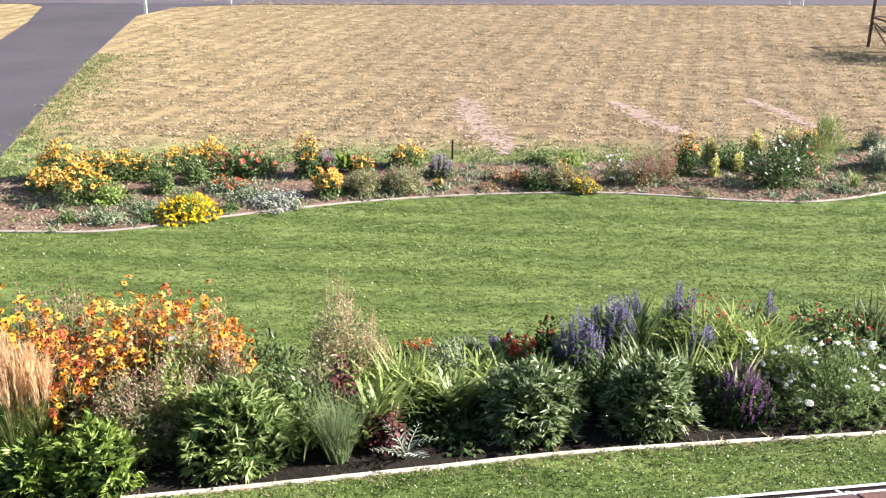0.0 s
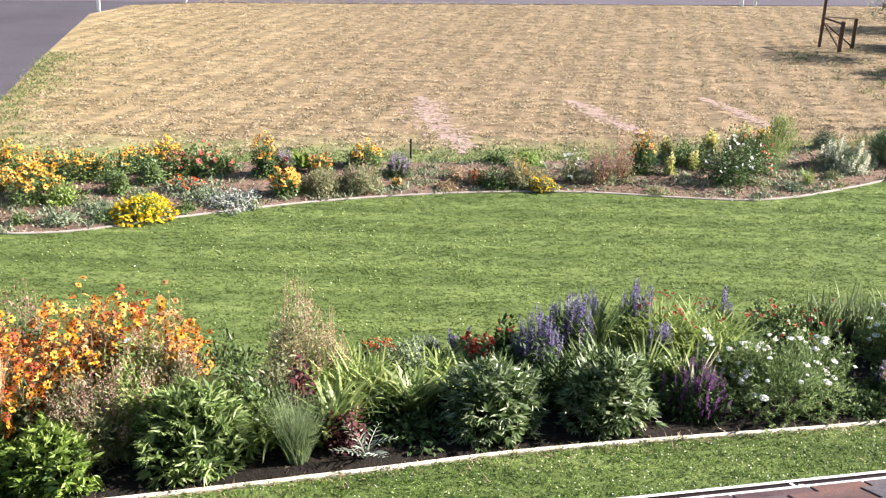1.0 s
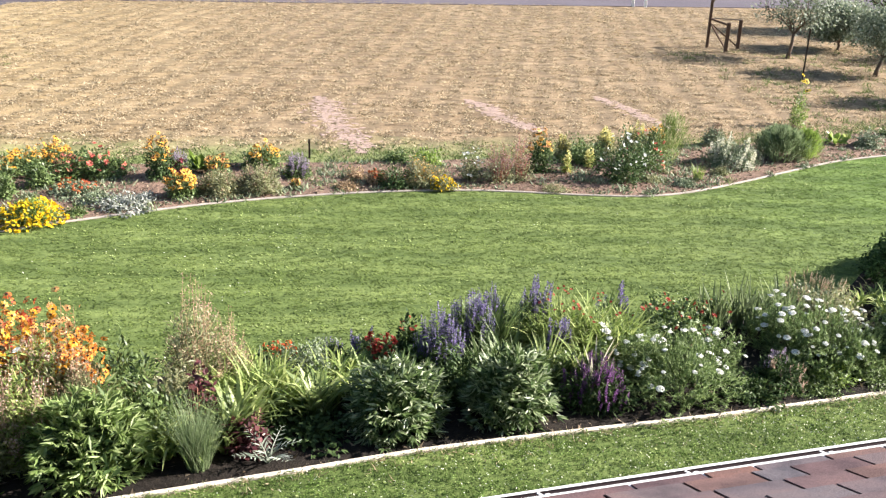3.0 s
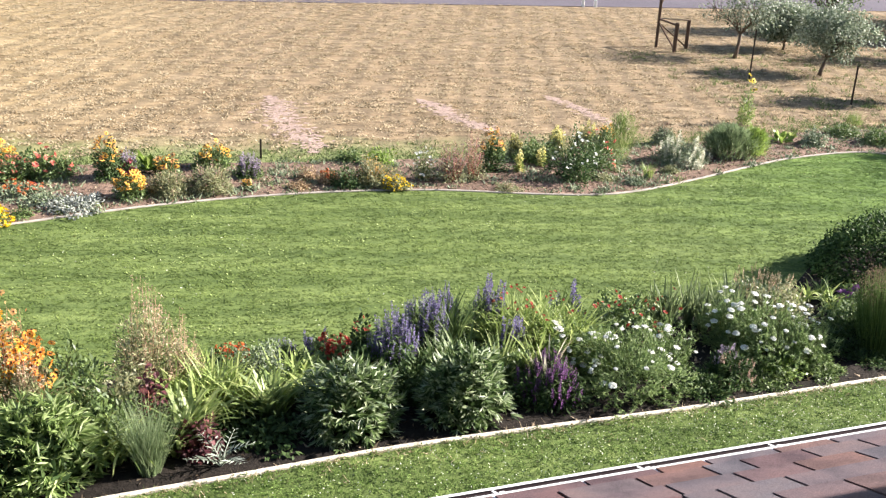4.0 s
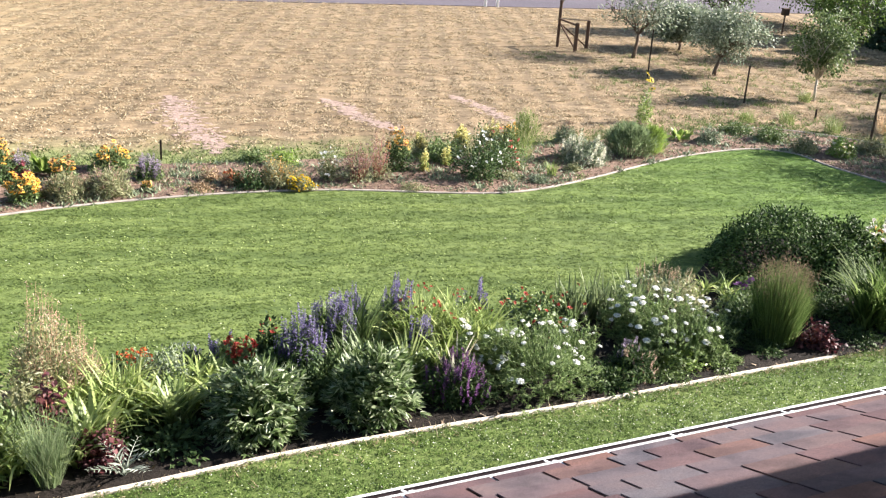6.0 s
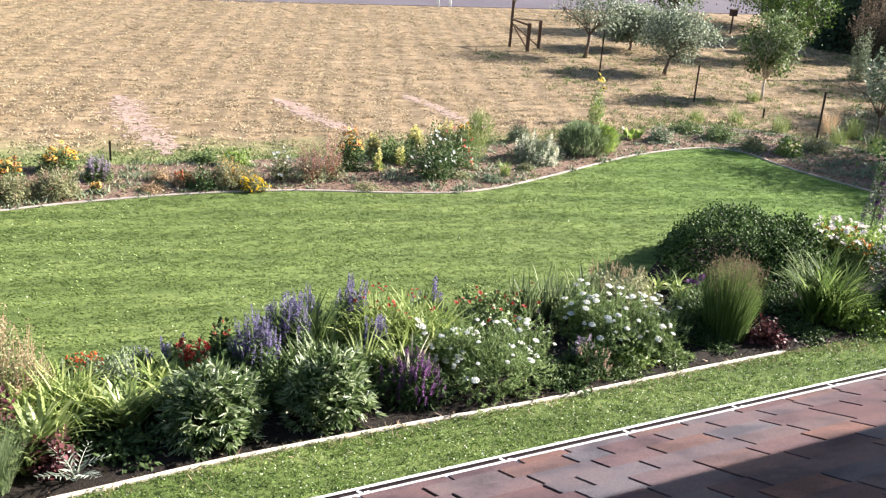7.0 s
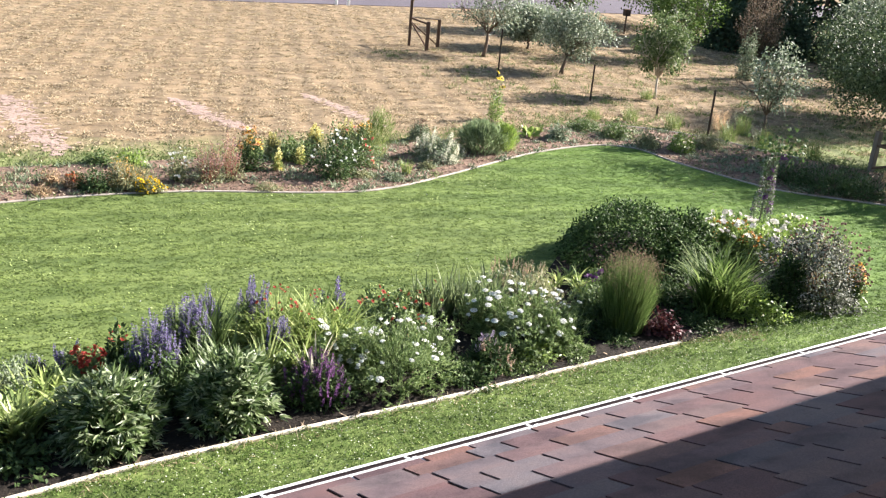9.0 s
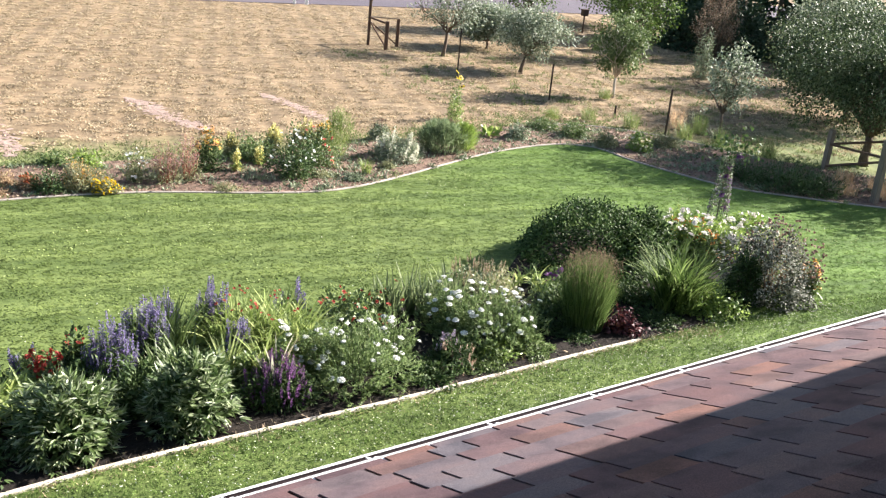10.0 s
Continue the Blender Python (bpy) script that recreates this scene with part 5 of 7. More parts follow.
finegrass(-0.95, 7.98, 0.70, 0.48, n=520, label="fine grey-green ornamental grass by the edging", leaf="mound", width=0.006, arch=0.4, spread=0.36)
bush(-0.50, 8.24, 0.34, 0.46, leaf="burgundy", label="low burgundy coral bells by the edging", name="coral_bells", ll=0.07, lw=0.05, stem="red_stem", category="plant")
fernleaf(-0.33, 8.00, 0.32, 0.32)
straps(0.10, 8.86, 0.50, 0.85, leaf="iris", label="light green clump of broad iris fans", name="iris_clump", n=200, arch=0.75, width=0.054, spread=0.55)
# low plant in shadow, its shade painted with the dark leaf
bush(0.05, 8.49, 0.17, 0.82, leaf="dark", label="low foliage in the flower bed, leaves darkened for shade", name="leafy_perennial", ll=0.08, lw=0.035, stem="stem", category="plant")
straps(0.42, 9.31, 0.53, 0.88, label="yellow-green arching daylily clump", n=380, arch=1.3)
bush(0.05, 9.59, 0.39, 0.66, leaf="greygreen", label="low grey-green perennial behind the daylilies", name="leafy_perennial", ll=0.05, lw=0.02, stem="stem", category="plant")
spikes(0.33, 10.04, 0.36, 0.31, label="a few violet-blue flower spikes", k=7, spike=0.2)
spikes(0.65, 10.01, 0.48, 0.34, label="clump of violet-blue flower spikes", k=14, spike=0.2, thick=0.03)
blooms(0.84, 9.68, 0.47, 0.42, petal="red", label="bright red flowers in the bed", k=50, size=0.036, cover=1.0, low=0.6)
blooms(1.15, 9.98, 0.52, 0.36, petal="red", leaf="dark", label="dark red flowers over dark leaves", k=10, size=0.026, low=0.6)
peony(0.88, 8.61, 0.73, 1.09)
# dark leaf colour carries this perennial's shade
bush(1.20, 9.43, 0.43, 0.72, leaf="dark", label="green perennial in the bed, shade put into dark leaf colour", name="leafy_perennial", ll=0.08, lw=0.03, stem="stem", category="plant")
spikes(1.46, 9.61, 0.87, 0.66, label="dense violet-blue flower spikes", k=64, spike=0.36, thick=0.025, dens=80, leaf="dark")
spikes(1.85, 10.02, 0.88, 0.75, label="dense violet-blue flower spikes", k=58, spike=0.32, thick=0.025, dens=80, leaf="dark")
spikes(2.13, 10.36, 0.75, 0.58, label="violet-blue flower spikes going to seed", k=26, spike=0.36, leaf="dark")
straps(2.12, 9.96, 0.79, 0.75, leaf="mid", label="dark green clump of iris leaves", name="iris_clump", n=200, arch=0.45, width=0.024)
spikes(2.67, 10.34, 0.96, 0.55, label="tall violet-blue flower spikes", k=30, spike=0.26, thick=0.026, dens=80)
straps(2.15, 9.41, 0.68, 0.84, leaf="mid", label="dark green clump of iris leaves", name="iris_clump", n=160, arch=0.9, width=0.026)
straps(2.88, 10.07, 0.80, 0.90, label="yellow-green arching daylily clump with small reddish blooms", n=1150, width=0.03, flowers=("red", 16, 0.024))
straps(3.33, 9.93, 0.78, 1.10, label="yellow-green arching daylily clump with small reddish blooms", n=1150, width=0.03, flowers=("red", 14, 0.024))
spikes(3.73, 10.68, 0.67, 0.48, label="clump of violet-blue flower spikes", k=14, spike=0.22, thick=0.028)
spikes(2.74, 9.65, 0.83, 0.43, label="violet-blue flower spikes above iris leaves", k=12, spike=0.36, cover=0.4, thick=0.035)
straps(2.55, 9.32, 0.63, 0.36, leaf="iris", label="upright clump of iris fans", name="iris_clump", n=60, arch=0.3, width=0.03, spread=0.25)
peony(2.06, 8.74, 0.71, 1.04)
straps(2.95, 9.33, 0.63, 0.67, label="light yellow-green daylily clump", n=130, arch=1.0)
straps(2.98, 9.00, 0.71, 0.27, leaf="cream", label="cream pointed leaves of a fading plant", name="fading_lily", n=15, width=0.05, arch=0.35, spread=0.2)
blooms(3.09, 9.12, 0.72, 0.16, petal="white", label="single white bloom in the bed", k=3, size=0.07, cover=0.6, low=0.85)
spikes(3.01, 8.93, 0.57, 0.80, floret="purple", leaf="dark", label="purple salvia spikes over dark foliage", k=105, spike=0.2, name="purple_salvia", thick=0.022, low=0.35, leaf_h=0.75)
bush(2.72, 9.25, 0.41, 0.36, leaf="mid", label="green leafy perennial in the bed", name="leafy_perennial", ll=0.07, lw=0.03, stem="stem", category="plant")
lace(3.96, 9.06, 0.70, 1.25, k=34)
lace(4.58, 9.55, 0.56, 0.58, k=12)
lace(5.89, 9.66, 0.73, 1.27, k=44)
lace(5.53, 10.00, 0.69, 0.69, k=20)
lace(6.20, 9.42, 0.57, 0.75, k=12)
lace(3.59, 9.46, 0.64, 0.69, k=16)
blooms(4.36, 10.30, 0.56, 0.95, petal="red", label="bright red yarrow heads on stems", k=34, size=0.036, cover=1.0)
blooms(5.00, 10.67, 0.44, 0.43, petal="red", label="bright red yarrow heads on stems", k=10, size=0.04, cover=0.8)
for x, n_ in ((4.92, 84), (5.36, 96), (5.80, 84)):
    straps(x, 10.52, 0.66, 1.1, leaf="blade", label="upright clump of narrow iris leaves", name="iris_clump", n=n_, arch=0.25, width=0.034, spread=0.3)
spikes(6.60, 11.20, 0.52, 1.15, floret="haze", leaf="greygreen", label="thin brownish seed spikes above the bed", k=60, spike=0.2, thick=0.012, name="seed_spikes", leaf_h=0.4, cover=0.7)
bush(6.51, 10.72, 0.41, 0.91, leaf="olive", label="olive-green perennial behind the lace flowers", name="leafy_perennial", ll=0.06, lw=0.03, stem="stem", category="plant")
spikes(5.16, 9.12, 0.42, 0.55, floret="fadedpink", leaf="dark", label="dark leafy plant with pale pinkish spikes by the edging", k=44, spike=0.13, thick=0.018, name="grey_purple_plant", low=0.1, leaf_h=0.85)
spikes(5.08, 9.20, 0.50, 0.34, floret="lavender", leaf="dark", label="dull purple flower spikes by the edging", k=10, spike=0.14, thick=0.03, name="grey_purple_plant", low=0.6, leaf_h=0.6)
bush(5.78, 9.20, 0.16, 0.47, leaf="bright", label="light green feathery foliage by the edging", name="leafy_perennial", ll=0.06, lw=0.02, stem="stem", category="plant")
straps(7.38, 11.06, 0.40, 0.96, label="arching clump of daylily leaves", n=150)
blooms(7.57, 10.79, 0.49, 0.24, petal="purple", label="purple-pink bloom on a tall stem", k=7, size=0.06, cover=0.6)
bush(7.31, 10.34, 0.36, 0.69, leaf="mid", label="green leafy perennial in the bed", name="leafy_perennial", ll=0.07, lw=0.03, stem="stem", category="plant")
# shade on this perennial comes from the dark leaf colour
bush(7.17, 9.92, 0.38, 0.89, leaf="dark", label="perennial in the bed, shade put into dark leaf colour", name="leafy_perennial", ll=0.07, lw=0.03, stem="stem", category="plant")
plumegrass(7.34, 9.67, 1.14, 0.82, "deepblade", "switch", "dense round-topped switch grass with hazy pinkish seed heads", "switch_grass", blades=2800, culms=260, per=13, foot=0.62, loose=0.05, low=0.76, hair=0.028, width=0.0065, reach=0.98, bunch=0.3)
bush(7.79, 9.44, 0.27, 0.52, leaf="burgundy", label="burgundy coral bells with pink tips", name="coral_bells", ll=0.06, lw=0.05, stem="red_stem", category="plant")
straps(9.05, 9.92, 1.02, 1.70, leaf="sword", label="large dark green arching clump of narrow leaves", name="siberian_iris", n=620, arch=0.85, width=0.030, spread=0.42)
bush(9.45, 9.72, 0.38, 0.95, leaf="bright", label="low bright green foliage at the bed edge", name="leafy_perennial", ll=0.06, lw=0.03, stem="stem", category="plant")
bush(8.95, 11.85, 0.90, 2.26, leaf="shrub", label="large rounded dark green shrub", name="rounded_shrub", ll=0.058, lw=0.034, cover=2.8, cap=15000, lumps=0.10, shell=0.75)
bush(9.80, 11.70, 0.80, 1.10, leaf="shrub", label="dark green rounded garden shrub", name="rounded_shrub", ll=0.07, lw=0.04, cover=2.4)
bush(10.74, 9.95, 0.98, 1.32, leaf="seedgrey", label="dark shrub with grey-white leaves and brown seed heads", name="seedhead_shrub", ll=0.05, lw=0.030, cover=1.9, lumps=0.24)
seed = wisps(10.98, 10.06, 1.10, 1.40, leaf="dusky", base=None, label="brown seed heads over the grey shrub", k=150, per=2, size=0.03, low=0.40)
tips_ = dome(230, 1.42, 1.10, 0.30, 0.93, 0.08)[0]
balls = Soup()
balls.many(DAISY_C[0] * np.array([1.6, 1.6, 2.4]), DAISY_C[1], tips_, frames(rng.normal(0, 0.5, (230, 3)) + np.array([0, 0, 0.2]), 0.042, 0.042))
part("seed_ball", balls.mesh("seed_ball"), LEAF["dusky"], seed, "brown rounded seed heads", kind="stuff")
# shrub's shade is put into its dark leaves
bush(10.23, 9.88, 0.69, 0.54, leaf="dark", label="shrub at the bed end, leaves darkened for shade", name="seedhead_shrub", ll=0.05, lw=0.025)
blooms(10.94, 12.22, 0.57, 0.77, petal="phlox", label="white phlox with rounded flower heads", k=34, size=0.068, name="white_phlox", leaf="bright")
blooms(11.43, 12.01, 0.49, 0.87, petal="phlox", label="white phlox with rounded flower heads", k=30, size=0.068, name="white_phlox", leaf="bright")
blooms(12.49, 12.20, 0.47, 0.81, petal="phlox", label="white phlox with rounded flower heads", k=22, size=0.068, name="white_phlox", leaf="bright")
daisies(10.87, 11.91, 0.60, 1.03, petal="orange", label="orange daisies among white phlox", k=55, size=0.04)
daisies(10.19, 11.64, 0.45, 0.55, petal="orange", label="orange daisies among white phlox", k=24, size=0.04)
daisies(11.40, 9.75, 0.60, 0.36, petal="orange", second="yellow", label="small orange and yellow daisies at the bed end", k=44)
daisies(-6.72, 16.19, 0.37, 0.71, petal="gold", label="golden yellow coneflowers in the border", k=78, size=0.052, ll=0.07, cover=0.95, low=0.5)
daisies(-6.77, 16.85, 0.68, 0.74, petal="gold", second="yellow", label="golden coneflowers in the border", k=68, size=0.052, ll=0.07, cover=0.95, low=0.5)
daisies(-5.93, 15.69, 0.61, 0.97, petal="gold", second="yellow", label="orange coneflowers with leafy green base", k=95, size=0.052, ll=0.07, cover=0.95, low=0.5)
daisies(-6.25, 17.08, 0.48, 0.84, petal="gold", label="orange coneflowers in the border", k=57, size=0.052, ll=0.07, cover=0.95, second="fadedorange", low=0.5)
bush(-5.42, 15.58, 0.32, 0.58, leaf="bright", label="low bright green plant", name="leafy_perennial", ll=0.07, lw=0.03, stem="stem", category="plant", cover=1.8)
daisies(-5.60, 16.93, 0.53, 0.83, petal="gold", second="yellow", label="orange coneflowers in the border", k=44, size=0.052, ll=0.07, cover=0.95, low=0.5)
daisies(-5.23, 17.04, 0.47, 0.62, petal="gold", label="few orange coneflowers in the border", k=27, size=0.052, ll=0.07, cover=0.95, second="fadedorange", low=0.5)
bush(-4.75, 16.18, 0.56, 0.47, leaf="mid", label="upright leafy green perennial plant", name="leafy_perennial", ll=0.07, lw=0.03, stem="stem", category="plant", cover=1.8)
daisies(-4.78, 17.45, 0.47, 0.73, petal="gold", second="yellow", label="yellow coneflowers in the border", k=44, size=0.052, ll=0.07, cover=0.95, low=0.5)
daisies(-4.34, 17.86, 0.46, 0.80, petal="gold", second="yellow", label="golden orange coneflowers in the border", k=78, size=0.052, ll=0.07, cover=0.95, low=0.5)
bush(-4.30, 16.72, 0.50, 0.55, leaf="mid", label="upright leafy green perennial plant", name="leafy_perennial", ll=0.07, lw=0.03, stem="stem", category="plant", cover=1.8)
daisies(-3.95, 17.16, 0.44, 0.62, petal="coral", label="coral daisies in the flower border", k=23, size=0.052, ll=0.07, cover=0.95, low=0.5)
blooms(-3.63, 17.35, 0.47, 0.82, petal="coral", label="coral-red zinnias in the border", k=14, size=0.06, name="zinnia_plant")
blooms(-3.28, 17.40, 0.33, 0.62, petal="coral", label="coral-red zinnias in the border", k=6, size=0.05, name="zinnia_plant")
bush(-4.04, 15.02, 0.31, 0.60, leaf="bright", label="low rounded feathery green mound", name="marigold_mound", ll=0.05, lw=0.015, stem="stem", category="flowers")
blooms(-4.03, 14.93, 0.30, 0.96, petal="lemon", label="bright yellow marigolds ringing a green mound", k=400, size=0.030, name="marigold_mound", low=0.0, cover=0.4, leaf="finegrass")
bush(-2.74, 15.61, 0.20, 0.97, leaf="silver", label="silvery white low mound of dusty foliage", name="silver_mound", ll=0.06, lw=0.025, stem="stem", category="plant", cover=1.8)
bush(-3.26, 15.90, 0.14, 0.66, leaf="greygreen", label="grey-green low mound of foliage", name="silver_mound", ll=0.06, lw=0.025, stem="stem", category="plant", cover=1.8)
daisies(-3.68, 16.36, 0.21, 0.88, petal="redorange", label="low orange gaillardias on bare soil", k=40, size=0.035, ll=0.06, leaf="greygreen", cover=0.95, low=0.5)
bush(-4.79, 15.14, 0.11, 0.74, leaf="greygreen", label="grey-green low spreading plant", name="low_plant", ll=0.06, lw=0.02, stem="stem", category="plant", cover=1.8)
bush(-5.21, 14.63, 0.18, 0.64, leaf="greygreen", label="grey-green low spreading plant", name="low_plant", ll=0.06, lw=0.02, stem="stem", category="plant", cover=1.8)
bush(-5.78, 14.56, 0.17, 0.33, leaf="mid", label="small green plant on bare soil", name="low_plant", ll=0.05, lw=0.02, stem="stem", category="plant", cover=1.8)
bush(-4.57, 14.69, 0.14, 0.36, leaf="mid", label="small green plant on bare soil", name="low_plant", ll=0.05, lw=0.02, stem="stem", category="plant", cover=1.8)
bush(-3.44, 15.21, 0.14, 0.40, leaf="mid", label="small green plant on bare soil", name="low_plant", ll=0.05, lw=0.02, stem="stem", category="plant", cover=1.8)
daisies(-2.43, 17.20, 0.75, 0.56, petal="gold", label="tall orange coneflowers in the border", k=44, size=0.052, ll=0.07, leaf="dark", cover=0.95, second="fadedorange", low=0.5)
spikes(-2.12, 17.37, 0.53, 0.41, floret="lavender", label="grey-violet salvia spikes with red blooms", k=16, spike=0.3, thick=0.03)
blooms(-2.11, 17.24, 0.34, 0.26, petal="rosepink", label="deep pink blooms among salvia", k=20, size=0.045)
rosette(-1.80, 17.64, 0.44, 0.41, leaf="bright", label="bright green broad-leaved plant in the border", n=34)
daisies(-1.47, 17.43, 0.34, 0.49, petal="gold", label="low orange coneflowers in the border", k=40, size=0.052, ll=0.06, cover=0.95, second="fadedorange", low=0.5)
daisies(-1.94, 16.10, 0.45, 0.59, petal="gold", second="yellow", label="yellow daisies in the border", k=74, size=0.052, ll=0.06, cover=0.95, low=0.5)
wisps(-1.36, 16.34, 0.44, 0.86, leaf="haze", base="olive", label="grey-brown mound of fading catmint", k=80, name="catmint", per=5, cover=2.0, base_h=0.8)
wisps(-0.70, 16.42, 0.50, 0.84, leaf="dustypink", base="olive", label="grey-brown mound of fading catmint with pinkish tips", k=80, name="catmint", per=5, cover=2.0, base_h=0.8)
daisies(-0.67, 17.89, 0.44, 0.69, petal="gold", second="yellow", label="orange and yellow coneflowers", k=37, size=0.052, ll=0.07, cover=0.95, low=0.5)
bush(-0.85, 17.90, 0.29, 0.52, leaf="mid", label="leafy green perennial in the border", name="leafy_perennial", ll=0.07, lw=0.03, stem="stem", category="plant", cover=1.8)
spikes(-0.07, 17.27, 0.51, 0.50, floret="lavender", label="clump of grey-lavender flower spikes", k=30, spike=0.28, thick=0.035, name="lavender_plant")
daisies(-0.10, 16.56, 0.16, 0.25, petal="gold", label="small orange marigolds on bare soil", k=20, size=0.035, ll=0.05, second="fadedorange", low=0.5)
bush(1.82, 18.30, 0.25, 0.48, leaf="mid", label="leafy green perennial in the border", name="leafy_perennial", ll=0.07, lw=0.04, stem="stem", category="plant", cover=1.8)
bush(2.37, 18.03, 0.30, 0.53, leaf="bright", label="leafy green perennial in the border", name="leafy_perennial", ll=0.07, lw=0.04, stem="stem", category="plant", cover=1.8)
daisies(1.29, 16.86, 0.25, 0.40, petal="redorange", label="small dying orange marigolds", k=23, size=0.035, ll=0.05, leaf="brown", low=0.5)
bush(0.96, 17.13, 0.19, 0.40, leaf="brown", label="small dry brown plant on soil", name="low_plant", ll=0.05, lw=0.02, stem="dry_stem", category="plant", cover=1.8)
wisps(2.10, 16.76, 0.52, 0.80, leaf="gold", base="olive", label="yellow-green feathery perennial with small golden flowers", k=110, per=3, size=0.034, cover=2.0, base_h=0.75)
blooms(2.44, 16.50, 0.22, 0.50, petal="lemon", label="golden yellow marigolds by the edging", k=180, size=0.021, ll=0.04, name="marigold_plant", low=0.1, leaf="olive")
bush(1.60, 16.66, 0.36, 0.62, leaf="dark", label="dark dull green low plant on soil", name="low_plant", ll=0.05, lw=0.025, stem="red_stem", category="plant", cover=1.6)
blooms(3.01, 16.98, 0.64, 0.44, petal="white", label="white rose bush in flower", k=18, size=0.036, name="rose_bush", leaf="olive", shell=0.2, lumps=0.45, cover=0.7)
wisps(3.49, 16.88, 0.79, 0.70, leaf="dustypink", base="olive", cover=0.35, per=7, label="dry pinkish wispy plant in the border", k=70, stem="red_stem", low=0.5, size=0.035)
wisps(3.91, 17.03, 0.90, 0.61, leaf="dustypink", base="olive", cover=0.35, per=7, label="dry pinkish wispy plant in the border", k=60, stem="red_stem", low=0.5, size=0.035)
daisies(4.39, 17.58, 0.75, 0.63, petal="gold", label="orange coneflowers over dark foliage", k=40, size=0.052, ll=0.07, leaf="dark", low=0.6, cover=0.95, second="fadedorange")
spikes(4.89, 17.47, 0.53, 0.25, floret="paleyellow", leaf="daylily", label="pale yellow hollyhock spikes", k=6, spike=0.5, thick=0.06, name="yellow_spikes", cover=0.5)
spikes(5.44, 17.86, 0.48, 0.26, floret="paleyellow", leaf="daylily", label="pale yellow hollyhock spikes", k=5, spike=0.4, thick=0.06, name="yellow_spikes", cover=0.5)
bush(5.40, 18.25, 0.44, 0.88, leaf="mid", label="leafy green perennial in the border", name="leafy_perennial", ll=0.07, lw=0.03, stem="stem", category="plant", cover=1.8)
spikes(6.01, 18.72, 0.62, 0.46, floret="paleyellow", leaf="olive", label="yellow goldenrod plumes in the border", k=14, spike=0.3, thick=0.06, name="goldenrod")
spikes(6.70, 19.00, 0.67, 0.58, floret="paleyellow", leaf="olive", label="yellow goldenrod plumes in the border", k=14, spike=0.3, thick=0.05, name="goldenrod")
spikes(5.06, 18.45, 0.65, 0.33, floret="paleyellow", leaf="olive", label="yellow goldenrod plumes in the border", k=8, spike=0.3, thick=0.05, name="goldenrod")
blooms(5.84, 16.97, 0.86, 0.98, petal="white", label="white rose bush in flower", k=26, size=0.038, name="rose_bush", leaf="dark", shell=0.2, lumps=0.45, cover=0.8)
blooms(6.51, 17.72, 0.66, 0.87, petal="coral", label="coral rose bush in flower", k=14, size=0.047, name="rose_bush", leaf="mid", shell=0.2, lumps=0.4, cover=0.75)
daisies(7.13, 18.96, 0.59, 0.47, petal="gold", label="orange daisies behind the roses", k=27, size=0.052, ll=0.07, low=0.5)
hazegrass(7.13, 18.16, 0.86, 0.68, leaf="finegrass", plume="finegrass", label="feathery bright green asparagus fern", name="asparagus_fern", n=1700, k=1300, start=0.3, foot=0.45, top=2.5, hair=0.10, width=0.008, plume_len=0.07, lumps=0.28, splay=0.8)
spikes(8.62, 19.55, 0.56, 0.50, floret="dusky", leaf="greygreen", label="dark upright seed spikes in the border", k=11, spike=0.34, thick=0.03, name="seed_spikes", low=0.75)
spikes(8.36, 18.02, 0.65, 1.08, floret="sage", leaf="greygreen", label="pale grey-green sage with whitish spikes", k=46, spike=0.32, thick=0.05, name="sage_plant", low=0.15, leaf_h=0.68, cover=1.2)
spikes(8.79, 18.13, 0.39, 0.52, floret="sage", leaf="greygreen", label="pale grey-green sage with whitish spikes", k=20, spike=0.35, thick=0.05, name="sage_plant", low=0.15, leaf_h=0.5, cover=0.9)
hazegrass(9.60, 18.49, 0.57, 1.15, leaf="mound", plume="mound", label="rounded grey-green feathery shrub on the border", name="feathery_shrub", n=5200, k=1800, start=0.3, foot=0.8, top=2.2, hair=0.13, width=0.012, plume_len=0.09, lumps=0.14, splay=1.1)
hazegrass(10.12, 18.46, 0.52, 0.62, leaf="bright", plume="bright", label="fine-leaved light green border shrub", name="feathery_shrub", n=2200, k=700, start=0.3, foot=0.75, top=2.2, hair=0.13, width=0.011, plume_len=0.09, lumps=0.2, splay=1.0)
wisps(11.36, 21.31, 0.95, 0.50, leaf="bright", base="bright", label="tall leafy sunflower plant above the border", k=22, stem="stem", name="sunflower_plant", cover=0.45, size=0.06, per=7)
daisies(11.47, 21.46, 1.12, 0.42, petal="lemon", label="tall yellow sunflowers above the border", k=5, size=0.085, name="sunflower_plant", cover=0.25, low=0.8)
rosette(11.39, 19.64, 0.34, 0.65, leaf="bright", label="bright green broad-leaved plant in the border", n=30)
rosette(11.80, 19.89, 0.24, 0.35, leaf="daylily", label="yellow-green broad-leaved plant in the border", n=16)
bush(12.05, 19.40, 0.35, 0.58, leaf="greygreen", label="small grey-green plant on soil", name="low_plant", ll=0.06, lw=0.03, stem="stem", category="plant")
finegrass(7.29, 17.00, 0.32, 0.37, leaf="daylily", n=110, label="small light green grass tuft", name="grass_tuft", arch=0.8, width=0.01)
bush(6.38, 16.93, 0.11, 0.46, leaf="olive", label="small green plant on bare soil", name="low_plant", ll=0.05, lw=0.02, stem="stem", category="plant")
bush(6.88, 16.62, 0.14, 0.42, leaf="greygreen", label="small green plant on bare soil", name="low_plant", ll=0.05, lw=0.02, stem="stem", category="plant")
bush(7.86, 17.32, 0.14, 0.33, leaf="olive", label="small green plant on bare soil", name="low_plant", ll=0.05, lw=0.02, stem="stem", category="plant")
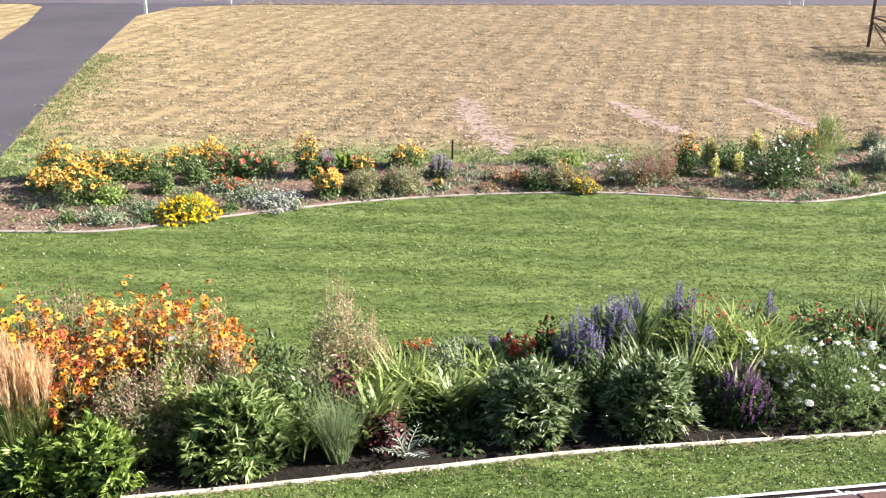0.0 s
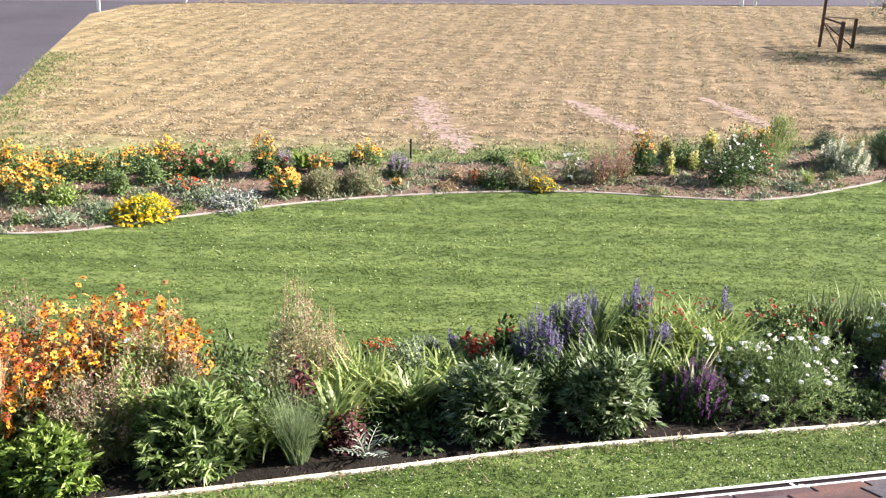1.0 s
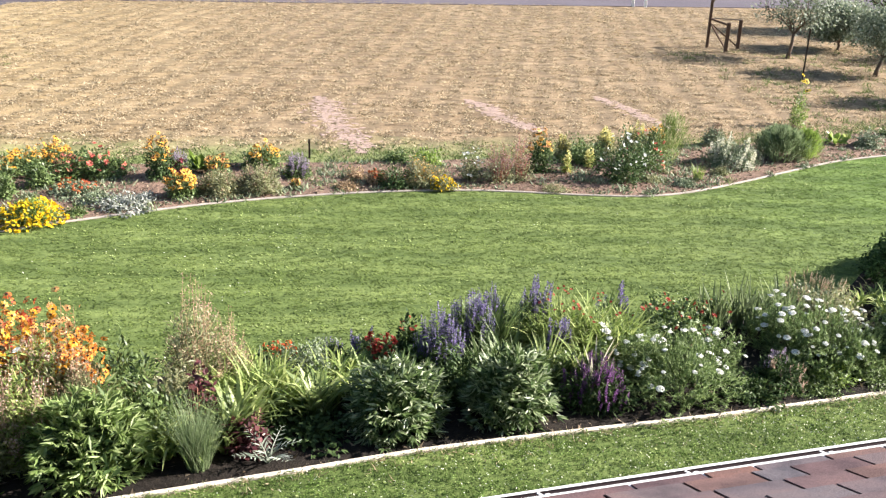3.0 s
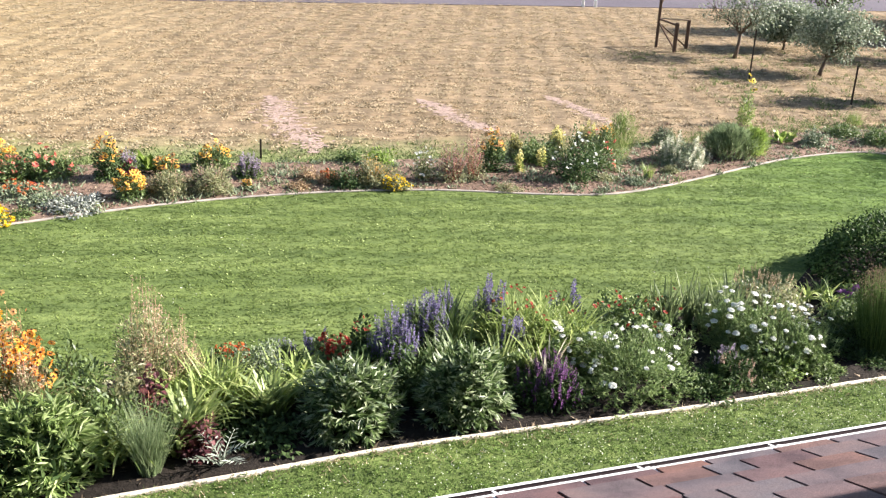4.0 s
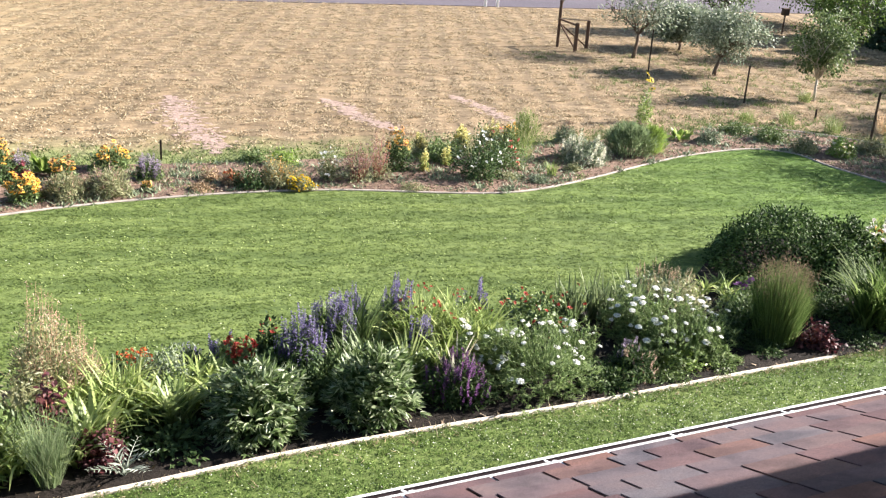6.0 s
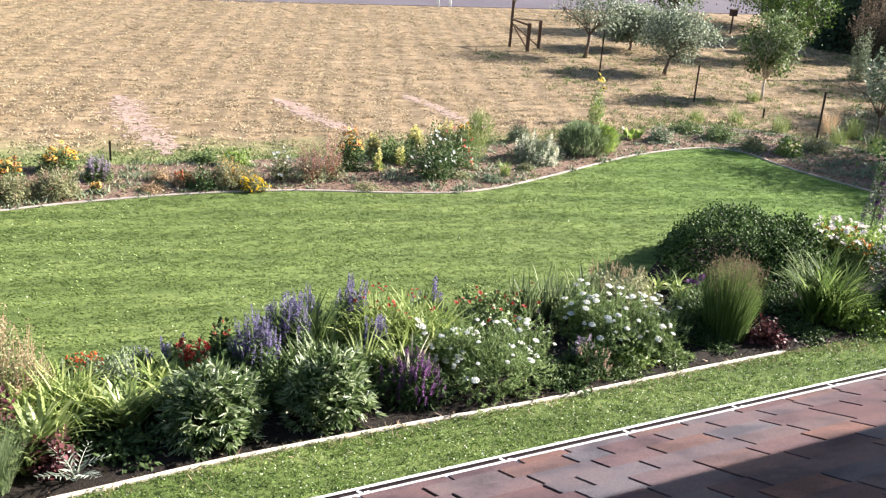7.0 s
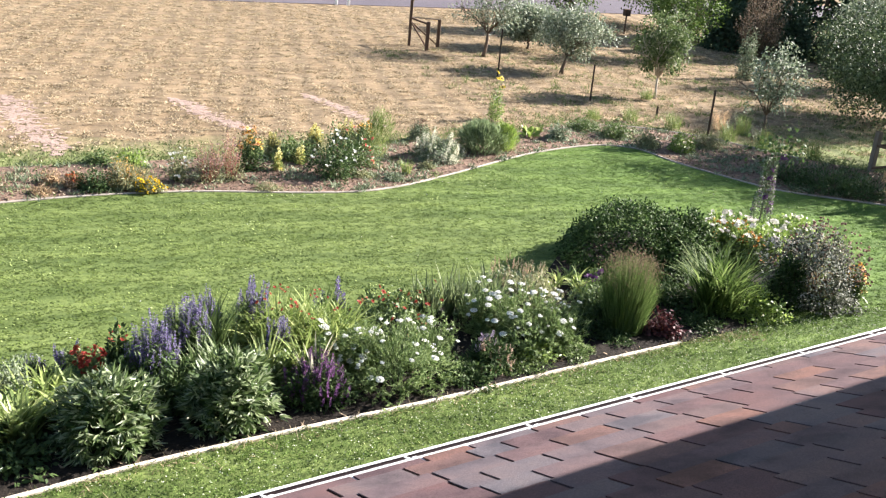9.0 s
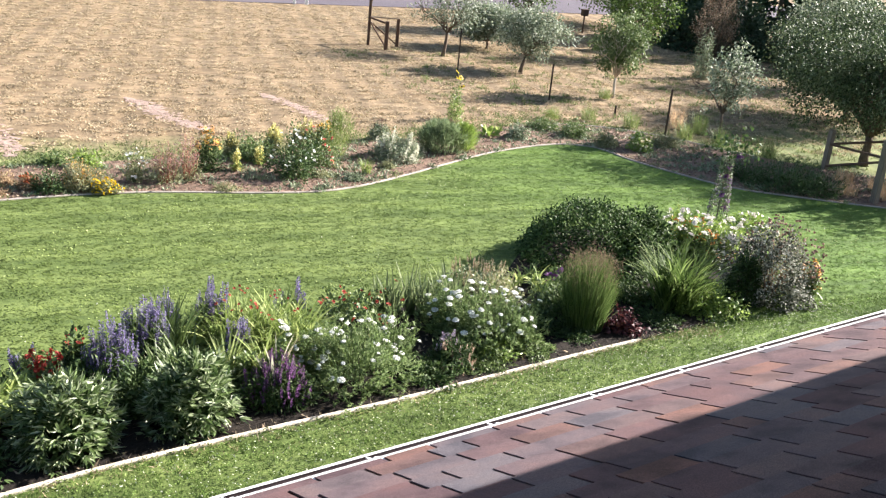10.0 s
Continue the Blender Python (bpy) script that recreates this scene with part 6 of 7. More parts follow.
bush(13.70, 19.51, 0.35, 0.82, leaf="mid", label="low green perennials behind the border", name="leafy_perennial", ll=0.06, lw=0.025, stem="stem", category="plant")
bush(13.29, 20.28, 0.22, 0.83, leaf="mid", label="low green perennials behind the border", name="leafy_perennial", ll=0.06, lw=0.025, stem="stem", category="plant")
bush(13.91, 18.51, 0.35, 0.61, leaf="olive", label="low yellow-green perennial in the border", name="leafy_perennial", ll=0.06, lw=0.025, stem="stem", category="plant")
blooms(14.54, 18.04, 0.45, 0.61, petal="cream", leaf="bright", label="low plant with pale variegated leaves", k=24, size=0.05)
bush(15.58, 18.42, 0.26, 0.83, leaf="olive", label="low rough green weeds on soil", name="leafy_perennial", ll=0.06, lw=0.02, stem="dry_stem", category="plant")
# three low shrubs whose dark leaves stand in for the tree shade
bush(15.92, 14.73, 0.48, 1.5, leaf="dark", label="shrub in the border, leaves darkened for shade", name="shaded_shrub", ll=0.10, lw=0.018, lumps=0.4, shell=0.3, cover=1.0)
bush(15.51, 15.49, 0.34, 1.10, leaf="dark", label="shrub in the border, leaves darkened for shade", name="shaded_shrub", ll=0.10, lw=0.018, lumps=0.4, shell=0.3, cover=1.0)
bush(16.36, 14.29, 0.42, 1.0, leaf="dark", label="shrub in the border, leaves darkened for shade", name="shaded_shrub", ll=0.10, lw=0.018, lumps=0.4, shell=0.3, cover=1.0)
finegrass(17.22, 20.03, 0.62, 0.90, leaf="plume", n=160, label="dry tall grass behind the border", name="dry_grass_clump", width=0.008)
finegrass(17.55, 19.51, 0.59, 0.90, leaf="finegrass", n=200, label="tall green grass behind the border", name="grass_tuft", width=0.008)
for x, y in ((17.0, 14.1), (17.6, 13.7), (18.1, 14.3), (17.9, 15.0), (18.7, 13.9)):
    finegrass(x, y, 0.42, 0.9, leaf="plume", n=150, label="dry pale grass by the wooden fence", name="dry_grass_clump", width=0.009, arch=0.7, spread=0.6)
bush(8.49, 9.57, 0.10, 0.70, leaf="dark", label="dark low foliage at the bed edge", name="leafy_perennial", ll=0.06, lw=0.025, stem="stem", category="plant")
bush(8.60, 10.34, 0.25, 0.81, leaf="dark", label="dark low foliage in the bed", name="leafy_perennial", ll=0.06, lw=0.025, stem="stem", category="plant")
bush(10.47, 10.14, 0.10, 0.96, leaf="dark", label="dark low foliage at the bed edge", name="leafy_perennial", ll=0.06, lw=0.025, stem="stem", category="plant")
blooms(11.29, 11.36, 0.61, 0.84, petal="phlox", label="white phlox with rounded flower heads", k=26, size=0.068, name="white_phlox", leaf="bright")
blooms(10.79, 11.60, 0.61, 0.83, petal="phlox", label="white phlox with rounded flower heads", k=20, size=0.068, name="white_phlox", leaf="bright")
daisies(10.83, 11.30, 0.56, 0.73, petal="orange", label="orange daisies among white phlox", k=34, size=0.04)
wisps(-2.43, 8.68, 1.11, 0.72, leaf="fadedpink", base="daylily", label="faded phlox with pinkish brown seed heads", k=105, stem="dry_stem", per=18, name="faded_phlox", cover=2.2, base_h=0.85)
wisps(-2.75, 8.13, 0.63, 0.65, leaf="fadedpink", base="olive", label="faded phlox with brown leaves", k=90, stem="dry_stem", per=18, name="faded_phlox", cover=2.2, base_h=0.85)
wisps(-2.29, 8.26, 0.62, 0.71, leaf="haze", base="daylily", label="faded phlox with tan seed heads", k=90, stem="dry_stem", per=18, name="faded_phlox", cover=2.2, base_h=0.85)
bush(4.75, 8.93, 0.20, 0.70, leaf="dark", label="dark low foliage beside the edging", name="leafy_perennial", ll=0.06, lw=0.025, stem="stem", category="plant")
bush(5.47, 9.02, 0.10, 0.59, leaf="mid", label="low feathery foliage beside the edging", name="leafy_perennial", ll=0.05, lw=0.015, stem="stem", category="plant")
bush(6.29, 9.18, 0.10, 0.55, leaf="mid", label="low feathery foliage beside the edging", name="leafy_perennial", ll=0.05, lw=0.015, stem="stem", category="plant")
bush(7.04, 9.50, 0.10, 0.65, leaf="dark", label="dark low foliage beside the edging", name="leafy_perennial", ll=0.06, lw=0.025, stem="stem", category="plant")
bush(-1.20, 8.42, 0.46, 0.68, leaf="mid", label="low green foliage in the bed", name="leafy_perennial", ll=0.07, lw=0.025, stem="stem", category="plant")
bush(-1.25, 8.82, 0.52, 0.70, leaf="olive", label="olive-green leafy perennial in the bed", name="leafy_perennial", ll=0.08, lw=0.026, stem="stem", category="plant")
straps(-1.45, 8.72, 0.52, 0.60, label="light green clump of strap leaves", n=150, width=0.03, arch=1.1)
bush(-0.34, 8.70, 0.18, 0.70, leaf="dark", label="low dark foliage in the bed", name="leafy_perennial", ll=0.07, lw=0.025, stem="stem", category="plant")
bush(1.60, 9.18, 0.43, 0.76, leaf="dark", label="dark low foliage in the bed", name="leafy_perennial", ll=0.07, lw=0.025, stem="stem", category="plant")
bush(3.78, 9.78, 0.28, 0.78, leaf="mid", label="low green foliage in the bed", name="leafy_perennial", ll=0.07, lw=0.025, stem="stem", category="plant")
straps(-1.38, 8.30, 0.61, 0.48, label="light green clump of strap leaves", n=110)
straps(-0.72, 8.26, 0.50, 0.55, label="light green clump of strap leaves", n=130, leaf="iris", arch=0.9, width=0.042, spread=0.55)
straps(-0.21, 8.93, 0.54, 0.51, label="yellow-green arching daylily clump", n=130)
straps(1.87, 9.47, 0.55, 0.66, leaf="mid", label="dark green clump of iris leaves", name="iris_clump", n=120, arch=0.6, width=0.026)
straps(3.51, 9.65, 0.61, 0.70, label="yellow-green arching daylily clump", n=160)
daisies(-3.08, 8.42, 1.05, 0.72, petal="yellow", second="fadedorange", label="dense golden and fading coneflowers with dark centres", k=168, stem="red_stem", size=0.045, low=0.2, tilt=0.8, leaf="olive", leafy=0.7, cover=1.0)
daisies(-2.62, 8.75, 0.99, 0.68, petal="yellow", second="fadedorange", label="dense golden and fading coneflowers with dark centres", k=151, stem="red_stem", size=0.045, low=0.2, tilt=0.8, leaf="olive", leafy=0.7, cover=1.0)
daisies(-2.09, 8.65, 0.95, 0.55, petal="orange", second="yellow", label="orange and yellow coneflowers with dark centres", k=92, stem="red_stem", size=0.045, low=0.2, tilt=0.8, leaf="olive", leafy=0.7, cover=1.0)
daisies(-3.88, 8.18, 1.19, 0.61, petal="yellow", second="orange", label="yellow and orange coneflowers with dark centres", k=100, size=0.045, low=0.2, tilt=0.8, leaf="olive", leafy=0.7, cover=1.0)
blooms(10.48, 11.87, 0.58, 0.65, petal="phlox", label="white phlox with rounded flower heads", k=26, size=0.068, name="white_phlox", leaf="bright")
wisps(-2.96, 8.89, 1.22, 1.14, leaf="fadedorange", base=None, label="fading orange petals and stalks in the coneflower clump", k=120, stem="dry_stem", per=9, size=0.034, low=0.1, name="fading_coneflowers")
wisps(-2.27, 8.92, 1.13, 0.79, leaf="fadedorange", base=None, label="fading orange petals and stalks in the coneflower clump", k=100, stem="dry_stem", per=9, size=0.034, low=0.1, name="fading_coneflowers")
wisps(-3.63, 8.48, 1.19, 0.85, leaf="fadedorange", base=None, label="fading orange petals and stalks in the coneflower clump", k=70, stem="dry_stem", per=9, size=0.034, low=0.1, name="fading_coneflowers")
wisps(-0.72, 9.30, 0.98, 0.55, leaf="haze", base="olive", label="low wispy plant with dry tan seed stalks", k=60, per=9, size=0.026, low=0.3, cover=0.6)
wisps(-1.02, 16.59, 0.16, 1.34, leaf="litter", base="olive", label="low dry perennials with reddish stems on the border", k=110, stem="red_stem", per=6, size=0.03, cover=1.2, name="dry_perennial")
bush(-2.16, 17.48, 0.29, 0.25, leaf="burgundy", label="upright burgundy plant in the border", name="burgundy_plant", ll=0.07, lw=0.03, stem="red_stem", category="plant")
wisps(0.78, 16.55, 0.15, 0.49, leaf="litter", base="brown", label="small dry brown plant on soil", k=30, per=5, size=0.03, name="dry_perennial")
wisps(-5.08, 15.54, 0.19, 0.57, leaf="haze", base="greygreen", label="pale grey-green weedy plant on soil", k=30, per=5, size=0.03, name="weedy_plant")
wisps(4.41, 16.34, 0.12, 0.59, leaf="haze", base="olive", label="low weedy plant on bare soil", k=24, per=5, size=0.03, name="weedy_plant")
wisps(-4.17, 9.08, 1.33, 0.66, leaf="dusky", label="tall plant with dusky purple-brown seed heads", k=70, base="mid", size=0.045, per=13)
# ---------------------------------------------------------------- trees, fence, posts
tree(15.74, 30.81, 2.75, 2.9, 0.80, "silvertree", "small fruit tree with a forked dark trunk and thin silvery crown", "fruit_tree", n=2100, ll=0.075, lw=0.03, r=0.06, lean=(0.12, 0.0), cx=0.25, fork=2)
tree(18.45, 32.6, 1.75, 2.5, 0.25, "silvertree", "low rounded silvery green orchard tree", "fruit_tree", n=6500, ll=0.085, lw=0.036, r=0.05)
tree(17.08, 27.8, 2.2, 2.55, 0.55, "silvertree", "small leaning fruit tree with grey-green leaves", "fruit_tree", n=6500, ll=0.07, lw=0.03, r=0.06, lean=(0.35, 0.1), cx=0.22)
tree(18.05, 24.0, 2.5, 1.75, 0.6, "orchard", "young fruit tree with a pale trunk", "fruit_tree", n=4600, ll=0.068, lw=0.03, r=0.04, bark="pale_bark", cx=0.05)
finegrass(17.55, 23.7, 0.38, 0.75, "finegrass", "tuft of green grass beside a young tree", "grass_tuft", n=200, width=0.009, arch=0.7, spread=0.6)
tree(17.31, 18.53, 2.5, 1.35, 0.75, "silvertree", "young fruit tree with sparse upright branches", "fruit_tree", n=2300, ll=0.06, lw=0.028, r=0.035, cx=0.12)
tree(24.0, 20.6, 3.4, 5.2, 0.3, "bigtree", "large spreading tree with glossy dark leaves", "large_tree", n=40001, ll=0.063, lw=0.03, r=0.13, depth=3, flat=1.0, hollow=0.35)
tree(19.85, 16.2, 3.3, 4.8, 0.72, "bigtree", "spreading leafy tree above the wooden fence", "fruit_tree", n=42000, ll=0.06, lw=0.025, r=0.11, depth=3, flat=1.0, hollow=0.05)
tree(22.8, 37.1, 3.6, 2.9, 0.9, "treegreen", "orchard tree with dense green leaves", "fruit_tree", n=5200, ll=0.09, lw=0.04, r=0.07)
tree(30.2, 40.5, 4.6, 6.0, 0.8, "treegreen", "leafy bright green tree in front of the spruces", "shade_tree", n=11000, ll=0.11, lw=0.05, r=0.12)
tree(23.6, 30.6, 3.2, 3.0, 0.6, "treegreen", "small leafy green orchard tree", "fruit_tree", n=6000, ll=0.07, lw=0.03, r=0.05)
tree(28.5, 25.5, 4.0, 3.6, 0.8, "silvertree", "orchard tree with silvery leaves", "fruit_tree", n=7000, ll=0.08, lw=0.034, r=0.09)
tree(21.9, 13.4, 3.4, 3.6, 0.9, "bigtree", "leafy fruit tree beyond the wooden fence", "fruit_tree", n=6000, ll=0.09, lw=0.04, r=0.09)
bush(24.09, 27.15, 1.5, 0.7, "greygreen", "pale silvery upright shrub", "silver_shrub", ll=0.09, lw=0.03, cover=1.0, shell=0.3, lumps=0.35)
for x, y, h, w in ((34.0, 37.0, 6.0, 3.8), (31.2, 34.8, 5.4, 3.4), (33.2, 33.2, 5.4, 3.4), (29.0, 35.6, 5.2, 3.4), (35.2, 31.0, 5.6, 3.6), (37.0, 28.6, 5.8, 3.6), (38.2, 25.8, 5.8, 3.6), (39.5, 22.5, 6.0, 3.6), (37.0, 34.0, 6.4, 4.0), (40.5, 29.0, 6.5, 4.0), (32.6, 36.0, 5.8, 3.6), (36.0, 33.0, 6.0, 3.8)):
    spruce(x, y, h, w)
wisps(27.9, 31.0, 3.7, 2.2, leaf="litter", label="tall grey-brown many-stemmed shrub with sparse dull leaves", name="brown_shrub", k=230, base=None, stem="bark", size=0.08, low=0.25, per=18)



def steel_post(x, y, h, lean=(0, 0)):
    """A studded T-section fence post."""
    bm = bmesh.new()
    sh = Matrix(((1, 0, lean[0], 0), (0, 1, lean[1], 0), (0, 0, 1, 0), (0, 0, 0, 1)))
    m = Matrix.Translation((x, y, -0.05)) @ sh
    box(bm, (0.036, 0.010, h), m @ Matrix.Translation((0, 0, h / 2)))
    box(bm, (0.010, 0.045, h), m @ Matrix.Translation((0, 0.026, h / 2)))
    for k in range(int(h / 0.12)):
        box(bm, (0.018, 0.014, 0.014), m @ Matrix.Translation((0, -0.011, 0.1 + 0.12 * k)))
    me = bm_mesh("steel_fence_post", bm)
    me.materials.append(M["iron"])
    return tagged(new("steel_fence_post", me), "dark rusty steel fence post", "post", "steel fence posts")


steel_post(15.60, 23.65, 1.08)
steel_post(16.44, 19.46, 1.22)
steel_post(14.46, 27.19, 1.50)
steel_post(16.48, 21.69, 0.32)
steel_post(0.16, 18.6, 0.42)


def beam(bm, a, b, w):
    a, b = Vector(a), Vector(b)
    d = b - a
    m = Matrix.Translation((a + b) / 2) @ d.to_track_quat("Z", "Y").to_matrix().to_4x4()
    box(bm, (w, w, d.length), m, w * 0.12)
    return bm


gate = thing("fence_gate_corner", 0, 0, 0, "weathered brown wooden fence corner with a braced gate", "fence")
GA, GB, GC = Vector((13.82, 32.89, 0)), Vector((14.05, 31.85, 0)), Vector((14.83, 32.67, 0))
up = Vector((0, 0, 1))
part("post", beam(bmesh.new(), GA - up * 0.05, GA + up * 1.62, 0.085), M["wood"], gate)
part("post", beam(bmesh.new(), GB - up * 0.05, GB + up * 0.98, 0.11), M["wood"], gate)
part("post", beam(bmesh.new(), GC - up * 0.05, GC + up * 0.98, 0.10), M["wood"], gate)
part("fork", beam(bmesh.new(), GA + up * 1.45, GA + up * 1.75 + Vector((0.16, 0.02, 0)), 0.045), M["grey_wood"], gate, "pale forked branch stub")
part("rail", beam(bmesh.new(), GA + up * 0.97, GB + up * 0.90, 0.06), M["wood"], gate)
part("rail", beam(bmesh.new(), GA + up * 0.99, GC + up * 0.97, 0.035), M["grey_wood"], gate)
part("brace", beam(bmesh.new(), GA + up * 0.86, GB + up * 0.10, 0.05), M["wood"], gate)
part("brace", beam(bmesh.new(), GA + up * 0.84, GC + up * 0.06, 0.045), M["wood"], gate)

trellis = thing("fence_trellis", 0, 0, 0, "grey weathered wooden fence posts with rails under the large tree", "fence")
TA, TB, TC = Vector((18.35, 16.0, 0)), Vector((17.15, 13.52, 0)), Vector((19.6, 14.9, 0))
part("post", beam(bmesh.new(), TA - up * 0.05, TA + up * 0.95, 0.13), M["grey_wood"], trellis)
part("post", beam(bmesh.new(), TB - up * 0.05, TB + up * 1.35, 0.14), M["grey_wood"], trellis)
part("post", beam(bmesh.new(), TC - up * 0.05, TC + up * 1.25, 0.14), M["grey_wood"], trellis)
part("rail", beam(bmesh.new(), TA + up * 0.62, TB + up * 0.98, 0.05), M["wood"], trellis)
part("brace", beam(bmesh.new(), TA + up * 0.10, TB + up * 0.90, 0.05), M["wood"], trellis)
part("rail", beam(bmesh.new(), TA + up * 0.62, TC + up * 0.95, 0.05), M["wood"], trellis)

for x, y, h in ((-11.59, 39.26, 1.0), (14.88, 44.3, 0.9), (15.45, 44.25, 0.33), (-9.0, 42.6, 0.7)):
    t = thing("marker_post", x, y, 0, "white roadside marker post", "post", "white marker posts")
    bm = bmesh.new()
    box(bm, (0.13, 0.06, h + 0.05), Matrix.Translation((0, 0, (h + 0.05) / 2 - 0.05)), 0.012)
    part("post_body", bm, M["white"], t)

birdhouse = thing("box_on_post", 26.15, 37.69, 0, "brown wooden box on a thin post", "box")
part("pole", beam(bmesh.new(), (0, 0, -0.05), (0, 0, 0.80), 0.06), M["wood"], birdhouse)
bm = bmesh.new()
box(bm, (0.27, 0.24, 0.26), Matrix.Translation((0, 0, 0.92)), 0.012)
part("box_body", bm, M["wood"], birdhouse)
bm = bmesh.new()
box(bm, (0.33, 0.30, 0.03), Matrix.Translation((0, 0, 1.064)), 0.008)
part("box_lid", bm, M["wood"], birdhouse)

# clematis climbing a slim obelisk
ob = thing("clematis_obelisk", 12.78, 13.32, 0.03, "slim grey obelisk covered by a purple clematis", "trellis")
legs = [(-0.13, -0.13), (0.13, -0.13), (0.13, 0.13), (-0.13, 0.13)]
for lx, ly in legs:
    part("leg", beam(bmesh.new(), (lx, ly, -0.03), (lx * 0.15, ly * 0.15, 1.15), 0.018), M["grey_wood"], ob)
for z in (0.25, 0.5, 0.75, 0.98):
    k = 1 - 0.85 * z / 1.15
    s = Soup()
    tube(s, [(a * k, b * k, z) for a, b in legs + legs[:1]], 0.006, 4)
    part("ring", s.mesh("ring"), M["grey_wood"], ob)
s = Soup()
n = 1100
z = rng.random(n) ** 0.8 * 1.15
a = rng.uniform(0, 6.28, n)
r_ = 0.14 * (1 - 0.6 * z / 1.2) + 0.02
p = np.stack([r_ * np.cos(a), r_ * np.sin(a), z], 1)
s.many(LEAF2_V, LEAF2_F, p, frames(p * np.array([1, 1, 0]) + rng.normal(0, 0.1, (n, 3)), 0.05, 0.032))
part("vine_leaves", s.mesh("vine_leaves"), LEAF["greygreen"], ob, kind="stuff")
s = Soup()
q = rng.normal(0, 1, (190, 3)) * np.array([0.30, 0.2, 0.13]) + np.array([0.16, 0, 1.34])
s.many(LEAF2_V, LEAF2_F, q, frames(rng.normal(0, 1, (190, 3)), 0.10, 0.06))
for k in range(7):
    e = rng.normal(0, 1, 3) * np.array([0.28, 0.2, 0.08]) + np.array([0.12, 0, 1.33])
    tube(s, [(0, 0, 1.05), (e[0] * 0.5, e[1] * 0.5, 1.28), e], [0.004, 0.003, 0.002], 3)
part("vine_top", s.mesh("vine_top"), LEAF["dark"], ob, kind="stuff")
p = np.array([(0.16, -0.1, 1.18), (0.20, -0.12, 1.16), (-0.03, -0.08, 0.82), (-0.06, -0.1, 0.80), (0.02, -0.1, 0.6), (0.05, -0.12, 0.34), (-0.05, -0.1, 0.95), (0.06, -0.09, 0.72), (-0.08, -0.12, 0.46), (0.04, -0.08, 1.02), (-0.02, -0.12, 0.22)])
heads(ob, p, 0.068, "purple", "bloom", 0.9)
s = Soup()
n = 90
z = rng.random(n) * 0.8
r_ = 0.16 * (1 - 0.8 * z / 1.2) + 0.05
a = rng.uniform(0, 6.28, n)
p = np.stack([r_ * np.cos(a), r_ * np.sin(a), z], 1)
heads(ob, p, 0.022, "lavender", "bloom", 0.9)

for x, y, h, w in ((30.2, 32.2, 2.2, 2.8), (32.0, 30.0, 2.4, 3.0), (33.8, 27.6, 2.6, 3.2), (29.0, 33.8, 2.0, 2.6), (34.8, 24.6, 2.8, 3.2), (35.5, 26.2, 3.6, 3.2)):
    bush(x, y, h, w, "needle", "dark evergreen shrub under the spruces", "evergreen_shrub", ll=0.20, lw=0.08, cover=1.6)
for x, y, h, w in ((15.9, 20.2, 0.55, 0.9), (16.6, 18.9, 0.6, 0.9), (17.0, 18.1, 0.6, 0.8), (15.2, 21.1, 0.45, 0.9), (17.6, 17.1, 0.6, 0.9), (14.2, 21.3, 0.4, 0.9)):
    finegrass(x, y, h, w, "finegrass", "rough tall grass behind the border", "grass_tuft", n=170, width=0.009, arch=0.7, spread=0.5)
# ---------------------------------------------------------------- grass, litter


def grass_stuff(name, n, region, keep, height, width, leaf, label, z0, lean=0.5, per=1, spread=0.04):
    """Single blades strewn over a stretch of the plan; keep() picks the places."""
    n = n // per
    x = rng.uniform(region[0], region[1], n)
    y = rng.uniform(region[2], region[3], n)
    k = keep(x, y)
    x, y = x[k], y[k]
    th = height * rng.uniform(0.3, 1.5, len(x))          # blades stand in tufts of like height
    x, y, th = np.repeat(x, per), np.repeat(y, per), np.repeat(th, per)
    m = len(x)
    if per > 1:
        x, y = x + rng.normal(0, spread, m), y + rng.normal(0, spread, m)
    a = rng.uniform(0, 6.28, m)
    h = th * rng.uniform(0.6, 1.15, m)
    dx, dy = rng.normal(0, lean, m) * h, rng.normal(0, lean, m) * h
    b0 = np.stack([x - np.cos(a) * width / 2, y - np.sin(a) * width / 2, np.full(m, z0)], 1)
    b1 = np.stack([x + np.cos(a) * width / 2, y + np.sin(a) * width / 2, np.full(m, z0)], 1)
    t = np.stack([x + dx, y + dy, z0 + h], 1)
    v = np.stack([b0, b1, t], 1).reshape(-1, 3)
    f = np.arange(3 * m).reshape(-1, 3)
    ob = part(name, tri_mesh(name, v, f), LEAF[leaf])
    return tagged(ob, label, "grass", kind="stuff")


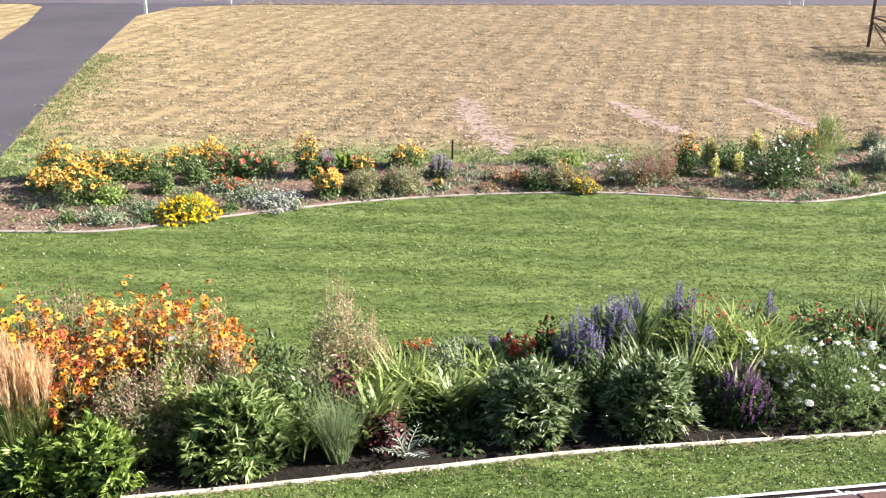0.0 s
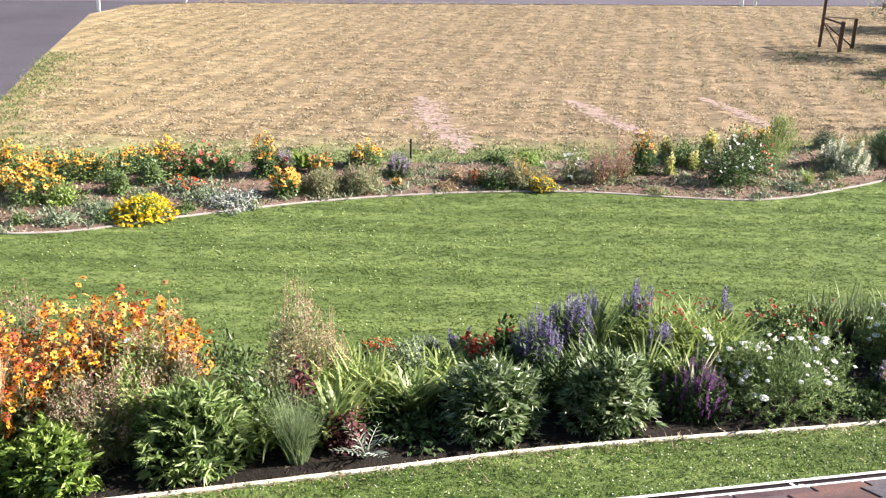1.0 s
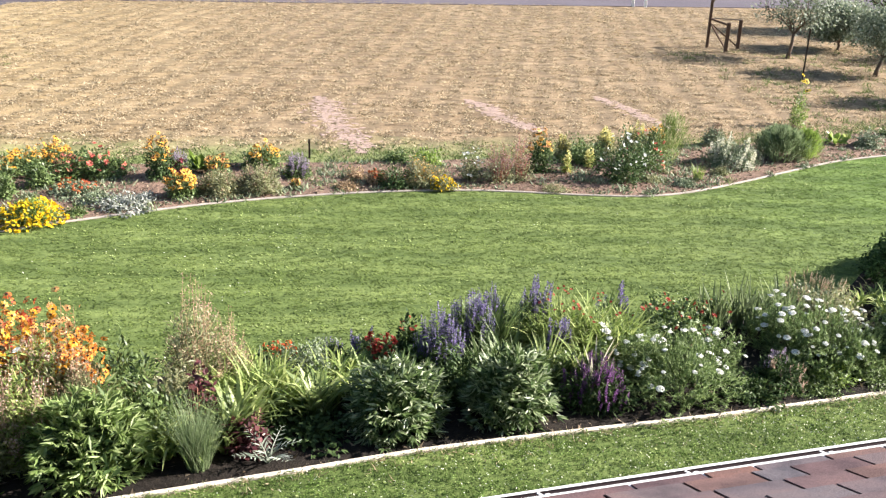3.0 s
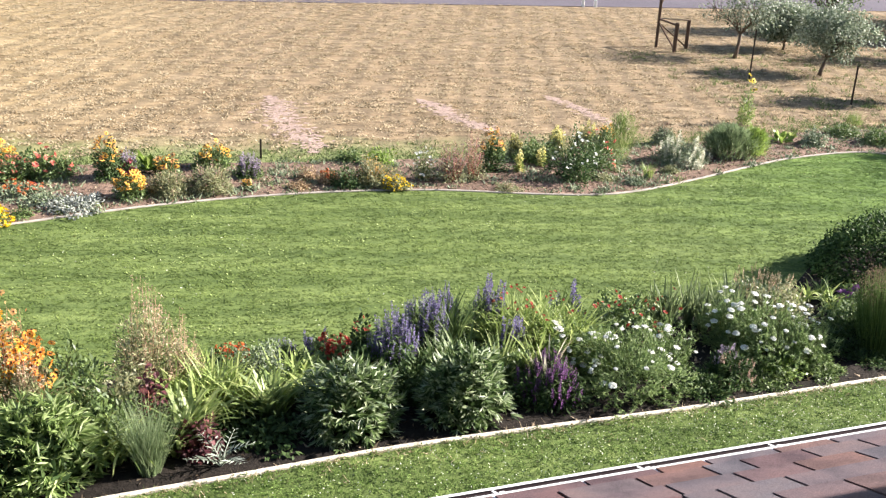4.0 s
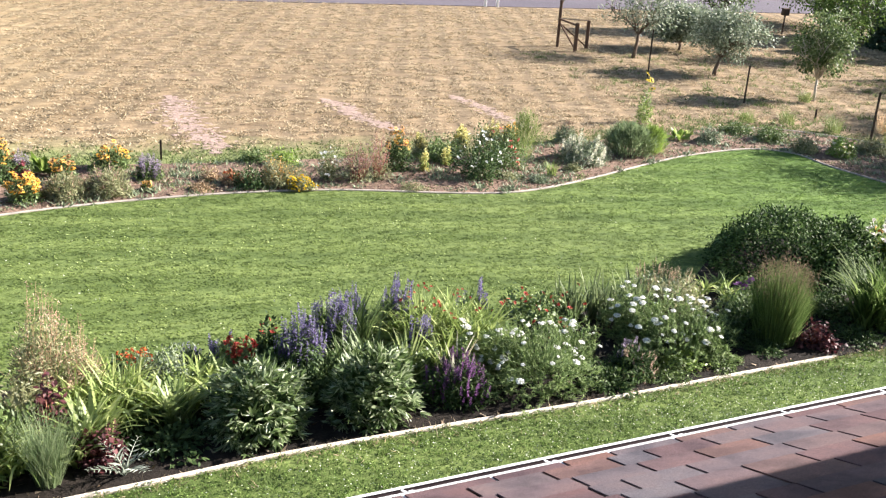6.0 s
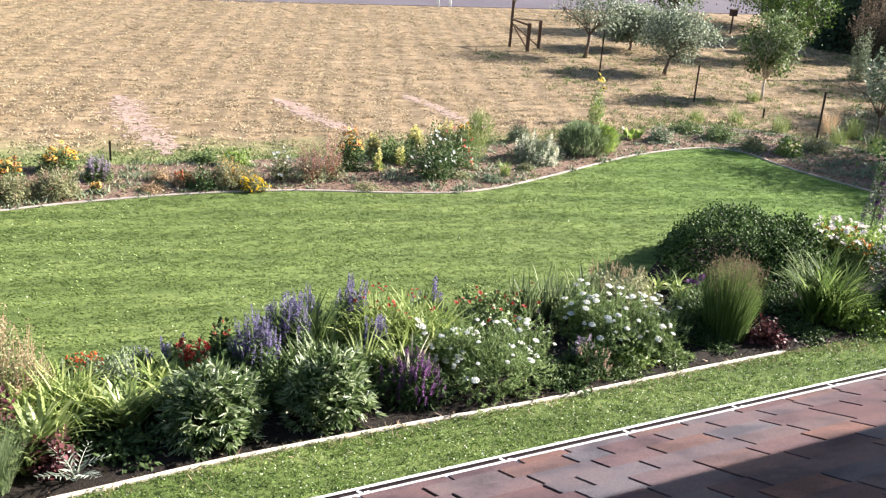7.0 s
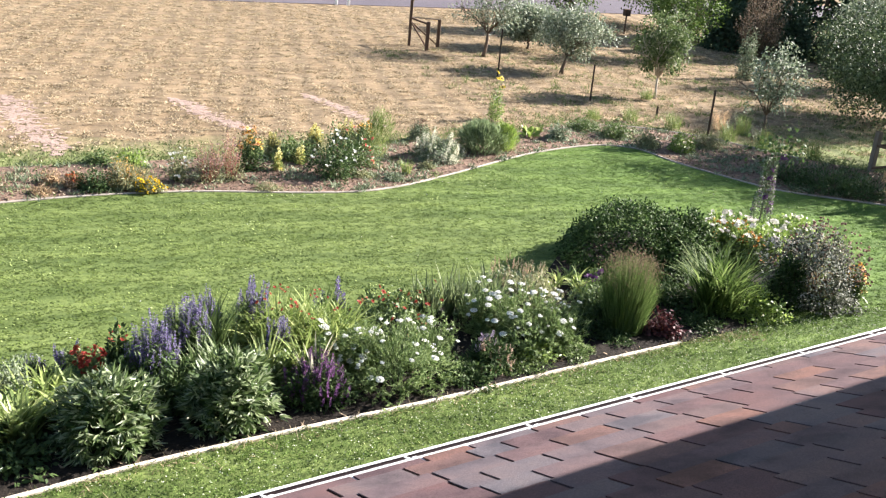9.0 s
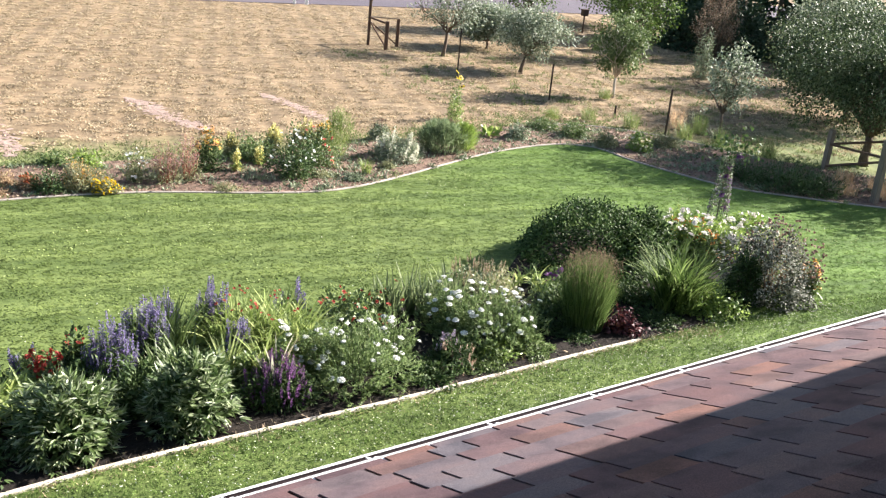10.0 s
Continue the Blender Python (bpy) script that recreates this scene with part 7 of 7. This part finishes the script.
def leaf_stuff(name, n, region, keep, size, tilt, leaf, label, low, high, per=1, spread=0.04, category="grass", heave=None):
    """Small flat leaves lying at all tilts over a stretch of the plan, in tufts of per."""
    m = n // per
    x, y = rng.uniform(region[0], region[1], m), rng.uniform(region[2], region[3], m)
    k = keep(x, y)
    x, y = np.repeat(x[k], per), np.repeat(y[k], per)
    m = len(x)
    if per > 1:
        x, y = x + rng.normal(0, spread * 1.7, m), y + rng.normal(0, spread * 0.8, m)
    nz = unit(rng.normal(0, 1, (m, 3)) * np.array([tilt, tilt, 0]) + np.array([0, 0, 1.0]))
    z = rng.uniform(low, high, m)
    if heave:                           # the turf swells and dips
        size_, rise = heave
        z0, d = clumped(x, y, size_), 0.15 * size_
        nz = unit(nz - np.stack([clumped(x + d, y, size_) - z0, clumped(x, y + d, size_) - z0, np.zeros(m)], 1) * rise / d)
        z = z + 0.4 * rise * z0
    a = rng.uniform(0, 6.28, m)
    u = unit(np.cross(nz, np.stack([np.cos(a), np.sin(a), np.zeros(m)], 1)))
    w = np.cross(nz, u)
    r = (size * rng.uniform(0.6, 1.3, m))[:, None]
    p = np.stack([x, y, z], 1)
    v = np.stack([p - u * r, p - w * r * 0.6, p + u * r, p + w * r * 0.6], 1).reshape(-1, 3)
    f = (np.array([[0, 1, 2], [0, 2, 3]])[None] + (np.arange(m) * 4)[:, None, None]).reshape(-1, 3)
    return tagged(part(name, tri_mesh(name, v, f), LEAF[leaf]), label, category, kind="stuff")


NEAR_BED = [(q.x, q.y) for q in NEAR_FRONT] + NEAR_TAIL


def on_lawn(x, y):
    return inside(LAWN, x, y) & ~inside(NEAR_BED, x, y)


def seen(x, y, pad=1.5):
    """The wedge of ground in front of the house that the window looks over."""
    return (x > -0.50 * y - pad) & (x < 1.75 * y + pad)


def back_y(x):
    """Where the border's back edge lies at x."""
    q = sorted(BED_BACK)
    return np.interp(x, [a for a, b in q], [b for a, b in q])


def patchy(x, y, s, t):
    """A cheap uneven mask so that tufts gather in patches."""
    return (np.sin(x * s + 1.3 * np.sin(y * s * 0.7)) + np.sin(y * s * 1.1 + 1.7 * np.sin(x * s * 0.6)) + rng.normal(0, 0.7, len(x))) > t


LATTICE = np.random.default_rng(3).random((64, 64))


def clumped(x, y, size):
    """Smooth uneven values between 0 and 1 over the plan, with lumps of the given size."""
    u, w = x / size, y / size
    i, j = np.floor(u).astype(int), np.floor(w).astype(int)
    a, b = u - i, w - j
    a, b = a * a * (3 - 2 * a), b * b * (3 - 2 * b)
    g = lambda p, q: LATTICE[p % 64, q % 64]
    return (g(i, j) * (1 - a) + g(i + 1, j) * a) * (1 - b) + (g(i, j + 1) * (1 - a) + g(i + 1, j + 1) * a) * b


def dry_here(x, y):
    """Straw-coloured grass thins out towards the greener verges and on the worn tracks."""
    k = rng.random(len(x)) < np.clip((y - back_y(x) - 0.2) / 1.5, 0.06, 1)
    k &= rng.random(len(x)) < np.clip((x + 8.35 + (y - 18.3) * 0.165) / 1.3, 0.1, 1)
    for x0, y0, x1, y1, w in TRACKS:
        u = (y - y0) / (y1 - y0)
        k &= ~((u > 0) & (u < 1) & (np.abs(x - x0 - (x1 - x0) * u) < w * rng.uniform(0.05, 0.55, len(x))))
    return k


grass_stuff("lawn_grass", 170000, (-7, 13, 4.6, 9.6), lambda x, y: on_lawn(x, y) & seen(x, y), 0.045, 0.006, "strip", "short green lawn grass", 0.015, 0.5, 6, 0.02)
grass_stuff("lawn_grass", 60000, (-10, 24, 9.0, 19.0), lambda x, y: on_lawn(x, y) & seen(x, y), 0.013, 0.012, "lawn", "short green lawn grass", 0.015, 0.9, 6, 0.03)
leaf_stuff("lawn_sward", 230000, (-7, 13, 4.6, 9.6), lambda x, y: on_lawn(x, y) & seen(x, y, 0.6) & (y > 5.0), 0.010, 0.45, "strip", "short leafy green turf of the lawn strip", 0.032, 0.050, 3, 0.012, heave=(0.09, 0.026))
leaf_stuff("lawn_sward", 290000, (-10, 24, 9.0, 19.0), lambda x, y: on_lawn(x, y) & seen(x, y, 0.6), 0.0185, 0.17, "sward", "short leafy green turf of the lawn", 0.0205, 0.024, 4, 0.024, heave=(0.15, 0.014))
leaf_stuff("lawn_clover", 42000, (-10, 22, 4.6, 19.0), lambda x, y: on_lawn(x, y) & seen(x, y) & (clumped(x, y, 0.9) > 0.45), 0.015, 0.4, "clover", "pale clover leaves in the lawn", 0.026, 0.034, 3, 0.03)
leaf_stuff("clover_heads", 22000, (-4, 12, 4.6, 9.4), lambda x, y: on_lawn(x, y) & seen(x, y) & (rng.random(len(x)) < np.clip(0.35 + 0.11 * x, 0.2, 1.0)), 0.009, 0.6, "cloverhead", "tiny white clover heads in the lawn strip", 0.054, 0.068)
leaf_stuff("clover_heads", 2600, (-10, 22, 9.0, 19.0), lambda x, y: on_lawn(x, y) & seen(x, y) & (clumped(x, y, 1.3) > 0.45), 0.011, 0.5, "cloverhead", "tiny white clover heads in the lawn", 0.030, 0.038)
FRONT_X, FRONT_Y = [q.x for q in NEAR_FRONT], [q.y for q in NEAR_FRONT]
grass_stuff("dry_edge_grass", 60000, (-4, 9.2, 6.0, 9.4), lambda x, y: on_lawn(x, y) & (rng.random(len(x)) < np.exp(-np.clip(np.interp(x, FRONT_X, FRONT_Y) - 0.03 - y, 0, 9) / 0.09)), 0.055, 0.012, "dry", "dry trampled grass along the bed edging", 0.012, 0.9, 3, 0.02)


def on_field(x, y):
    return ~inside(FAR_BED, x, y) & ~inside(DRIVE, x, y) & ~inside(LAWN, x, y) & seen(x, y)


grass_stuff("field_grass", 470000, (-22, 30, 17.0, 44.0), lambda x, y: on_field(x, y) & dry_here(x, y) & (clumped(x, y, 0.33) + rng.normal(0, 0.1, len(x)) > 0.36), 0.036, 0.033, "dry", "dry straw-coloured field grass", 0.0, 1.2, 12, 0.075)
leaf_stuff("cut_straw", 105000, (-22, 30, 18.0, 44.0), lambda x, y: on_field(x, y) & dry_here(x, y), 0.029, 0.2, "straw", "pale tufts of cut straw lying on the field", 0.03, 0.06, 17, 0.065)
grass_stuff("verge_grass", 150000, (-12, 20, 16.0, 23.0), lambda x, y: ~inside(FAR_BED, x, y) & ~inside(DRIVE, x, y) & ~inside(LAWN, x, y) & seen(x, y) & (rng.random(len(x)) < np.clip((back_y(x) + 1.5 - y) / 1.6, 0, 1)), 0.05, 0.03, "verge", "greener grass behind the flower border", 0.0, 0.8, 6, 0.09)
grass_stuff("drive_verge_grass", 60000, (-13, -6, 16.0, 30.0), lambda x, y: ~inside(FAR_BED, x, y) & ~inside(DRIVE, x, y) & ~inside(LAWN, x, y) & (rng.random(len(x)) < np.exp(-np.abs(x + 8.35 + (y - 18.3) * 0.165) / 0.55)), 0.05, 0.03, "verge", "green grass along the driveway edge", 0.0, 0.8, 6, 0.10)
grass_stuff("orchard_grass", 12000, (12, 30, 15.5, 32.0), lambda x, y: ~inside(FAR_BED, x, y) & ~inside(LAWN, x, y) & seen(x, y), 0.10, 0.03, "verge", "rough uneven grass in the orchard", 0.0, 0.6, 12, 0.09)
grass_stuff("soil_litter", 26000, (-12, 20, 13.5, 21.0), lambda x, y: inside(FAR_BED, x, y), 0.03, 0.05, "litter", "dry leaf litter on the border soil", 0.037, 1.2)
grass_stuff("border_weeds", 40000, (-12, 20, 13.5, 21.0), lambda x, y: inside(FAR_BED, x, y), 0.07, 0.03, "greygreen", "low grey-green weeds on the border soil", 0.036, 0.7, 18, 0.07)
grass_stuff("border_straw", 22000, (-12, 20, 13.5, 21.0), lambda x, y: inside(FAR_BED, x, y) & patchy(x, y, 1.7, 0.3), 0.05, 0.025, "verge", "low olive weeds on the border soil", 0.036, 0.9, 12, 0.09)
grass_stuff("bed_litter", 5000, (-9, 12, 6.5, 13.0), lambda x, y: inside(NEAR_BED, x, y), 0.03, 0.04, "litter", "dry leaf litter on the bed soil", 0.042, 1.2)
# ---------------------------------------------------------------- shingles, course by course
EXPO, THICK, GAP = 0.1405, 0.007, 0.013
tab_cache = {}


def tab_mesh(w):
    """One shingle tab: a thin slab, thicker and slightly lifted at its lower edge."""
    k = round(w, 2)
    if k not in tab_cache:
        bm = bmesh.new()
        box(bm, (k - GAP, EXPO + 0.012, THICK), Matrix.Translation((0, -EXPO / 2 - 0.006, THICK / 2)) @ pose(0, 0, 0, 1.6, 0, 0), 0.0014)
        me = bm_mesh("shingle", bm)
        me.materials.append(M["shingle"])
        tab_cache[k] = me
    return tab_cache[k]


# where the slots of the lower courses lie along the eave, metres from the hanger line's middle
SLOTS = {0: [-1.79, -1.48, -1.26, -0.94, -0.66], 1: [-1.93, -1.61, -1.32, -1.15, -0.86, -0.58, -0.29, -0.07, 0.23, 1.01], 2: [-1.57, -1.28, -1.01, -0.72, -0.41, -0.12, 0.07, 0.36, 0.66, 0.99, 1.32], 3: [-1.45, -1.16, -0.69, -0.4, -0.13, 0.18, 0.48, 0.79], 4: [-1.32, -1.02, -0.76, -0.47, -0.19, 0.14, 0.33, 0.54, 0.85], 5: [-1.03, -0.71, -0.33, -0.03, 0.25, 0.72], 6: [-1.03, -0.4, -0.27, 0.05, 0.36], 7: [-1.12, -0.83, -0.51, -0.2, -0.02, 0.26], 8: [-1.1, -0.82, -0.48, -0.18], 9: [-0.87, -0.59, -0.28], 10: [-0.77, -0.49], 11: [-0.69]}
tabs = random.Random(5)
joined = Soup()
made = 0
for course in range(24):
    v = course * EXPO - 0.042
    cuts = []
    known = SLOTS.get(course, [])
    u = ROOF_U0 - tabs.random() * 0.28
    lo, hi = (min(known), max(known)) if known else (99, 99)
    while u < ROOF_U1:
        if known and u + 0.12 >= lo and u < hi:
            cuts += known
            u = hi
        else:
            nxt = u + tabs.choice((0.28, 0.29, 0.295, 0.30, 0.31))
            if known and u < lo < nxt + 0.1:
                nxt = lo
                cuts += known
                u = hi
            else:
                cuts.append(nxt)
                u = nxt
    cuts = sorted(set([ROOF_U0] + [round(c, 3) for c in cuts]))
    for a, b in zip(cuts, cuts[1:]):
        w = b - a
        if w < 0.06:
            continue
        first = course == 0               # the starter course begins at the drip edge
        m = roof_m @ Matrix.Translation(((a + b) / 2, -0.028 if first else -v, 0.0012 * tabs.random())) @ Matrix.Diagonal((1, 0.5 if first else 1, 1, 1))
        near_here = -2.4 < (a + b) / 2 < 2.9 and course < 13
        me = tab_mesh(w)
        if near_here and made < 300:
            ob_ = part("shingle", me, None, roof)
            ob_.matrix_local = m
            made += 1
        else:
            co = np.array([(m @ q.co)[:] for q in me.vertices])
            tr = [p.vertices[:] for p in me.polygons]
            fs = [(p[0], p[i], p[i + 1]) for p in tr for i in range(1, len(p) - 1)]
            joined.add(co, fs)
part("shingles", joined.mesh("shingles"), M["shingle"], roof, kind="stuff")
